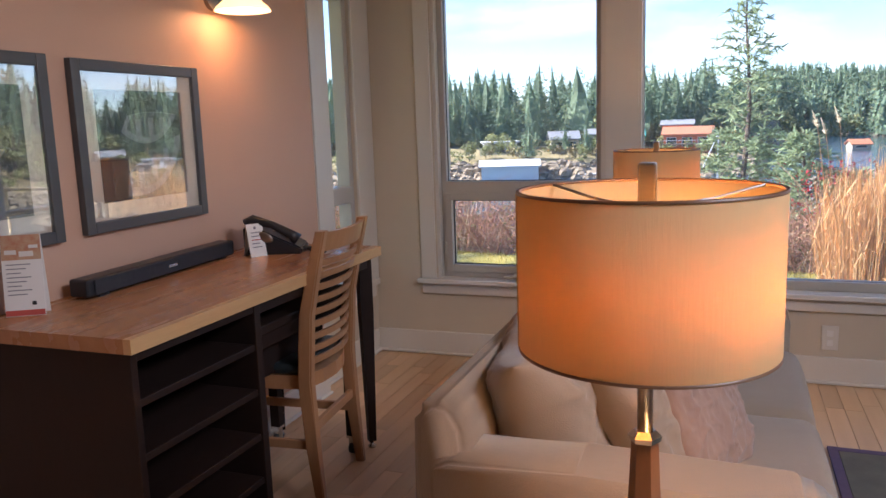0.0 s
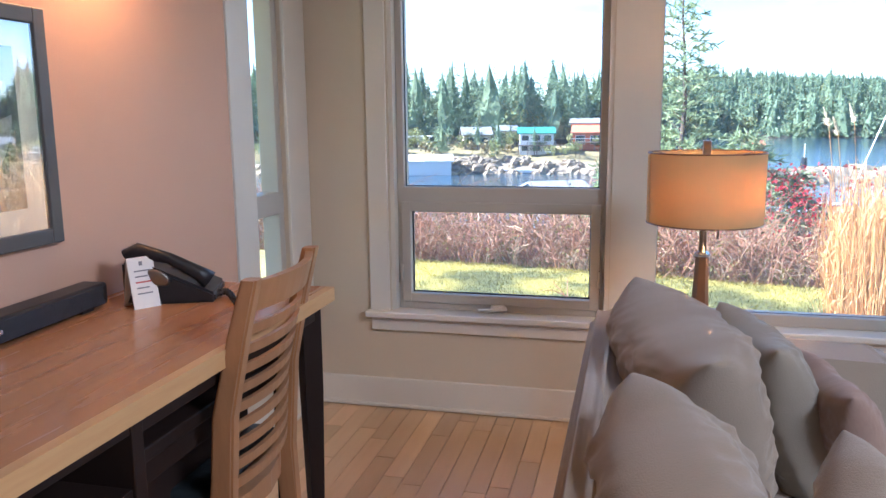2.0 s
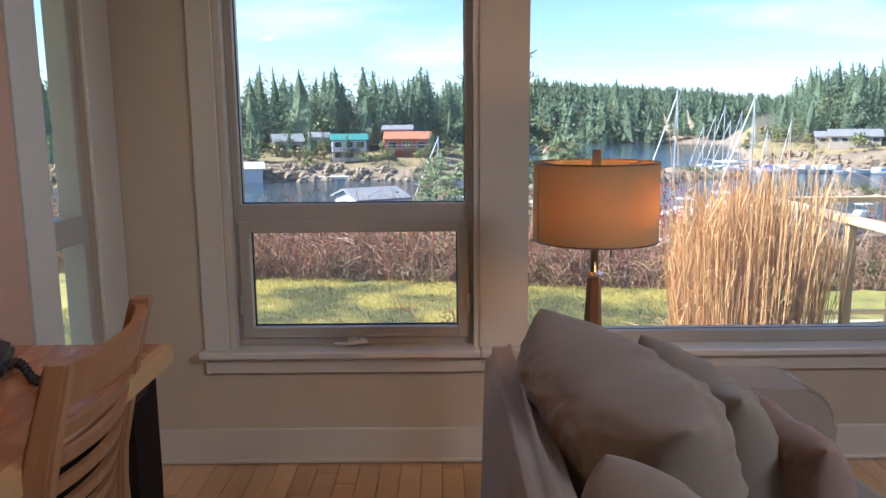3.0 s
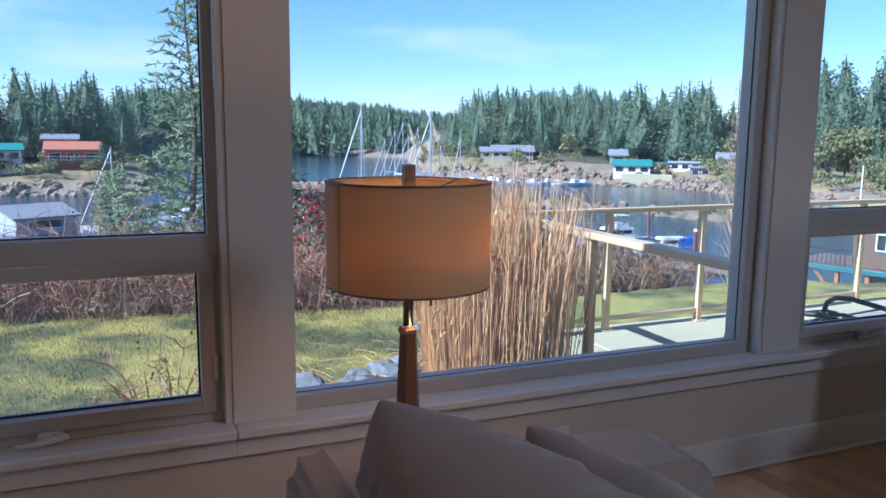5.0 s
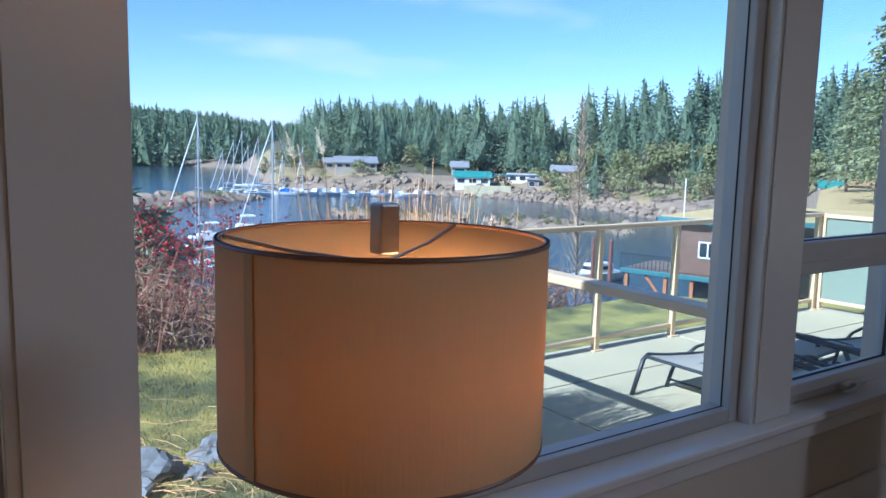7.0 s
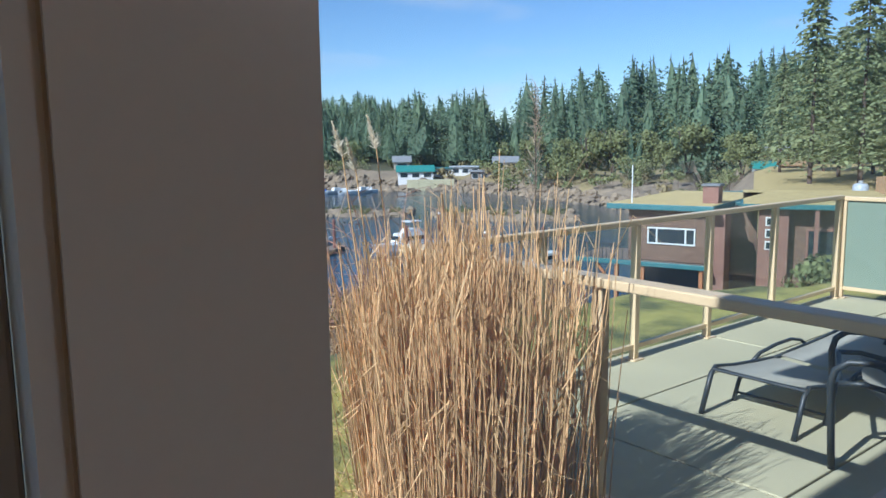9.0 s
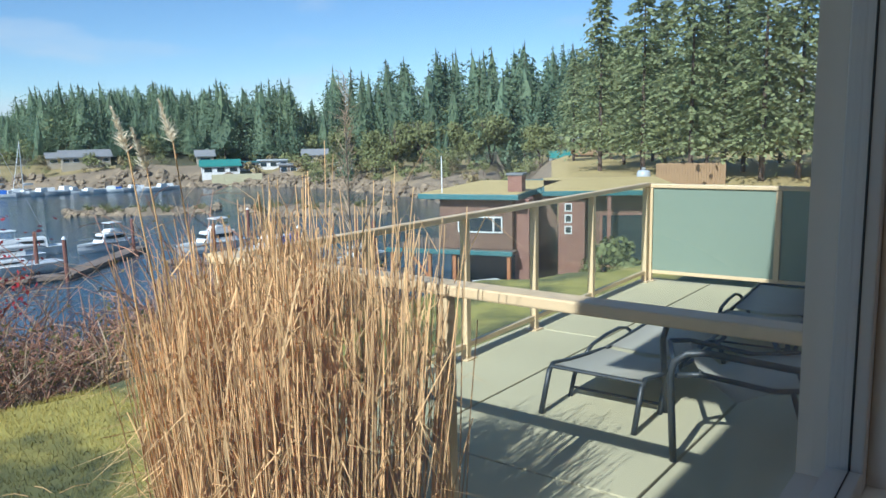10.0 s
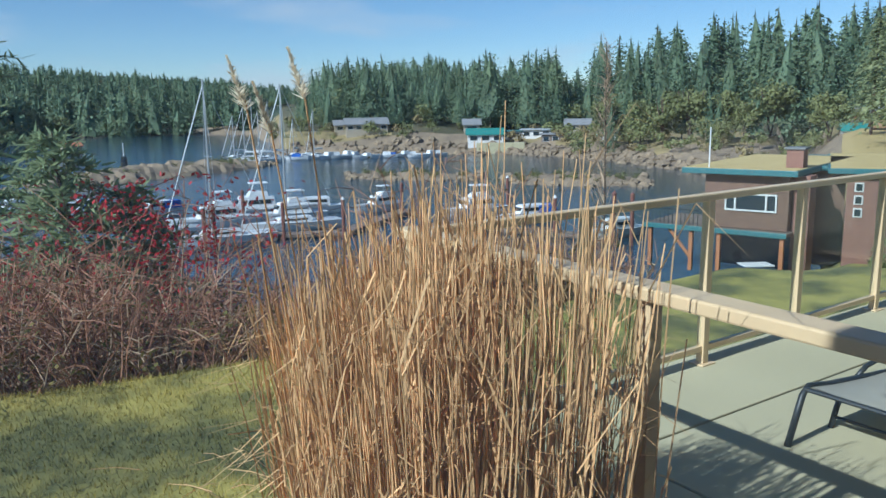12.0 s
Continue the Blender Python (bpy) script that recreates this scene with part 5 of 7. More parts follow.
# ---- shrubs ----
def twig_bush(soup, base, h, spread, n, rnd, mat=0, leaf=None, nleaf=0, lsize=0.02):
    for _ in range(n):
        a = rnd.random() * 6.283
        o = Vector((math.cos(a), math.sin(a), 0)) * spread * 0.25 * rnd.random()
        d = Vector((math.cos(a) * rnd.uniform(0.1, 0.9), math.sin(a) * rnd.uniform(0.1, 0.9), 1)).normalized()
        L = h * rnd.uniform(0.55, 1.1)
        p0 = base + o
        p1 = p0 + d * L * 0.5 + Vector((rnd.gauss(0, 0.05), rnd.gauss(0, 0.05), 0)) * h
        p2 = p1 + (d + Vector((rnd.gauss(0, 0.3), rnd.gauss(0, 0.3), rnd.uniform(-0.3, 0.2)))).normalized() * L * 0.5
        m = mat if rnd.random() < 0.82 else mat + 1
        soup.stalk([p0, p1, p2], 0.008, 0.003, m)
        for _ in range(3):
            t = rnd.uniform(0.3, 1.0)
            q = p1.lerp(p2, t) if rnd.random() < 0.6 else p0.lerp(p1, t)
            e = q + Vector((rnd.gauss(0, 1), rnd.gauss(0, 1), rnd.uniform(-0.1, 1.0))).normalized() * L * rnd.uniform(0.15, 0.4)
            soup.stalk([q, q.lerp(e, 0.5) + Vector((0, 0, 0.02)), e], 0.0045, 0.002, m)
            if leaf is not None:
                for _ in range(nleaf):
                    c = q.lerp(e, rnd.random()) + Vector((rnd.gauss(0, 1), rnd.gauss(0, 1), rnd.gauss(0, 1))) * lsize
                    u = Vector((rnd.gauss(0, 1), rnd.gauss(0, 1), rnd.gauss(0, 1))).normalized() * lsize
                    w = u.cross(Vector((rnd.random(), rnd.random(), 1))).normalized() * lsize * 0.6
                    soup.face([c - u, c + w, c + u, c - w], leaf)
hedge = Soup()
for k in range(360):
    x = rg.uniform(-7.5, 6.5)
    y = lawn_edge(x) + 0.3 + abs(rg.gauss(0, 1.3))
    h = rg.uniform(0.45, 0.85) + 0.42 * max(y - lawn_edge(x), 0)
    if x > 2.3:
        h *= 0.7
    twig_bush(hedge, Vector((x, y, ground_z(x, y) - 0.1)), min(h, 2.3), 0.8, 24, rg, 0, 2 if rg.random() < 0.35 else None, 3, 0.022)
for k in range(55):
    x = rg.uniform(-7, 6)
    y = lawn_edge(x) + 0.1 + rg.uniform(0, 0.4)
    twig_bush(hedge, Vector((x, y, ground_z(x, y) - 0.05)), rg.uniform(0.25, 0.5), 0.6, 16, rg, 1)
tagged(new("hedge_thicket", hedge.mesh("hedge_thicket", [M_twig, M_twigpale, M_shrubleaf])), "bare reddish thicket along the lawn edge", "thicket", kind="stuff")
def bush_thing(label, x, y, h, n, mats, leaf, nleaf, lsize, name="shrub", group="shrubs on the bank"):
    t = thing(name, label, "shrub", (0, 0, 0), group=group)
    s = Soup()
    twig_bush(s, Vector((x, y, ground_z(x, y) - 0.06)), h, 0.9, n, rg, 0, None)
    plant("branches", s, [M_twig, M_twigpale], t)
    f = Soup()
    for _ in range(n * nleaf):
        a, q = rg.random() * 6.283, rg.random() ** 0.5
        z = rg.uniform(0.25, 1.0)
        c = Vector((x + math.cos(a) * q * h * 0.5 * z, y + math.sin(a) * q * h * 0.5 * z, ground_z(x, y) + h * z))
        if noise.noise(c * 3.1) < -0.02:
            continue
        u = Vector((rg.gauss(0, 1), rg.gauss(0, 1), rg.gauss(0, 1))).normalized() * lsize
        w = u.cross(Vector((rg.random(), rg.random(), 1))).normalized() * lsize * 0.6
        f.face([c - u, c + w, c + u, c - w], 0)
    plant("leaves", f, [leaf], t)
    return t
bush_thing("shrub hung with bright red berries on the bank", 2.75, 11.6, 1.75, 46, None, M_berry, 30, 0.026)
bush_thing("shrub hung with bright red berries on the bank", 3.35, 12.2, 1.9, 46, None, M_berry, 30, 0.026)
bush_thing("shrub hung with bright red berries on the bank", 1.9, 12.0, 1.6, 40, None, M_berry, 28, 0.026)
bush_thing("low straggling rose bush with brown leaves in the lawn", 0.78, 7.55, 0.55, 26, None, M_shrubleaf, 9, 0.014)
bush_thing("bare grey shrub beyond the patio railing", 4.7, 10.6, 1.5, 46, None, M_shrubleaf, 3, 0.018)
bush_thing("bare grey shrub beyond the patio railing", 6.1, 11.4, 1.4, 40, None, M_shrubleaf, 2, 0.018)

# ---- young cedar on the bank ----
def young_cedar(x, y, top, label, seed, spread=1.0):
    r = random.Random(seed)
    t = thing("young_cedar", label, "tree", (0, 0, 0))
    z0 = ground_z(x, y) - 0.1
    H_ = top - z0
    tr = Soup()
    pts = [Vector((x + 0.05 * math.sin(k * 1.3), y + 0.05 * math.cos(k), z0 + H_ * k / 9)) for k in range(10)]
    tr.stalk(pts, 0.085, 0.008, 0, 7)
    trunk = plant("trunk", tr, [M_bark], t)
    li, cr = Soup(), Soup()
    for k in range(150):
        f = 0.10 + 0.88 * (k / 149)
        p = Vector((x + 0.05 * math.sin(f * 11.7), y + 0.05 * math.cos(f * 9), z0 + H_ * f))
        a = k * 2.399 + r.gauss(0, 0.3)
        L = spread * (1.55 * (1 - f) ** 0.75 + 0.10) * r.uniform(0.65, 1.15)
        d = Vector((math.cos(a), math.sin(a), 0))
        up = 0.30 if f > 0.6 else 0.12
        b = [p, p + d * L * 0.5 + Vector((0, 0, L * up)), p + d * L + Vector((0, 0, L * (up * 1.1 - 0.08)))]
        li.stalk(b, 0.012 * (1 - f) + 0.004, 0.002, 0)
        dense = 1.0 if f < 0.6 else 0.45
        for _ in range(int((14 + 95 * L) * dense)):
            u = r.uniform(0.15, 1.0)
            q = b[0].lerp(b[1], u * 2) if u < 0.5 else b[1].lerp(b[2], u * 2 - 1)
            g = (d * r.uniform(0.1, 0.9) + Vector((r.gauss(0, 0.6), r.gauss(0, 0.6), r.uniform(-0.5, 0.75)))).normalized() * r.uniform(0.07, 0.2)
            s = g.cross(Vector((r.gauss(0, 1), r.gauss(0, 1), 1))).normalized() * 0.013
            cr.face([q - s, q + s, q + g * 0.6 + s * 0.9, q + g, q + g * 0.6 - s * 0.9], 0)
    plant("limbs", li, [M_bark], t)
    plant("crown", cr, [M_needle], t)
    return t
young_cedar(1.62, 15.6, 3.45, "slender young cedar with a thin open top on the bank", 3, 0.95)
young_cedar(2.35, 13.2, 1.0, "low bushy cedar sapling among the thicket", 8, 0.75)
young_cedar(0.55, 17.0, 0.6, "low bushy cedar sapling among the thicket", 9, 0.9)
young_cedar(3.0, 13.4, 0.45, "low bushy cedar sapling among the thicket", 11, 0.7)

# ---- woods ----
def conifer(soup, base, h, r, rnd, m=0, tufts=330, trunk=True, tm=1):
    """A fir: bare lower trunk, tiers of boughs built from many small drooping tufts."""
    if trunk:
        soup.stalk([base - Vector((0, 0, 1)), base + Vector((0, 0, h * 0.5)), base + Vector((0, 0, h))], h * 0.014, h * 0.003, tm)
    bare, thin, tiers = rnd.uniform(0.02, 0.22), rnd.uniform(0.5, 1.0), rnd.randint(9, 15)
    lop = Vector((rnd.gauss(0, 0.12), rnd.gauss(0, 0.12), 0)) * r
    tufts = int(tufts * 1.7)
    low, heart = base + Vector((0, 0, h * bare)) + lop, []
    for f, q in ((0.0, 0.36), (0.3, 0.3), (0.62, 0.17), (0.93, 0.02)):
        a0 = rnd.random()
        heart.append([low.lerp(base + Vector((0, 0, h)), f) + Vector((math.cos(a0 + k * 1.0472), math.sin(a0 + k * 1.0472), 0)) * r * 1.25 * q * rnd.uniform(0.75, 1.25) + Vector((0, 0, h * rnd.uniform(-0.03, 0.03))) for k in range(6)])
    for p_, q_ in zip(heart, heart[1:]):
        for k in range(6):
            soup.face([p_[k], p_[(k + 1) % 6], q_[(k + 1) % 6], q_[k]], m)
    size = h * 0.86 / math.sqrt(tufts)
    for _ in range(tufts):
        f = 1 - math.sqrt(rnd.random())
        saw = (f * tiers) % 1.0
        R = r * 1.25 * (1 - f) ** thin * (1.12 - 0.45 * saw) + h * 0.008
        a = rnd.random() * 6.283
        d = Vector((math.cos(a), math.sin(a), 0))
        R *= rnd.uniform(0.42, 1.05) * (1 + 0.25 * math.sin(3 * a + base.x))
        c = base + Vector((0, 0, h * (bare + (1 - bare) * f))) + d * R + lop * (1 - f)
        g = (d + Vector((rnd.gauss(0, 0.45), rnd.gauss(0, 0.45), -rnd.uniform(0.1, 1.1)))) * size * rnd.uniform(0.5, 1.1)
        w = g.cross(Vector((rnd.gauss(0, 0.6), rnd.gauss(0, 0.6), 1))).normalized() * size * rnd.uniform(0.28, 0.55)
        soup.face([c - g * 0.5, c - w, c + g * 0.6, c + w], m)
    top = base + Vector((0, 0, h))
    soup.face([top + Vector((0, 0, h * 0.03)), top + Vector((h * 0.012, 0, -h * 0.06)), top + Vector((-h * 0.012, 0.01, -h * 0.06))], m)


def broadleaf(soup, base, h, r, rnd, m=2, tm=1, n=260, ls=0.05):
    soup.stalk([base - Vector((0, 0, 0.5)), base + Vector((0, 0, h * 0.55))], h * 0.02, h * 0.01, tm)
    lobes = [(Vector((rnd.gauss(0, 0.4) * r, rnd.gauss(0, 0.4) * r, h * rnd.uniform(0.4, 0.85))), r * rnd.uniform(0.35, 0.6)) for _ in range(7)]
    for c, lr in lobes:
        for _ in range(n // 7):
            d = Vector((rnd.gauss(0, 1), rnd.gauss(0, 1), rnd.gauss(0, 0.8))).normalized() * lr * rnd.uniform(0.7, 1.1)
            p = base + c + d
            u = Vector((rnd.gauss(0, 1), rnd.gauss(0, 1), rnd.gauss(0, 1))).normalized() * h * ls
            w = u.cross(d).normalized() * h * ls * 0.8
            soup.face([p - u, p + w, p + u, p - w], m)


WOODMATS = [M_hazyfir, M_bark, M_olive]
def wood(name, label, az0, az1, d0, d1, count, el_top, hmin, hmax, seed, broad=0.0, tufts=330, rel=0.24):
    """Scattered trees in a sector; tree tops rise to about the given skyline."""
    r = random.Random(seed)
    s = Soup()
    spots = sorted(((r.uniform(az0, az1), d0 + (d1 - d0) * r.random()) for _ in range(count)), key=lambda q: -q[1])
    for az, d in spots:
        p = polar(az, d)
        p.z = ground_z(p.x, p.y)
        clump = 0.16 * noise.noise(Vector((az * 0.9, seed, 0))) + 0.10 * noise.noise(Vector((az * 2.6, seed, 5)))
        goal = 1.16 + d * math.tan(radians(lerp(el_top, az))) - p.z
        h = goal * (r.choice((r.uniform(0.55, 0.85), r.uniform(0.82, 1.12))) + clump)
        h = min(max(h, hmin), hmax)
        if r.random() < broad:
            broadleaf(s, p, h * 0.55, h * 0.28, r)
        else:
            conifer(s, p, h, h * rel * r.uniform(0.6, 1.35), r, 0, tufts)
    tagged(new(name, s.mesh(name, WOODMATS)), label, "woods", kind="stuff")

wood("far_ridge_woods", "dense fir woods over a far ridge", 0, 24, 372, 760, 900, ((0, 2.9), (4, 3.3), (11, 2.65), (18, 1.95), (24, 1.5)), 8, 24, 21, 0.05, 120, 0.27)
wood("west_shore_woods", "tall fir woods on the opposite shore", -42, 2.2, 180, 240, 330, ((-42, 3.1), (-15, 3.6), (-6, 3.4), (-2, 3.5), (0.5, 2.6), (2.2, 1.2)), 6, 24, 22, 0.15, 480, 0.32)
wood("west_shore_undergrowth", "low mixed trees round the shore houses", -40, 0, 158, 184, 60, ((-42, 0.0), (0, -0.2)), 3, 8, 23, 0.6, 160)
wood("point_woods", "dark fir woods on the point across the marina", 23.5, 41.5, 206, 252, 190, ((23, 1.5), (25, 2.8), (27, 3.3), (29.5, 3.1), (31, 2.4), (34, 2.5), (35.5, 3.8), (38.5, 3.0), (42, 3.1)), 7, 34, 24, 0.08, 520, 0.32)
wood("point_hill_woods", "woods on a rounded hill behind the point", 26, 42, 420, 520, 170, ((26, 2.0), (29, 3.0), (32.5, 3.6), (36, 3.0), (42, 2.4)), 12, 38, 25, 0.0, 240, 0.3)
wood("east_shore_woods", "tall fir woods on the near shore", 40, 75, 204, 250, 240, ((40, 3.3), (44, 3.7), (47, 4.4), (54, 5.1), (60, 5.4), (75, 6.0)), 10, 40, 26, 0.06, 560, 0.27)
wood("east_shore_undergrowth", "olive coloured low trees along the shore", 43, 74, 150, 176, 60, ((43, 0.4), (52, 1.1), (60, 0.6), (74, 0.8)), 4, 10, 27, 0.85, 200)

def big_fir(az, d, el, label, seed, rel=0.29):
    r = random.Random(seed)
    p = polar(az, d)
    p.z = ground_z(p.x, p.y)
    h = 1.16 + d * math.tan(radians(el)) - p.z
    t = thing("fir_tree", label, "tree", (0, 0, 0), group="tall firs by the field")
    tr = Soup()
    tr.stalk([p - Vector((0, 0, 0.5)), p + Vector((0, 0, h * 0.5)), p + Vector((0, 0, h))], h * 0.014, h * 0.002, 0, 7)
    plant("trunk", tr, [M_bark], t)
    s = Soup()
    for i in range(42):
        f = 0.14 + 0.85 * i / 42
        R = h * rel * (1 - f) ** 0.7 * r.uniform(0.7, 1.15) + 0.25
        for k in range(10):
            a = r.random() * 6.283
            L = R * r.uniform(0.4, 1.3)
            d_ = Vector((math.cos(a), math.sin(a), 0))
            c = p + Vector((0, 0, h * f))
            for q in range(10):
                u = (q + 1 + r.random()) / 11
                m_ = c + d_ * L * u + Vector((0, 0, -L * 0.28 * u * u))
                g = (d_ * 0.8 + Vector((r.gauss(0, 0.5), r.gauss(0, 0.5), r.uniform(-0.7, 0.1)))).normalized() * h * r.uniform(0.014, 0.03)
                w = g.cross(Vector((r.gauss(0, 0.7), r.gauss(0, 0.7), 1))).normalized() * h * 0.006
                s.face([m_ - w, m_ + g * 0.5 - w * 1.2, m_ + g, m_ + g * 0.5 + w * 1.2, m_ + w], 0)
    plant("crown", s, [M_spruce], t)
    return t
for i, (az, d, el) in enumerate(((64.5, 105, 9.6), (67.5, 98, 10.2), (69.0, 112, 9.0), (70.8, 92, 11.0), (73.0, 96, 11.5), (75.5, 90, 12), (66.2, 120, 7.4), (62.6, 130, 5.2), (71.9, 110, 8.5), (74.3, 105, 9.5), (68.2, 130, 7.0), (65.3, 134, 6.0), (77.8, 92, 12.0), (80.5, 96, 11.0), (83.5, 90, 12.2), (87.0, 98, 11.0), (79.2, 118, 8.6), (85.2, 120, 8.8), (76.6, 122, 8.0), (90.5, 92, 12.0))):
    big_fir(az, d, el, "tall dark fir with drooping boughs at the field edge", 40 + i)

# rounded olive broadleaf trees along the near shore
def shore_tree(az, d, h, r, seed):
    rnd = random.Random(seed)
    p = polar(az, d)
    p.z = ground_z(p.x, p.y)
    t = thing("broadleaf_tree", "rounded olive-green evergreen tree on the shore", "tree", (0, 0, 0), group="olive trees along the shore")
    tr, cr = Soup(), Soup()
    for k in range(4):
        a = rnd.random() * 6.283
        tr.stalk([p - Vector((0, 0, 0.4)), p + Vector((math.cos(a) * r * 0.15, math.sin(a) * r * 0.15, h * 0.3)), p + Vector((math.cos(a) * r * 0.45, math.sin(a) * r * 0.45, h * 0.7))], h * 0.018, h * 0.006, 0, 5)
    plant("trunk", tr, [M_bark], t)
    for k in range(16):
        a, q = rnd.random() * 6.283, math.sqrt(rnd.random())
        c = p + Vector((math.cos(a) * q * r * 0.75, math.sin(a) * q * r * 0.75, h * (0.36 + 0.46 * rnd.random() * (1 - 0.4 * q))))
        lr = r * rnd.uniform(0.26, 0.42)
        for _ in range(130):
            d_ = Vector((rnd.gauss(0, 1), rnd.gauss(0, 1), rnd.gauss(0, 0.75))).normalized() * lr * rnd.uniform(0.6, 1.1)
            u = Vector((rnd.gauss(0, 1), rnd.gauss(0, 1), rnd.gauss(0, 1))).normalized() * h * 0.028
            w = u.cross(d_).normalized() * h * 0.02
            cr.face([c + d_ - u, c + d_ + w, c + d_ + u, c + d_ - w], 0)
    plant("crown", cr, [M_olive], t)
for i, (az, d, h, r) in enumerate(((45.8, 168, 9.5, 3.4), (48.0, 166, 9.0, 4.0), (49.6, 163, 10.5, 3.6), (51.4, 164, 11.5, 5.2), (53.6, 166, 10.0, 3.6), (55.0, 162, 9.0, 3.4), (56.6, 165, 10.5, 4.2), (60.2, 158, 9.0, 3.6), (65.0, 160, 9.5, 4.0))):
    shore_tree(az, d, h * 1.2, r * 1.1, 90 + i)

# ---- marina ----
def hull_mesh(L, B, hgt, sheer=0.25, n=14):
    """A boat hull along x, bow at +x, keel line at z 0."""
    bm = bmesh.new()
    rows = []
    for i in range(n + 1):
        t = i / n
        w = B / 2 * (1 - max(0, (t - 0.35) / 0.65) ** 2.2) * (0.86 + 0.14 * min(t / 0.3, 1))
        w = max(w, 0.01)
        top = hgt * (1 + sheer * max(0, t - 0.3))
        x = L * (t - 0.5) + (0.05 * L * max(0, t - 0.8) / 0.2)
        rows.append([bm.verts.new(p) for p in ((x, -w, top), (x, -w * 0.82, top * 0.35), (x - 0.04 * L * t * t, -w * 0.5, -0.15), (x - 0.04 * L * t * t, w * 0.5, -0.15), (x, w * 0.82, top * 0.35), (x, w, top))])
    for a, b in zip(rows, rows[1:]):
        for k in range(6):
            bm.faces.new((a[k], a[(k + 1) % 6], b[(k + 1) % 6], b[k]))
    bm.faces.new(rows[0])
    bm.faces.new(rows[-1][::-1])
    return bm


def cabin_mesh(x0, x1, w, z0, z1, rake=0.3):
    bm = box(x0, -w / 2, z0, x1, w / 2, z1)
    for v in bm.verts:
        if v.co.z > (z0 + z1) / 2:
            v.co.y *= 0.84
            v.co.x += -rake if v.co.x > (x0 + x1) / 2 else rake * 0.3
    bmesh.ops.bevel(bm, geom=bm.edges[:], offset=0.05, segments=2, affect="EDGES")
    return bm


def motor_boat(at, turn, L, label, canvas=None, fly=True):
    b = thing("motor_boat", label, "boat", (at.x, at.y, SEA), turn, "boats in the marina")
    B, h = L * 0.32, L * 0.13
    part("hull", hull_mesh(L, B, h), M_hull, b, smooth=False)
    part("rub_rail", hull_mesh(L * 1.005, B * 1.02, 0.06), M_dark, b).location = (0, 0, h * 0.82)
    c = part("cabin", cabin_mesh(-L * 0.28, L * 0.2, B * 0.78, h * 0.98, h + L * 0.14, L * 0.06), M_hull, b)
    for s in (-1, 1):
        part("side_window", box(-L * 0.22, s * B * 0.365 - 0.03, h + L * 0.055, L * 0.12, s * B * 0.365 + 0.03, h + L * 0.105), M_boatglass, c)
    part("windscreen", box(L * 0.13, -B * 0.28, h + L * 0.06, L * 0.19, B * 0.28, h + L * 0.11), M_boatglass, c)
    if fly:
        part("flybridge", cabin_mesh(-L * 0.2, L * 0.05, B * 0.6, h + L * 0.141, h + L * 0.2, L * 0.04), M_hull, b)
        part("bimini", box(-L * 0.2, -B * 0.3, h + L * 0.29, L * 0.02, B * 0.3, h + L * 0.305, bevel=0.03), canvas or M_hull, b)
        for sx in (-L * 0.18, 0):
            for s in (-1, 1):
                part("bimini_pole", tube([(sx, s * B * 0.28, h + L * 0.19), (sx, s * B * 0.28, h + L * 0.29)], 0.02, 5), M_spar, b)
    elif canvas:
        part("canvas_cover", cabin_mesh(-L * 0.45, -L * 0.1, B * 0.86, h * 1.0, h + L * 0.13, 0.2), canvas, b)
    part("bow_rail", tube([(L * 0.1, -B * 0.44, h * 1.5), (L * 0.36, -B * 0.3, h * 1.62), (L * 0.52, 0, h * 1.68), (L * 0.36, B * 0.3, h * 1.62), (L * 0.1, B * 0.44, h * 1.5)], 0.018, 5), M_spar, b)
    return b


def sail_boat(at, turn, L, mast, label):
    b = thing("sail_boat", label, "boat", (at.x, at.y, SEA), turn, "boats in the marina")
    B, h = L * 0.28, L * 0.10
    part("hull", hull_mesh(L, B, h), M_hull, b)
    c = part("cabin", cabin_mesh(-L * 0.18, L * 0.2, B * 0.55, h, h + L * 0.055, 0.3), M_hull, b)
    for s in (-1, 1):
        part("side_window", box(-L * 0.12, s * B * 0.262 - 0.02, h + 0.18, L * 0.12, s * B * 0.262 + 0.02, h + 0.34), M_boatglass, c)
    mx = L * 0.08
    m = part("mast", tube([(mx, 0, h), (mx, 0, mast)], [0.11, 0.075], 7), M_spar, b)
    part("spreader", tube([(mx, -L * 0.11, mast * 0.55), (mx, L * 0.11, mast * 0.55)], 0.03, 5), M_spar, m)
    part("boom", tube([(mx, 0, h + 1.3), (-L * 0.38, 0, h + 1.25)], 0.09, 6), M_spar, b)
    part("furled_sail", tube([(mx - 0.1, 0, h + 1.5), (-L * 0.2, 0, h + 1.48), (-L * 0.37, 0, h + 1.4)], [0.17, 0.15, 0.1], 7), M_hull, b)
    part("stay", tube([(L * 0.54, 0, h * 1.2), (mx, 0, mast * 0.97)], 0.055, 5), M_hull, b, "white furled headsail on the forestay")
    part("stay", tube([(-L * 0.49, 0, h), (mx, 0, mast * 0.99)], 0.015, 4), M_spar, b)
    for s in (-1, 1):
        part("shroud", tube([(mx, s * B * 0.46, h), (mx, s * L * 0.11, mast * 0.55), (mx, 0, mast * 0.97)], 0.014, 4), M_spar, b)
    return b

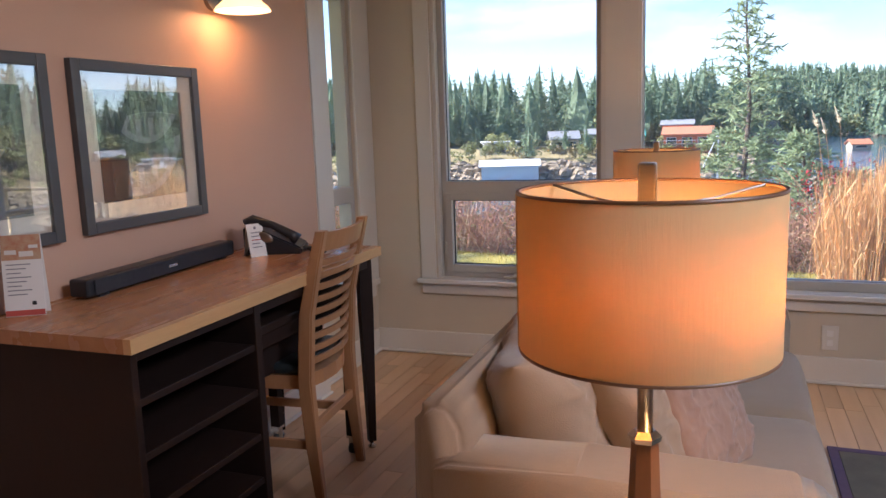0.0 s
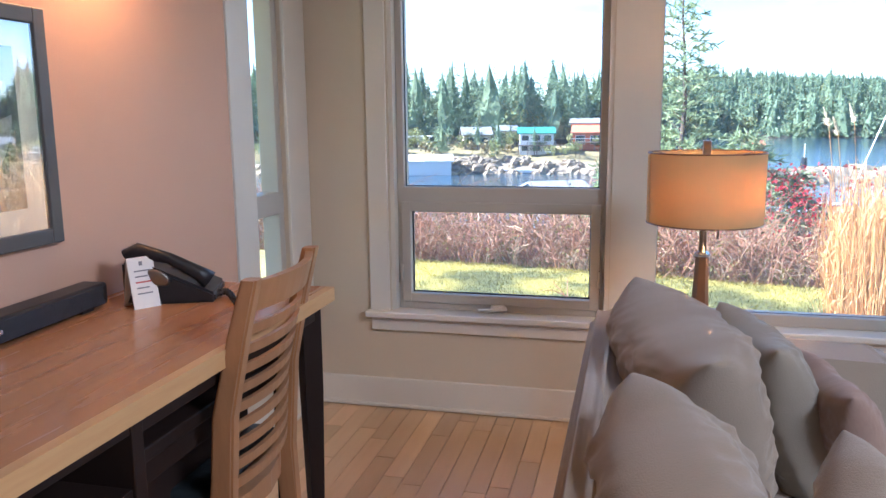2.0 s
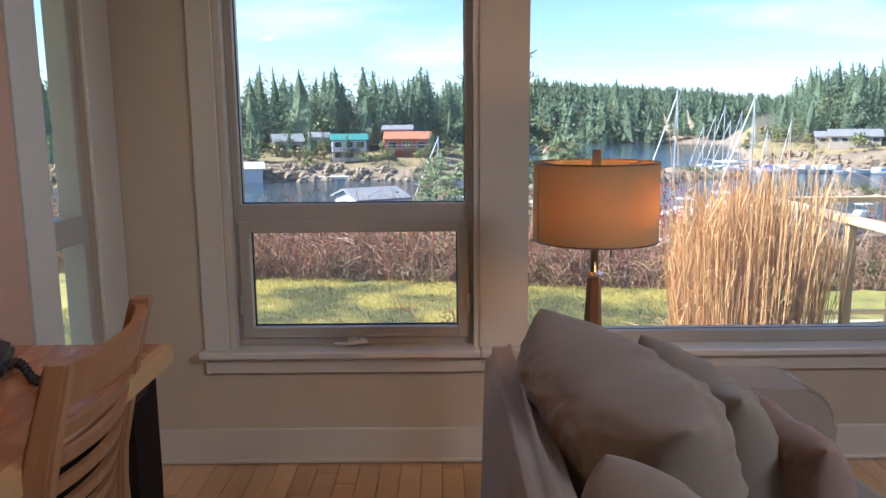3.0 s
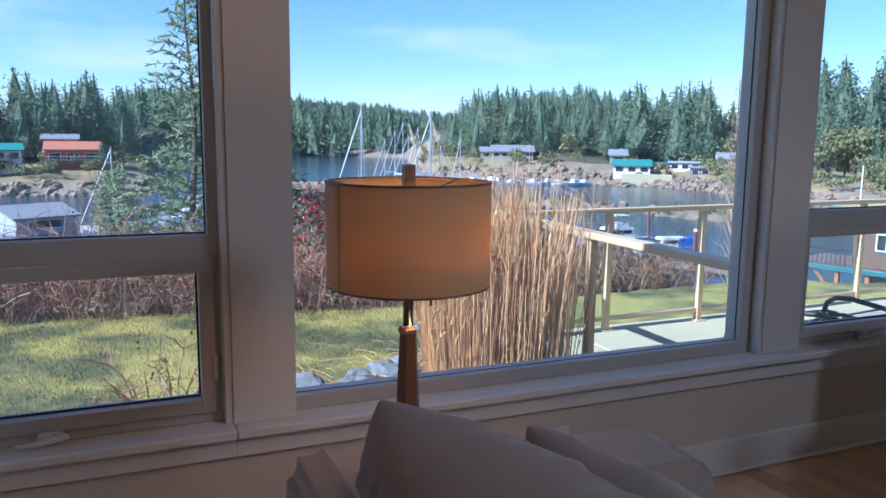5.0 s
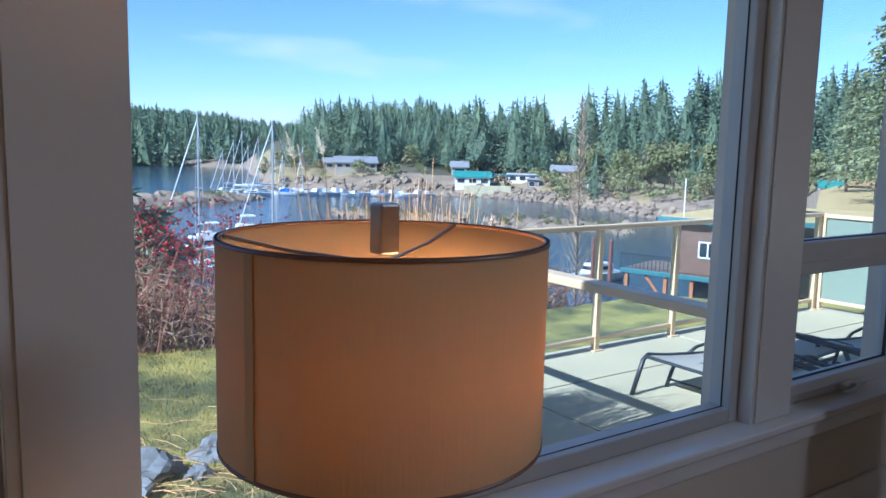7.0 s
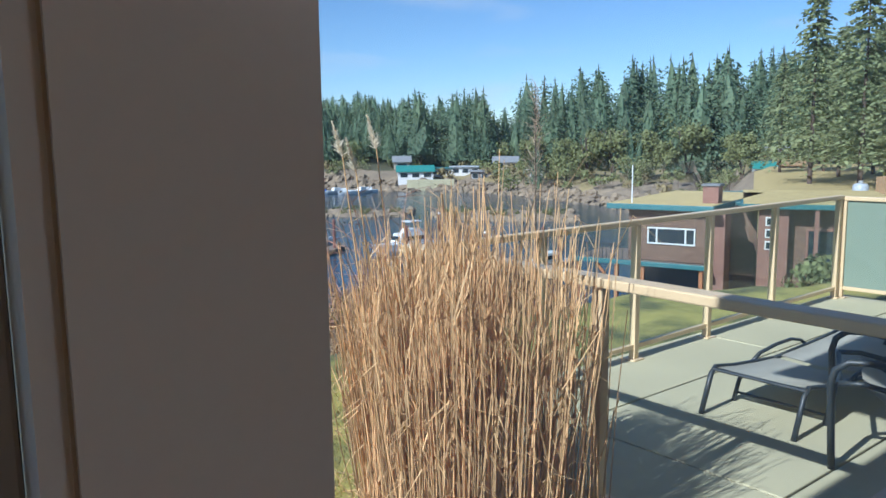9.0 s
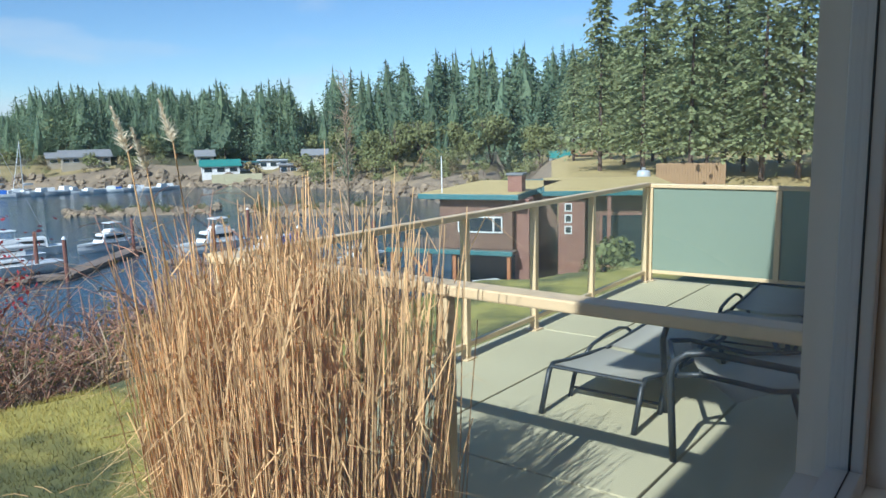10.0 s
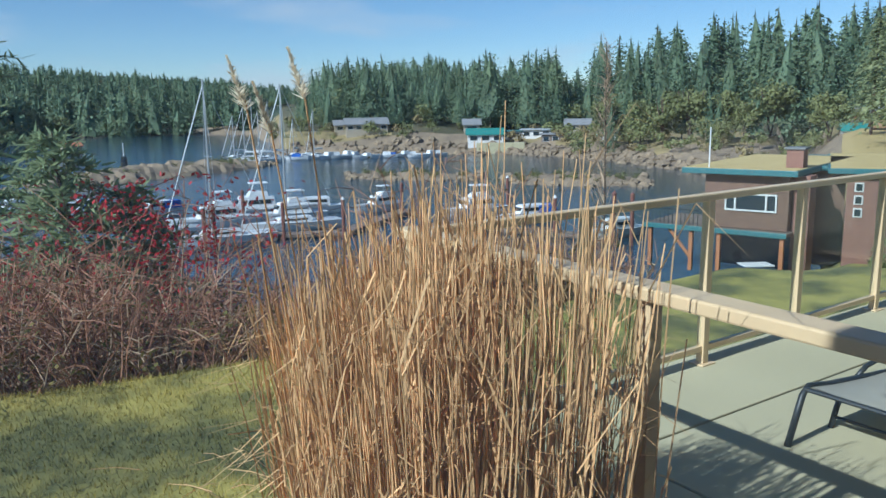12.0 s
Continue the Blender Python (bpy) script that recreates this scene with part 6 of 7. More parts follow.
motor_boat(polar(17.0, 76), 175, 8.2, "white cabin cruiser with a flybridge moored at the dock", None)
motor_boat(polar(19.6, 82), 168, 8.6, "white cabin cruiser with a flybridge moored at the dock", None)
motor_boat(polar(13.0, 88), 195, 6.2, "small white boat under a blue canvas cover", M_bluecanvas, False)
motor_boat(polar(22.3, 78), 172, 7.4, "white cabin cruiser with a flybridge moored at the dock", M_hull)
motor_boat(polar(24.0, 84), 165, 6.6, "white open runabout tied to the float", None, False)
motor_boat(polar(29.0, 84), 188, 6.4, "white cabin cruiser alone at the end of the float", None)
motor_boat(polar(8.0, 92), 170, 6.8, "white runabout with a blue canvas cover", M_bluecanvas, False)
motor_boat(polar(4.5, 96), 185, 7.2, "white cabin cruiser with a blue bimini", M_bluecanvas)
motor_boat(polar(36.0, 78), 178, 7.5, "white cabin cruiser behind the dry grass", None)
motor_boat(polar(40.0, 74), 170, 6.4, "white boat with a blue canvas cover", M_bluecanvas, False)
motor_boat(polar(46.5, 66), 182, 6.0, "low white runabout near the shore", None, False)
sail_boat(polar(17.4, 66), 180, 9.0, 13.6, "white sailing yacht with a bare mast at the dock")
sail_boat(polar(22.6, 72), 176, 9.0, 13.4, "white sailing yacht with a bare mast at the dock")
sail_boat(polar(-0.4, 90), 172, 7.6, 9.5, "small white sailing boat with a bare mast")
for i, (az, d, mh) in enumerate(((19.6, 172, 12), (20.2, 175, 14), (20.6, 170, 11), (21.3, 176, 13), (18.8, 180, 10), (24.4, 178, 11), (22.9, 182, 9))):
    sail_boat(polar(az, d), 150 + i * 13, 8, mh, "far moored sailing yacht with a bare mast")
# floats and piles
def float_dock(az0, d0, az1, d1, w, label="grey timber float on the water"):
    a, b = polar(az0, d0), polar(az1, d1)
    f = thing("float_dock", label, "dock", (a.x, a.y, SEA), math.degrees(math.atan2(b.y - a.y, b.x - a.x)), "marina floats")
    L = (b - a).length
    n = max(int(L / 4), 1)
    for k in range(n):
        part("deck_section", box(L * k / n + 0.02, -w / 2, 0.12, L * (k + 1) / n - 0.02, w / 2, 0.42, bevel=0.03), M_dock, f)
    part("flotation", box(0.1, -w / 2 + 0.1, -0.3, L - 0.1, w / 2 - 0.1, 0.119), M_dark, f)
float_dock(13.5, 70, 26.5, 68, 1.6)
float_dock(26.0, 68, 31.0, 82, 1.6)
float_dock(3.0, 90, 12.5, 82, 1.6)
float_dock(33.0, 72, 46.0, 64, 1.8)
float_dock(22.0, 179, 33.5, 180, 2.0)
for i, (az, d, h) in enumerate(((16.2, 63, 3.6), (16.9, 63.5, 3.4), (21.8, 66, 3.2), (26.2, 66.5, 3.4), (30.6, 80, 3.2), (12.8, 80, 3.3), (9.0, 84, 3.0), (19.0, 74, 3.6), (36, 70, 3.4), (42, 66, 3.3), (46.3, 63, 4.0), (47.6, 62, 4.0), (38.5, 86, 3.2), (24.5, 72, 3.4))):
    p = polar(az, d)
    t = thing("mooring_pile", "rust-brown steel mooring pile standing in the water", "pile", (p.x, p.y, SEA), group="mooring piles")
    part("shaft", tube([(0, 0, -1), (0, 0, h)], 0.16, 8), M_pile, t)
    part("cap", lathe([(0.19, h), (0.19, h + 0.06), (0.0001, h + 0.3)], 8), M_hull if i % 3 == 0 else M_pile, t)
# row of small boats by the far float
rs = random.Random(3)
for k in range(24):
    p = polar(22.5 + k * 0.47, 176 + rs.uniform(-3, 2))
    t = thing("dinghy", "small pale boat in the far row of moorings", "boat", (p.x, p.y, SEA), rs.uniform(150, 210), "far row of small boats")
    L = rs.uniform(3.6, 5.8)
    part("hull", hull_mesh(L, L * 0.36, L * 0.14, n=8), M_hull if rs.random() < 0.75 else M_hullgrey, t)
    if rs.random() < 0.6:
        part("cabin", cabin_mesh(-L * 0.2, L * 0.18, L * 0.26, L * 0.13, L * 0.28, 0.2), M_hull if rs.random() < 0.92 else M_bluecanvas, t)

# rocky islets
def islet(name, label, az0, d0, az1, d1, width, height, seed):
    a, b = polar(az0, d0, SEA), polar(az1, d1, SEA)
    r = random.Random(seed)
    bm = bmesh.new()
    n, m = 60, 10
    grid = []
    u = (b - a).normalized()
    s = Vector((-u.y, u.x, 0))
    for i in range(n + 1):
        t = i / n
        env = math.sin(math.pi * t) ** 0.5
        row = []
        for j in range(m + 1):
            q = -1 + 2 * j / m
            p = a.lerp(b, t) + s * q * width * (0.4 + 0.6 * env)
            e = (1 - q * q) * env
            z = -0.6 + (height + 0.6) * e + 0.5 * height * noise.noise(Vector((t * 14 + seed, q * 2.2, seed))) * env + 0.25 * height * noise.noise(Vector((t * 50, q * 6, seed)))
            row.append(bm.verts.new(p + Vector((0, 0, z))))
        grid.append(row)
    for i in range(n):
        for j in range(m):
            bm.faces.new((grid[i][j], grid[i + 1][j], grid[i + 1][j + 1], grid[i][j + 1]))
    t = thing(name, label, "islet")
    part("rock", bm, M_shore, t)
    sc_ = Soup()
    for k in range(int((b - a).length * 1.2)):
        f, q = r.uniform(0.1, 0.9), r.uniform(-0.5, 0.5)
        p = a.lerp(b, f) + s * q * width + Vector((0, 0, height * 0.55 * (1 - q * q)))
        twig_bush(sc_, p, r.uniform(0.5, 1.3), 1, 4, r, 0, 2, 4, 0.16)
    plant("scrub", sc_, [M_scrub, M_twigpale, M_olive], t, "brown scrub on the rock")
islet("breakwater_islet", "low scrub-topped rock islet beyond the boats", 3.5, 128, 21.5, 166, 7, 2.0, 3)
islet("tidal_rocks", "low brown tidal rocks in the inlet", 26.5, 128, 36.5, 120, 6, 0.7, 7)
islet("tidal_rocks", "low brown tidal rocks in the inlet", 38, 118, 49, 112, 9, 0.9, 9)

# ---- houses ----
def block_house(name, label, az, d, z, w, dep, h, turn, wall_m, roof_m, wins=3, storeys=1, flat=False, deck=False, overhang=0.5, rise=None):
    p = polar(az, d)
    if z > SEA + 0.5:
        z = min(z, ground_z(p.x, p.y) + 0.5)
    f = thing(name, label, "house", (p.x, p.y, z), turn - az, "houses round the inlet")
    body = part("wall", box(-w / 2, 0, -2.0, w / 2, dep, h), wall_m, f)
    if flat:
        part("roof", box(-w / 2 - overhang, -overhang, h + 0.005, w / 2 + overhang, dep + overhang, h + 0.3, bevel=0.04), roof_m, f)
    else:
        rise = rise or dep * 0.26
        rf = prism([(-overhang, h - 0.1), (dep / 2, h + rise), (dep + overhang, h - 0.1), (dep + overhang, h + 0.12), (dep / 2, h + rise + 0.25), (-overhang, h + 0.12)], -w / 2 - overhang, w / 2 + overhang, axis="x")
        part("roof", rf, roof_m, f)
        part("gable", prism([(0, h - 0.02), (dep, h - 0.02), (dep / 2, h + rise - 0.05)], -w / 2 + 0.01, w / 2 - 0.01, axis="x"), wall_m, f)
    for s in range(storeys):
        for k in range(wins):
            x = -w / 2 + w * (k + 0.5) / wins
            ww, wh = w / wins * 0.30, h / storeys * 0.24
            zc = h * (s + 0.58) / storeys
            wd = part("window", box(x - ww - 0.08, -0.05, zc - wh - 0.08, x + ww + 0.08, 0.03, zc + wh + 0.08), M_siding, f)
            part("pane", box(x - ww, -0.08, zc - wh, x + ww, -0.051, zc + wh), M_boatglass, wd)
    if deck:
        dk = part("deck", box(-w / 2 - 0.3, -2.0, h * 0.42, w / 2 + 0.3, -0.01, h * 0.42 + 0.2), M_dock, f)
        part("deck_rail", box(-w / 2 - 0.3, -2.0, h * 0.42 + 0.85, w / 2 + 0.3, -1.93, h * 0.42 + 0.95), M_siding, dk)
        for k in range(5):
            x = -w / 2 - 0.25 + (w + 0.5) * k / 4
            part("deck_post", box(x - 0.07, -2.0, -2.0, x + 0.07, -1.88, h * 0.42 + 0.95), M_dock, dk)
    return f
block_house("shore_house", "white shore house with a teal roof on the opposite bank", -7.2, 164, -7.0, 7.2, 6, 4.4, 2, M_siding, M_roofteal, 3, 2, rise=1.1, deck=True)
block_house("shore_house", "red-orange wooden house with a wide deck on the opposite bank", -2.9, 168, -6.2, 9.6, 7, 3.6, -4, M_redhouse, M_roofred, 3, 1, deck=True, rise=1.4)
block_house("shore_house", "red-orange upper house with a dark roof", -3.6, 176, -3.4, 6.4, 5, 4.8, -4, M_redhouse, M_roofgrey, 2, 1, rise=0.9)
block_house("shore_house", "white flat-roofed house above the rocks", -16.4, 172, -6.4, 7.5, 6, 3.0, 4, M_siding, M_siding, 3, 1, True, True)
block_house("shore_house", "grey-brown house among the firs", -11.6, 170, -6.2, 6, 6, 3.2, 6, M_tan, M_roofgrey, 2, 1)
block_house("shore_house", "small pale house among the firs", -9.4, 174, -5.2, 4, 4, 3.0, -3, M_tan, M_roofgrey, 2, 1)
block_house("boathouse", "white floating boathouse on the far side of the inlet", -15.8, 146, -9.9, 11, 8, 2.6, 0, M_siding, M_siding, 0, 1, rise=0.9)
block_house("boathouse", "boathouse with a grey metal roof on the water", -5.0, 92, -9.9, 6.4, 8, 1.7, 24, M_hullgrey, M_roofgrey, 1, 1, rise=1.0)
block_house("boathouse", "red-roofed boathouse beyond the islet", 8.2, 250, -9.9, 5, 5, 1.4, 20, M_tan, M_roofred, 1, 1, rise=1.3)
block_house("shore_house", "timber house with a low gabled grey roof on the point", 28.2, 198, -4.7, 10.5, 8, 1.7, 4, M_tan, M_roofgrey, 5, 1, rise=1.4)
block_house("shore_house", "low timber wing of the house on the point", 26.6, 201, -4.8, 5, 6, 1.6, 4, M_tan, M_roofgrey, 2, 1, rise=1.1)
block_house("dock_building", "long green-roofed dock building on a concrete wall", 36.9, 186, -7.2, 8.5, 7, 2.0, 2, M_siding, M_roofteal, 3, 1, rise=1.2)
block_house("dock_building", "white service shed beside the boat ramp", 38.6, 190, -7.1, 6.0, 5, 1.9, 2, M_siding, M_teal, 2, 1, True)
block_house("dock_building", "small tan cabin above the dock", 35.9, 198, -5.6, 4.0, 5, 2.0, 2, M_tan, M_roofgrey, 1, 1)
block_house("dock_building", "brown open boat shed on posts", 42.0, 182, -8.0, 6.5, 6, 2.2, -3, M_dock, M_roofgrey, 3, 1, True)
block_house("dock_building", "pale long shed under cover by the shore", 40.6, 190, -6.9, 7, 5, 2.0, 0, M_siding, M_hullgrey, 3, 1, True)
block_house("shore_house", "dark cabin among the firs", 43.6, 198, -6.0, 6, 5, 2.0, 0, M_tan, M_roofgrey, 2, 1)
block_house("field_house", "white cabin with a green roof at the field edge", 62.2, 150, -5.6, 6.0, 5, 1.5, 8, M_siding, M_roofteal, 2, 1, rise=1.0)
block_house("field_house", "small brown shed at the field edge", 63.4, 146, -5.4, 3.4, 3, 2.0, 8, M_dock, M_fencewood, 1, 1)
block_house("field_house", "red cabin between the firs", 62.4, 196, -3.6, 5, 4, 1.8, 4, M_redhouse, M_roofgrey, 2, 1)
sw = thing("sea_wall", "pale concrete sea wall below the dock building", "wall", polar(38.0, 181, SEA), -37)
for k in range(4):
    part("wall_section", box(-5.6 + k * 2.8, 0, -1, -2.84 + k * 2.8, 1.2, 2.6, bevel=0.05), M_conc, sw)
sl2 = thing("floating_platform", "long white float against the opposite rocks", "dock", polar(-9.0, 151, SEA), 9)
part("deck", box(-4.5, -1, 0.1, 4.5, 1, 0.7, bevel=0.05), M_siding, sl2)
part("flotation", box(-4.3, -0.9, -0.4, 4.3, 0.9, 0.099), M_dark, sl2)
bc = thing("channel_marker", "small white channel beacon on the islet end", "beacon", polar(11.3, 160, SEA + 0.6))
part("base", lathe([(0.0001, -1), (0.9, -1), (0.5, 2.2), (0.0001, 2.2)], 8), M_dark, bc)
part("mast", tube([(0, 0, 2.2), (0, 0, 4.8)], 0.09, 6), M_hull, bc)
van = thing("parked_van", "white van parked by the shore road", "van", polar(45.6, 172, ground_z(*polar(45.6, 172).xy)), -44)
part("body", cabin_mesh(-2.2, 2.2, 1.9, 0.35, 2.1, 0.4), M_hull, van)
part("windows", cabin_mesh(-1.9, 1.75, 1.92, 1.3, 1.85, 0.35), M_boatglass, van)
for sx in (-1.4, 1.4):
    part("wheel", tube([(sx, -0.96, 0.35), (sx, 0.96, 0.35)], 0.35, 14), M_dark, van)

# ---- the shingled cottage below the patio ----
cl, cc = polar(51.1, 51.7), polar(58.4, 49.5)
u = (cc - cl).normalized()
cot = thing("shingled_cottage", "cedar-shingled cottage on posts with a flat teal-edged roof", "house", (cl.x, cl.y, -9.0), math.degrees(math.atan2(u.y, u.x)))
CW = (cc - cl).length
part("wall", box(1.2, 0.6, 2.35, CW - 0.5, 13.4, 5.7), M_shingle, cot, "weathered cedar shingle wall")
part("roof", box(0, 0, 6.0, CW, 14.0, 6.1), M_mossroof, cot, "mossy gravel roof")
for a in (box(-0.02, -0.12, 5.72, CW + 0.1, -0.005, 6.08, bevel=0.03), box(CW + 0.005, -0.1, 5.72, CW + 0.12, 14.0, 6.08, bevel=0.03), box(-0.12, -0.1, 5.72, -0.005, 14.0, 6.08, bevel=0.03)):
    part("fascia", a, M_teal, cot, "teal painted fascia board")
part("soffit", box(0.02, 0.02, 5.71, CW - 0.02, 13.98, 5.99), M_tan, cot)
wx0, wx1, wz0, wz1 = CW * 0.37, CW * 0.83, 3.45, 4.55
wn_ = part("window", frame_rect(wx0, wz0, wx1, wz1, 0.09, 0.5, 0.62), M_siding, cot, "white triple window")
for k, (a, b) in enumerate(((0.0, 0.2), (0.2, 0.8), (0.8, 1.0))):
    xa, xb = wx0 + (wx1 - wx0) * a, wx0 + (wx1 - wx0) * b
    part("pane", box(xa + 0.1, 0.54, wz0 + 0.1, xb - 0.06, 0.58, wz1 - 0.1), M_boatglass, wn_)
    if k:
        part("mullion", box(xa - 0.05, 0.49, wz0 + 0.05, xa + 0.05, 0.61, wz1 - 0.05), M_siding, wn_)
part("deck_slab", box(-2.6, -0.05, 2.1, CW - 0.3, 5.4, 2.3), M_dock, cot)
part("floor_band", box(-2.6, -0.2, 2.02, CW - 0.3, -0.055, 2.34, bevel=0.03), M_teal, cot, "teal painted deck edge")
for x in (-2.2, 0.6, 2.4, CW - 0.6):
    part("post", box(x - 0.12, 0.0, -0.6, x + 0.12, 0.24, 2.02), M_orange, cot, "orange-stained timber post")
part("brace", tube([(0.6, 0.12, 0.2), (-0.9, 0.12, 2.0)], 0.11, 6), M_orange, cot, "orange-stained timber brace")
# near-black sheet standing in for the shade beneath the cottage
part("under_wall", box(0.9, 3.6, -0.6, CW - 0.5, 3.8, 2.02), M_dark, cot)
rail_ = part("deck_rail", box(-2.6, -0.18, 3.3, 1.2, -0.1, 3.4), M_steel, cot)
for k in range(14):
    part("baluster", box(-2.58 + k * 0.28, -0.16, 2.35, -2.54 + k * 0.28, -0.12, 3.3), M_steel, rail_)
chm = part("chimney", box(CW - 1.2, 2.0, 6.1, CW - 0.2, 3.0, 7.2, bevel=0.03), M_brick, cot, "brick chimney stack")
part("cap", box(CW - 1.3, 1.9, 7.205, CW - 0.1, 3.1, 7.35, bevel=0.03), M_stone, chm)
part("flagstaff", tube([(1.5, 0.3, 6.1), (1.5, 0.3, 8.6)], 0.04, 6), M_hull, cot)
part("stone_chimney", box(CW - 0.48, 1.2, -0.5, CW + 0.5, 2.6, 5.7, bevel=0.05), M_brick, cot, "dark stacked brick chimney breast")
ew = polar(61.8, 53)
east = thing("brick_wing", "brick-fronted wing of the cottage with small square windows", "house", (ew.x, ew.y, -9.0), -64 + 4)
part("roof", box(-1.4, -0.6, 5.72, 8.4, 14.0, 6.05, bevel=0.03), M_teal, east, "teal-edged flat roof")
part("roof_moss", box(-1.25, -0.42, 6.054, 8.25, 13.85, 6.10), M_mossroof, east, "golden moss over the gravel roof")
part("brick_pier", box(-0.3, -0.05, -0.4, 1.5, 0.8, 5.715), M_brick, east)
for k in range(3):
    f_ = part("window", box(0.12, -0.12, 3.05 + k * 0.78, 0.62, -0.055, 3.62 + k * 0.78), M_siding, east)
    part("pane", box(0.2, -0.15, 3.13 + k * 0.78, 0.54, -0.121, 3.54 + k * 0.78), M_boatglass, f_)
part("wall", box(1.5, 0.8, -0.4, 8.0, 5.0, 5.715), M_shingle, east)
# wall and roof added as dark filling for the gap beside the wing
part("link_wall", box(-4.2, 1.7, -0.4, -0.31, 5.0, 5.70), M_shingle, east, "shingle wall added to fill the gap between house and wing")
part("link_roof", box(-4.4, 1.3, 5.73, -1.41, 13.0, 6.03, bevel=0.03), M_teal, east)
gz = part("glazed_door", frame_rect(2.6, 0.2, 5.6, 4.4, 0.14, 0.6, 0.78), M_brick, east, "red framed glazed doors")
part("pane", box(2.74, 0.66, 0.34, 5.46, 0.7, 4.26), M_boatglass, gz)
for x in (3.1, 5.9, 7.6):
    part("porch_post", box(x - 0.12, -0.5, -0.4, x + 0.12, -0.26, 5.715), M_brick, east)
cart_p = polar(56.2, 47.5)
cart = thing("golf_cart", "blue golf cart with a cream roof parked under the cottage", "golf cart", (cart_p.x, cart_p.y, ground_z(cart_p.x, cart_p.y)), -30)
part("body", cabin_mesh(-1.1, 1.1, 1.1, 0.25, 0.75, 0.15), M_bluecanvas, cart)
part("roof", box(-0.9, -0.58, 1.72, 0.85, 0.58, 1.8, bevel=0.03), M_siding, cart, "cream roof panel")
part("seat", box(-0.5, -0.5, 0.751, 0.0, 0.5, 1.1, bevel=0.05), M_dark, cart)
for sx in (-0.8, 0.75):
    for s in (-1, 1):
        part("roof_post", tube([(sx, s * 0.5, 0.7), (sx, s * 0.52, 1.73)], 0.02, 6), M_steel, cart)
        part("wheel", tube([(sx, s * 0.42, 0.22), (sx, s * 0.6, 0.22)], 0.22, 14), M_dark, cart)
fp = polar(70.8, 88)
fence = thing("board_fence", "plain timber board fence on the dry field", "fence", (fp.x, fp.y, ground_z(fp.x, fp.y)), -70)
for k in range(26):
    part("board", box(-3.6 + k * 0.28, -0.03, 0.0, -3.34 + k * 0.28, 0.03, 2.3 + 0.03 * (k % 3), bevel=0.008), M_fencewood, fence)
tp = polar(67.6, 86)
tank = thing("gas_tank", "silver gas tank on the dry field", "tank", (tp.x, tp.y, ground_z(tp.x, tp.y)), 20)
part("shell", lathe([(0.0001, 0.2), (0.6, 0.2), (0.75, 0.4), (0.75, 1.6), (0.6, 1.85), (0.0001, 1.95)], 24), M_hullgrey, tank, smooth=True)
part("dome", lathe([(0.0001, 1.95), (0.25, 1.95), (0.25, 2.15), (0.0001, 2.2)], 16), M_spar, tank)
part("stand", box(-0.6, -0.6, 0, 0.6, 0.6, 0.2), M_conc, tank)
hb = polar(66.0, 44)
hs_ = thing("laurel_bush", "round green laurel bush beside the cottage wing", "shrub", (0, 0, 0))
s_ = Soup()
broadleaf(s_, Vector((hb.x, hb.y, -9.0)), 4.2, 2.0, rg, 0, 1, 1500, 0.04)
plant("foliage", s_, [M_olive, M_bark], hs_)
# bare tree beyond the patio
bt = polar(45.5, 26)
btree = thing("bare_tree", "bare winter tree on the bank beyond the patio", "tree", (0, 0, 0))
s_ = Soup()
zb = ground_z(bt.x, bt.y)
s_.stalk([Vector((bt.x, bt.y, zb - 0.3)), Vector((bt.x + 0.1, bt.y, zb + 2.6)), Vector((bt.x, bt.y, 3.1))], 0.07, 0.012, 0, 6)
plant("trunk", s_, [M_bark], btree)
s_ = Soup()
for k in range(70):
    t = 0.3 + 0.68 * k / 69
    p = Vector((bt.x + 0.05, bt.y, zb + (3.1 - zb) * t))
    a = rg.random() * 6.283
    L = (1.9 * (1.1 - t)) * rg.uniform(0.5, 1)
    e = p + Vector((math.cos(a) * L * 0.55, math.sin(a) * L * 0.55, L * 0.85))
    s_.stalk([p, p.lerp(e, 0.5) + Vector((0, 0, -0.05)), e], 0.018, 0.005)
    for _ in range(4):
        q = p.lerp(e, rg.uniform(0.3, 1))
        s_.stalk([q, q + Vector((rg.gauss(0, 0.25), rg.gauss(0, 0.25), rg.uniform(0.1, 0.5)))], 0.008, 0.003)
plant("branches", s_, [M_twigpale], btree)

# boulders and scrub along the far waterlines
r7 = random.Random(17)
shore_s = Soup()
def boulder(s, p, r, rnd):
    ring = []
    for j, (zz, rr) in enumerate(((-0.3, 1.0), (0.35, 0.9), (0.7, 0.45))):
        ring.append([p + Vector((math.cos(k * 1.0472 + j * 0.4) * r * rr * rnd.uniform(0.75, 1.25), math.sin(k * 1.0472 + j * 0.4) * r * rr * rnd.uniform(0.75, 1.25), r * zz * rnd.uniform(0.8, 1.2))) for k in range(6)])
    for a, b in zip(ring, ring[1:]):
        for k in range(6):
            s.face([a[k], a[(k + 1) % 6], b[(k + 1) % 6], b[k]], 0)
    s.face(ring[-1], 0)
for _ in range(900):
    az = r7.uniform(-30, 56)
    if 3 < az < 21.5:
        continue
    p = polar(az, lerp(FAR_EDGE, az) + r7.uniform(-4, 7))
    p.z = max(ground_z(p.x, p.y), SEA - 0.3)
    boulder(shore_s, p, r7.uniform(0.4, 1.5), r7)
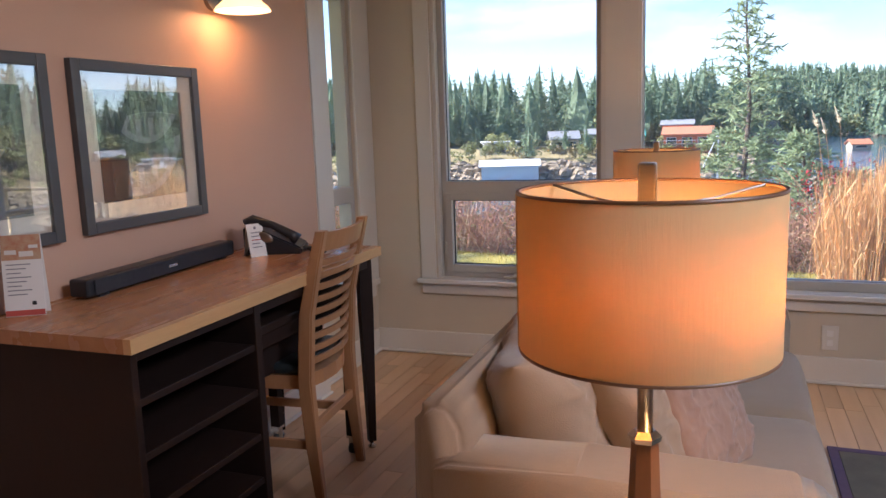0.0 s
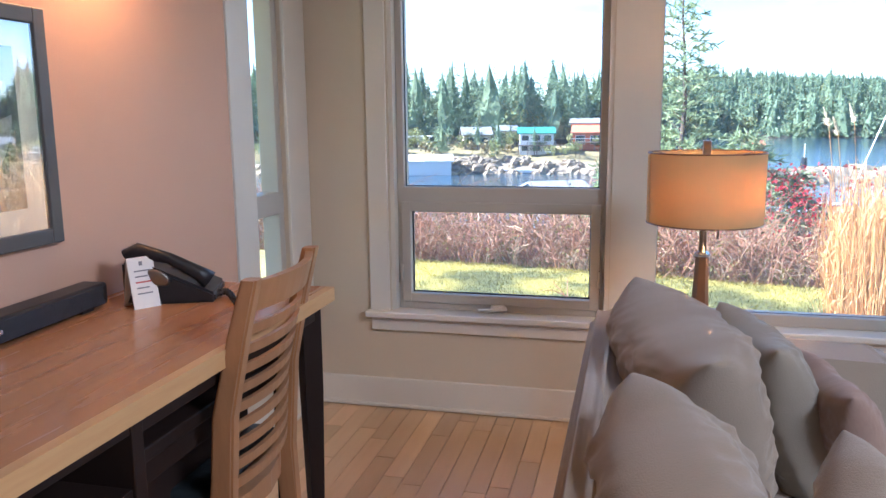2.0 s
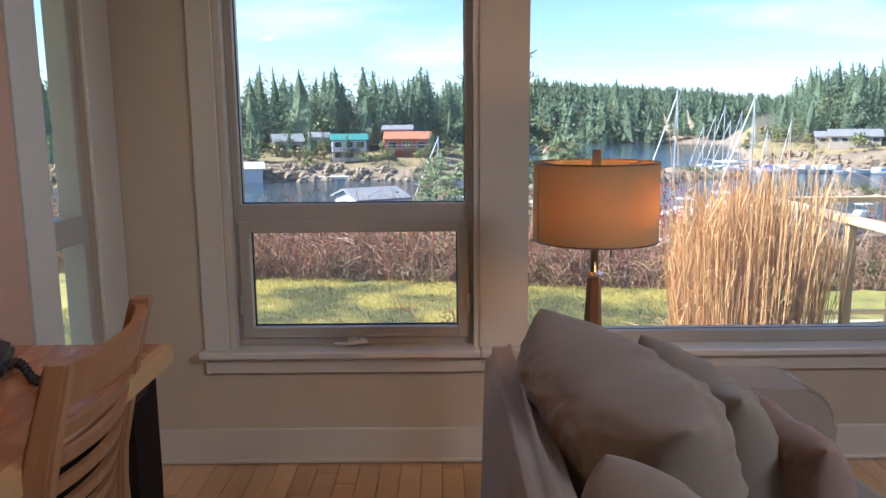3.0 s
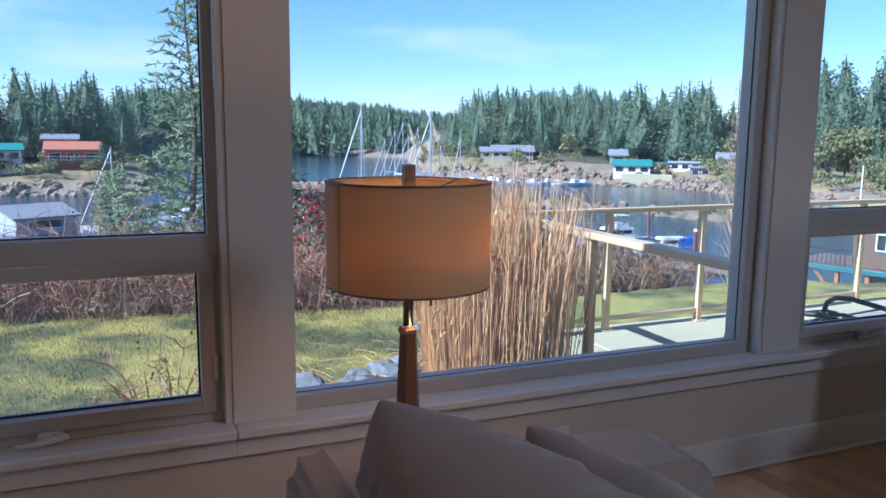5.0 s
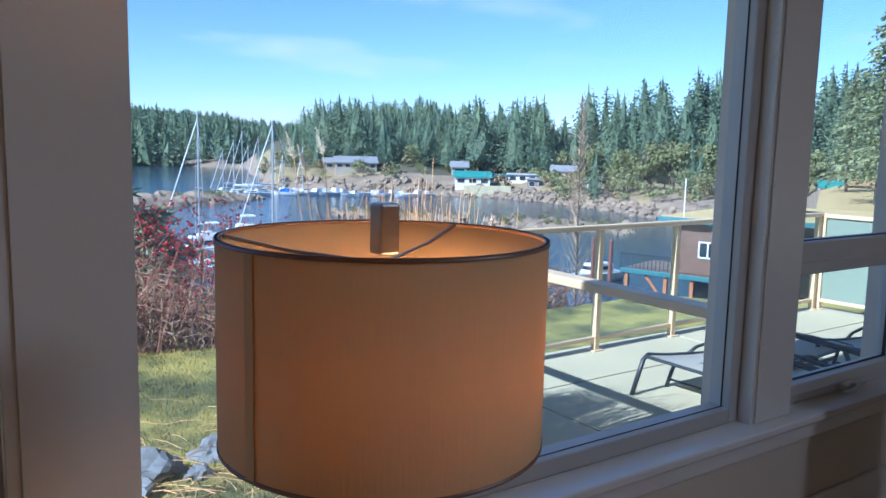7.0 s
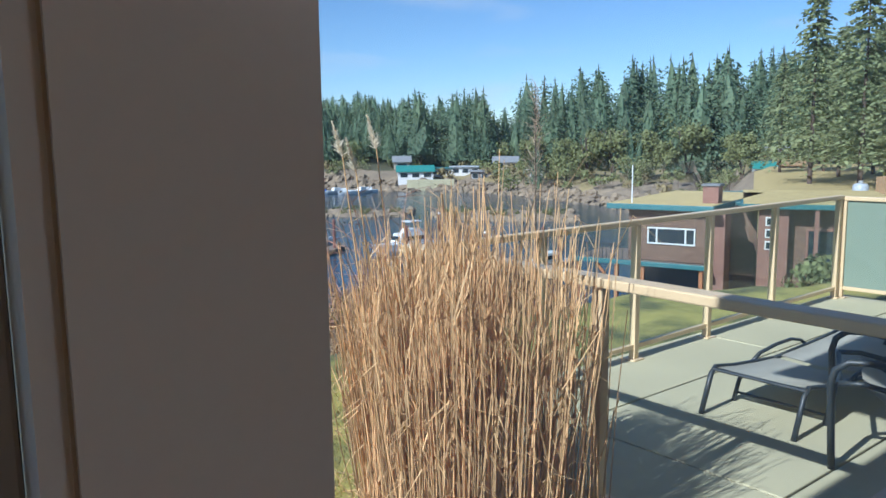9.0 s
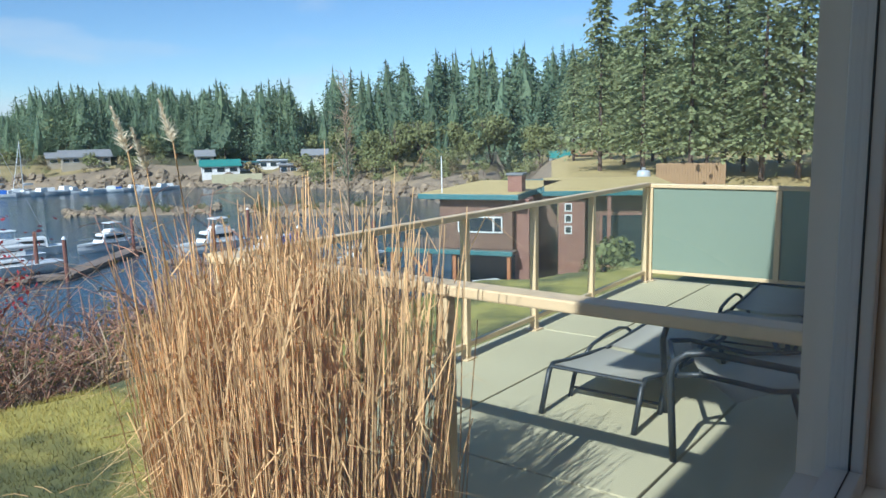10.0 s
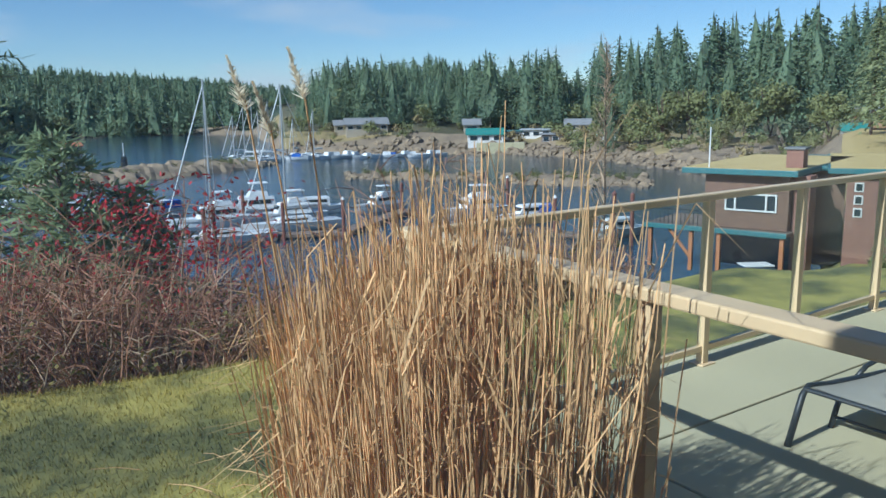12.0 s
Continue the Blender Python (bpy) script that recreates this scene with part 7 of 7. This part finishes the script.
for az, n in (((26.5, 36.5), 120), ((38, 49), 130), ((3.5, 21.5), 160)):
    for _ in range(n):
        f = r7.random()
        a = az[0] + (az[1] - az[0]) * f
        d = {26.5: 128 - 8 * f, 38: 118 - 6 * f, 3.5: 128 + 38 * f}[az[0]] + r7.gauss(0, 3.5)
        boulder(shore_s, polar(a, d, SEA), r7.uniform(0.3, 1.0), r7)
tagged(new("shore_boulders", shore_s.mesh("shore_boulders", [M_shore])), "brown boulders along the waterlines", "rocks", kind="stuff")
scrub_s = Soup()
for _ in range(300):
    az = r7.uniform(-30, 56)
    if 3 < az < 21.5:
        continue
    p = polar(az, lerp(FAR_EDGE, az) + r7.uniform(6, 36))
    p.z = ground_z(p.x, p.y)
    broadleaf(scrub_s, p, r7.uniform(1.2, 3.4), r7.uniform(0.9, 1.8), r7, r7.choice((0, 0, 2)), 1, 90, 0.11)
tagged(new("shore_scrub", scrub_s.mesh("shore_scrub", [M_olive, M_bark, M_bankgrass])), "low scrub and bushes on the far banks", "scrub", kind="stuff")

# ---- floor strips: near ones as pieces, the rest joined ----
rng = random.Random(11)
PW = 0.075
lengths = (0.42, 0.58, 0.74, 0.95)
plank_mesh = {}
for ln in lengths:
    b = box(-PW / 2 + 0.0011, -ln / 2 + 0.0011, -0.012, PW / 2 - 0.0011, ln / 2 - 0.0011, 0.0)
    bmesh.ops.bevel(b, geom=[e for e in b.edges if min(v.co.z for v in e.verts) > -0.001], offset=0.0014, segments=1, affect="EDGES")
    plank_mesh[ln] = mesh_of("plank", b, M_plank)
rest = bmesh.new()
near = 0
x = WX + PW / 2
while x < 6.0:
    y = -2.5 - rng.random() * 0.6
    while y < WY:
        ln = rng.choice(lengths)
        a, b = max(y, -2.5), min(y + ln, WY)
        if b - a > 0.02:
            if near < 300 and -0.465 < x < 1.2 and a > 2.6 and b - a == ln:
                p = new("plank", plank_mesh[ln])
                p.parent, p.location = floor, (x, y + ln / 2, rng.uniform(-0.0006, 0))
                near += 1
            else:
                box(x - PW / 2 + 0.0011, max(a, 0.5) + 0.0011, -0.012, x + PW / 2 - 0.0011, b - 0.0011, rng.uniform(-0.0008, -0.0002), rest) if x < 3.4 and b > 0.52 else None
        y += ln
    x += PW
for a in (0,):
    box(3.4, -2.49, -0.0118, 5.99, WY - 0.001, -0.0012, rest)
    box(WX, -2.49, -0.0118, 3.4, 0.5, -0.0012, rest)
M_plankrest = surf("maple_strip_rest", (0.70, 0.49, 0.30), (0.60, 0.40, 0.23), 0.34, 2.2, 0.05, fine=34, stretch=(9, 0.7, 1), per=0.17, island=True)
fr = new("strip_rest", mesh_of("strip_rest", rest, M_plankrest))
fr.parent = floor
tagged(fr, kind="stuff")
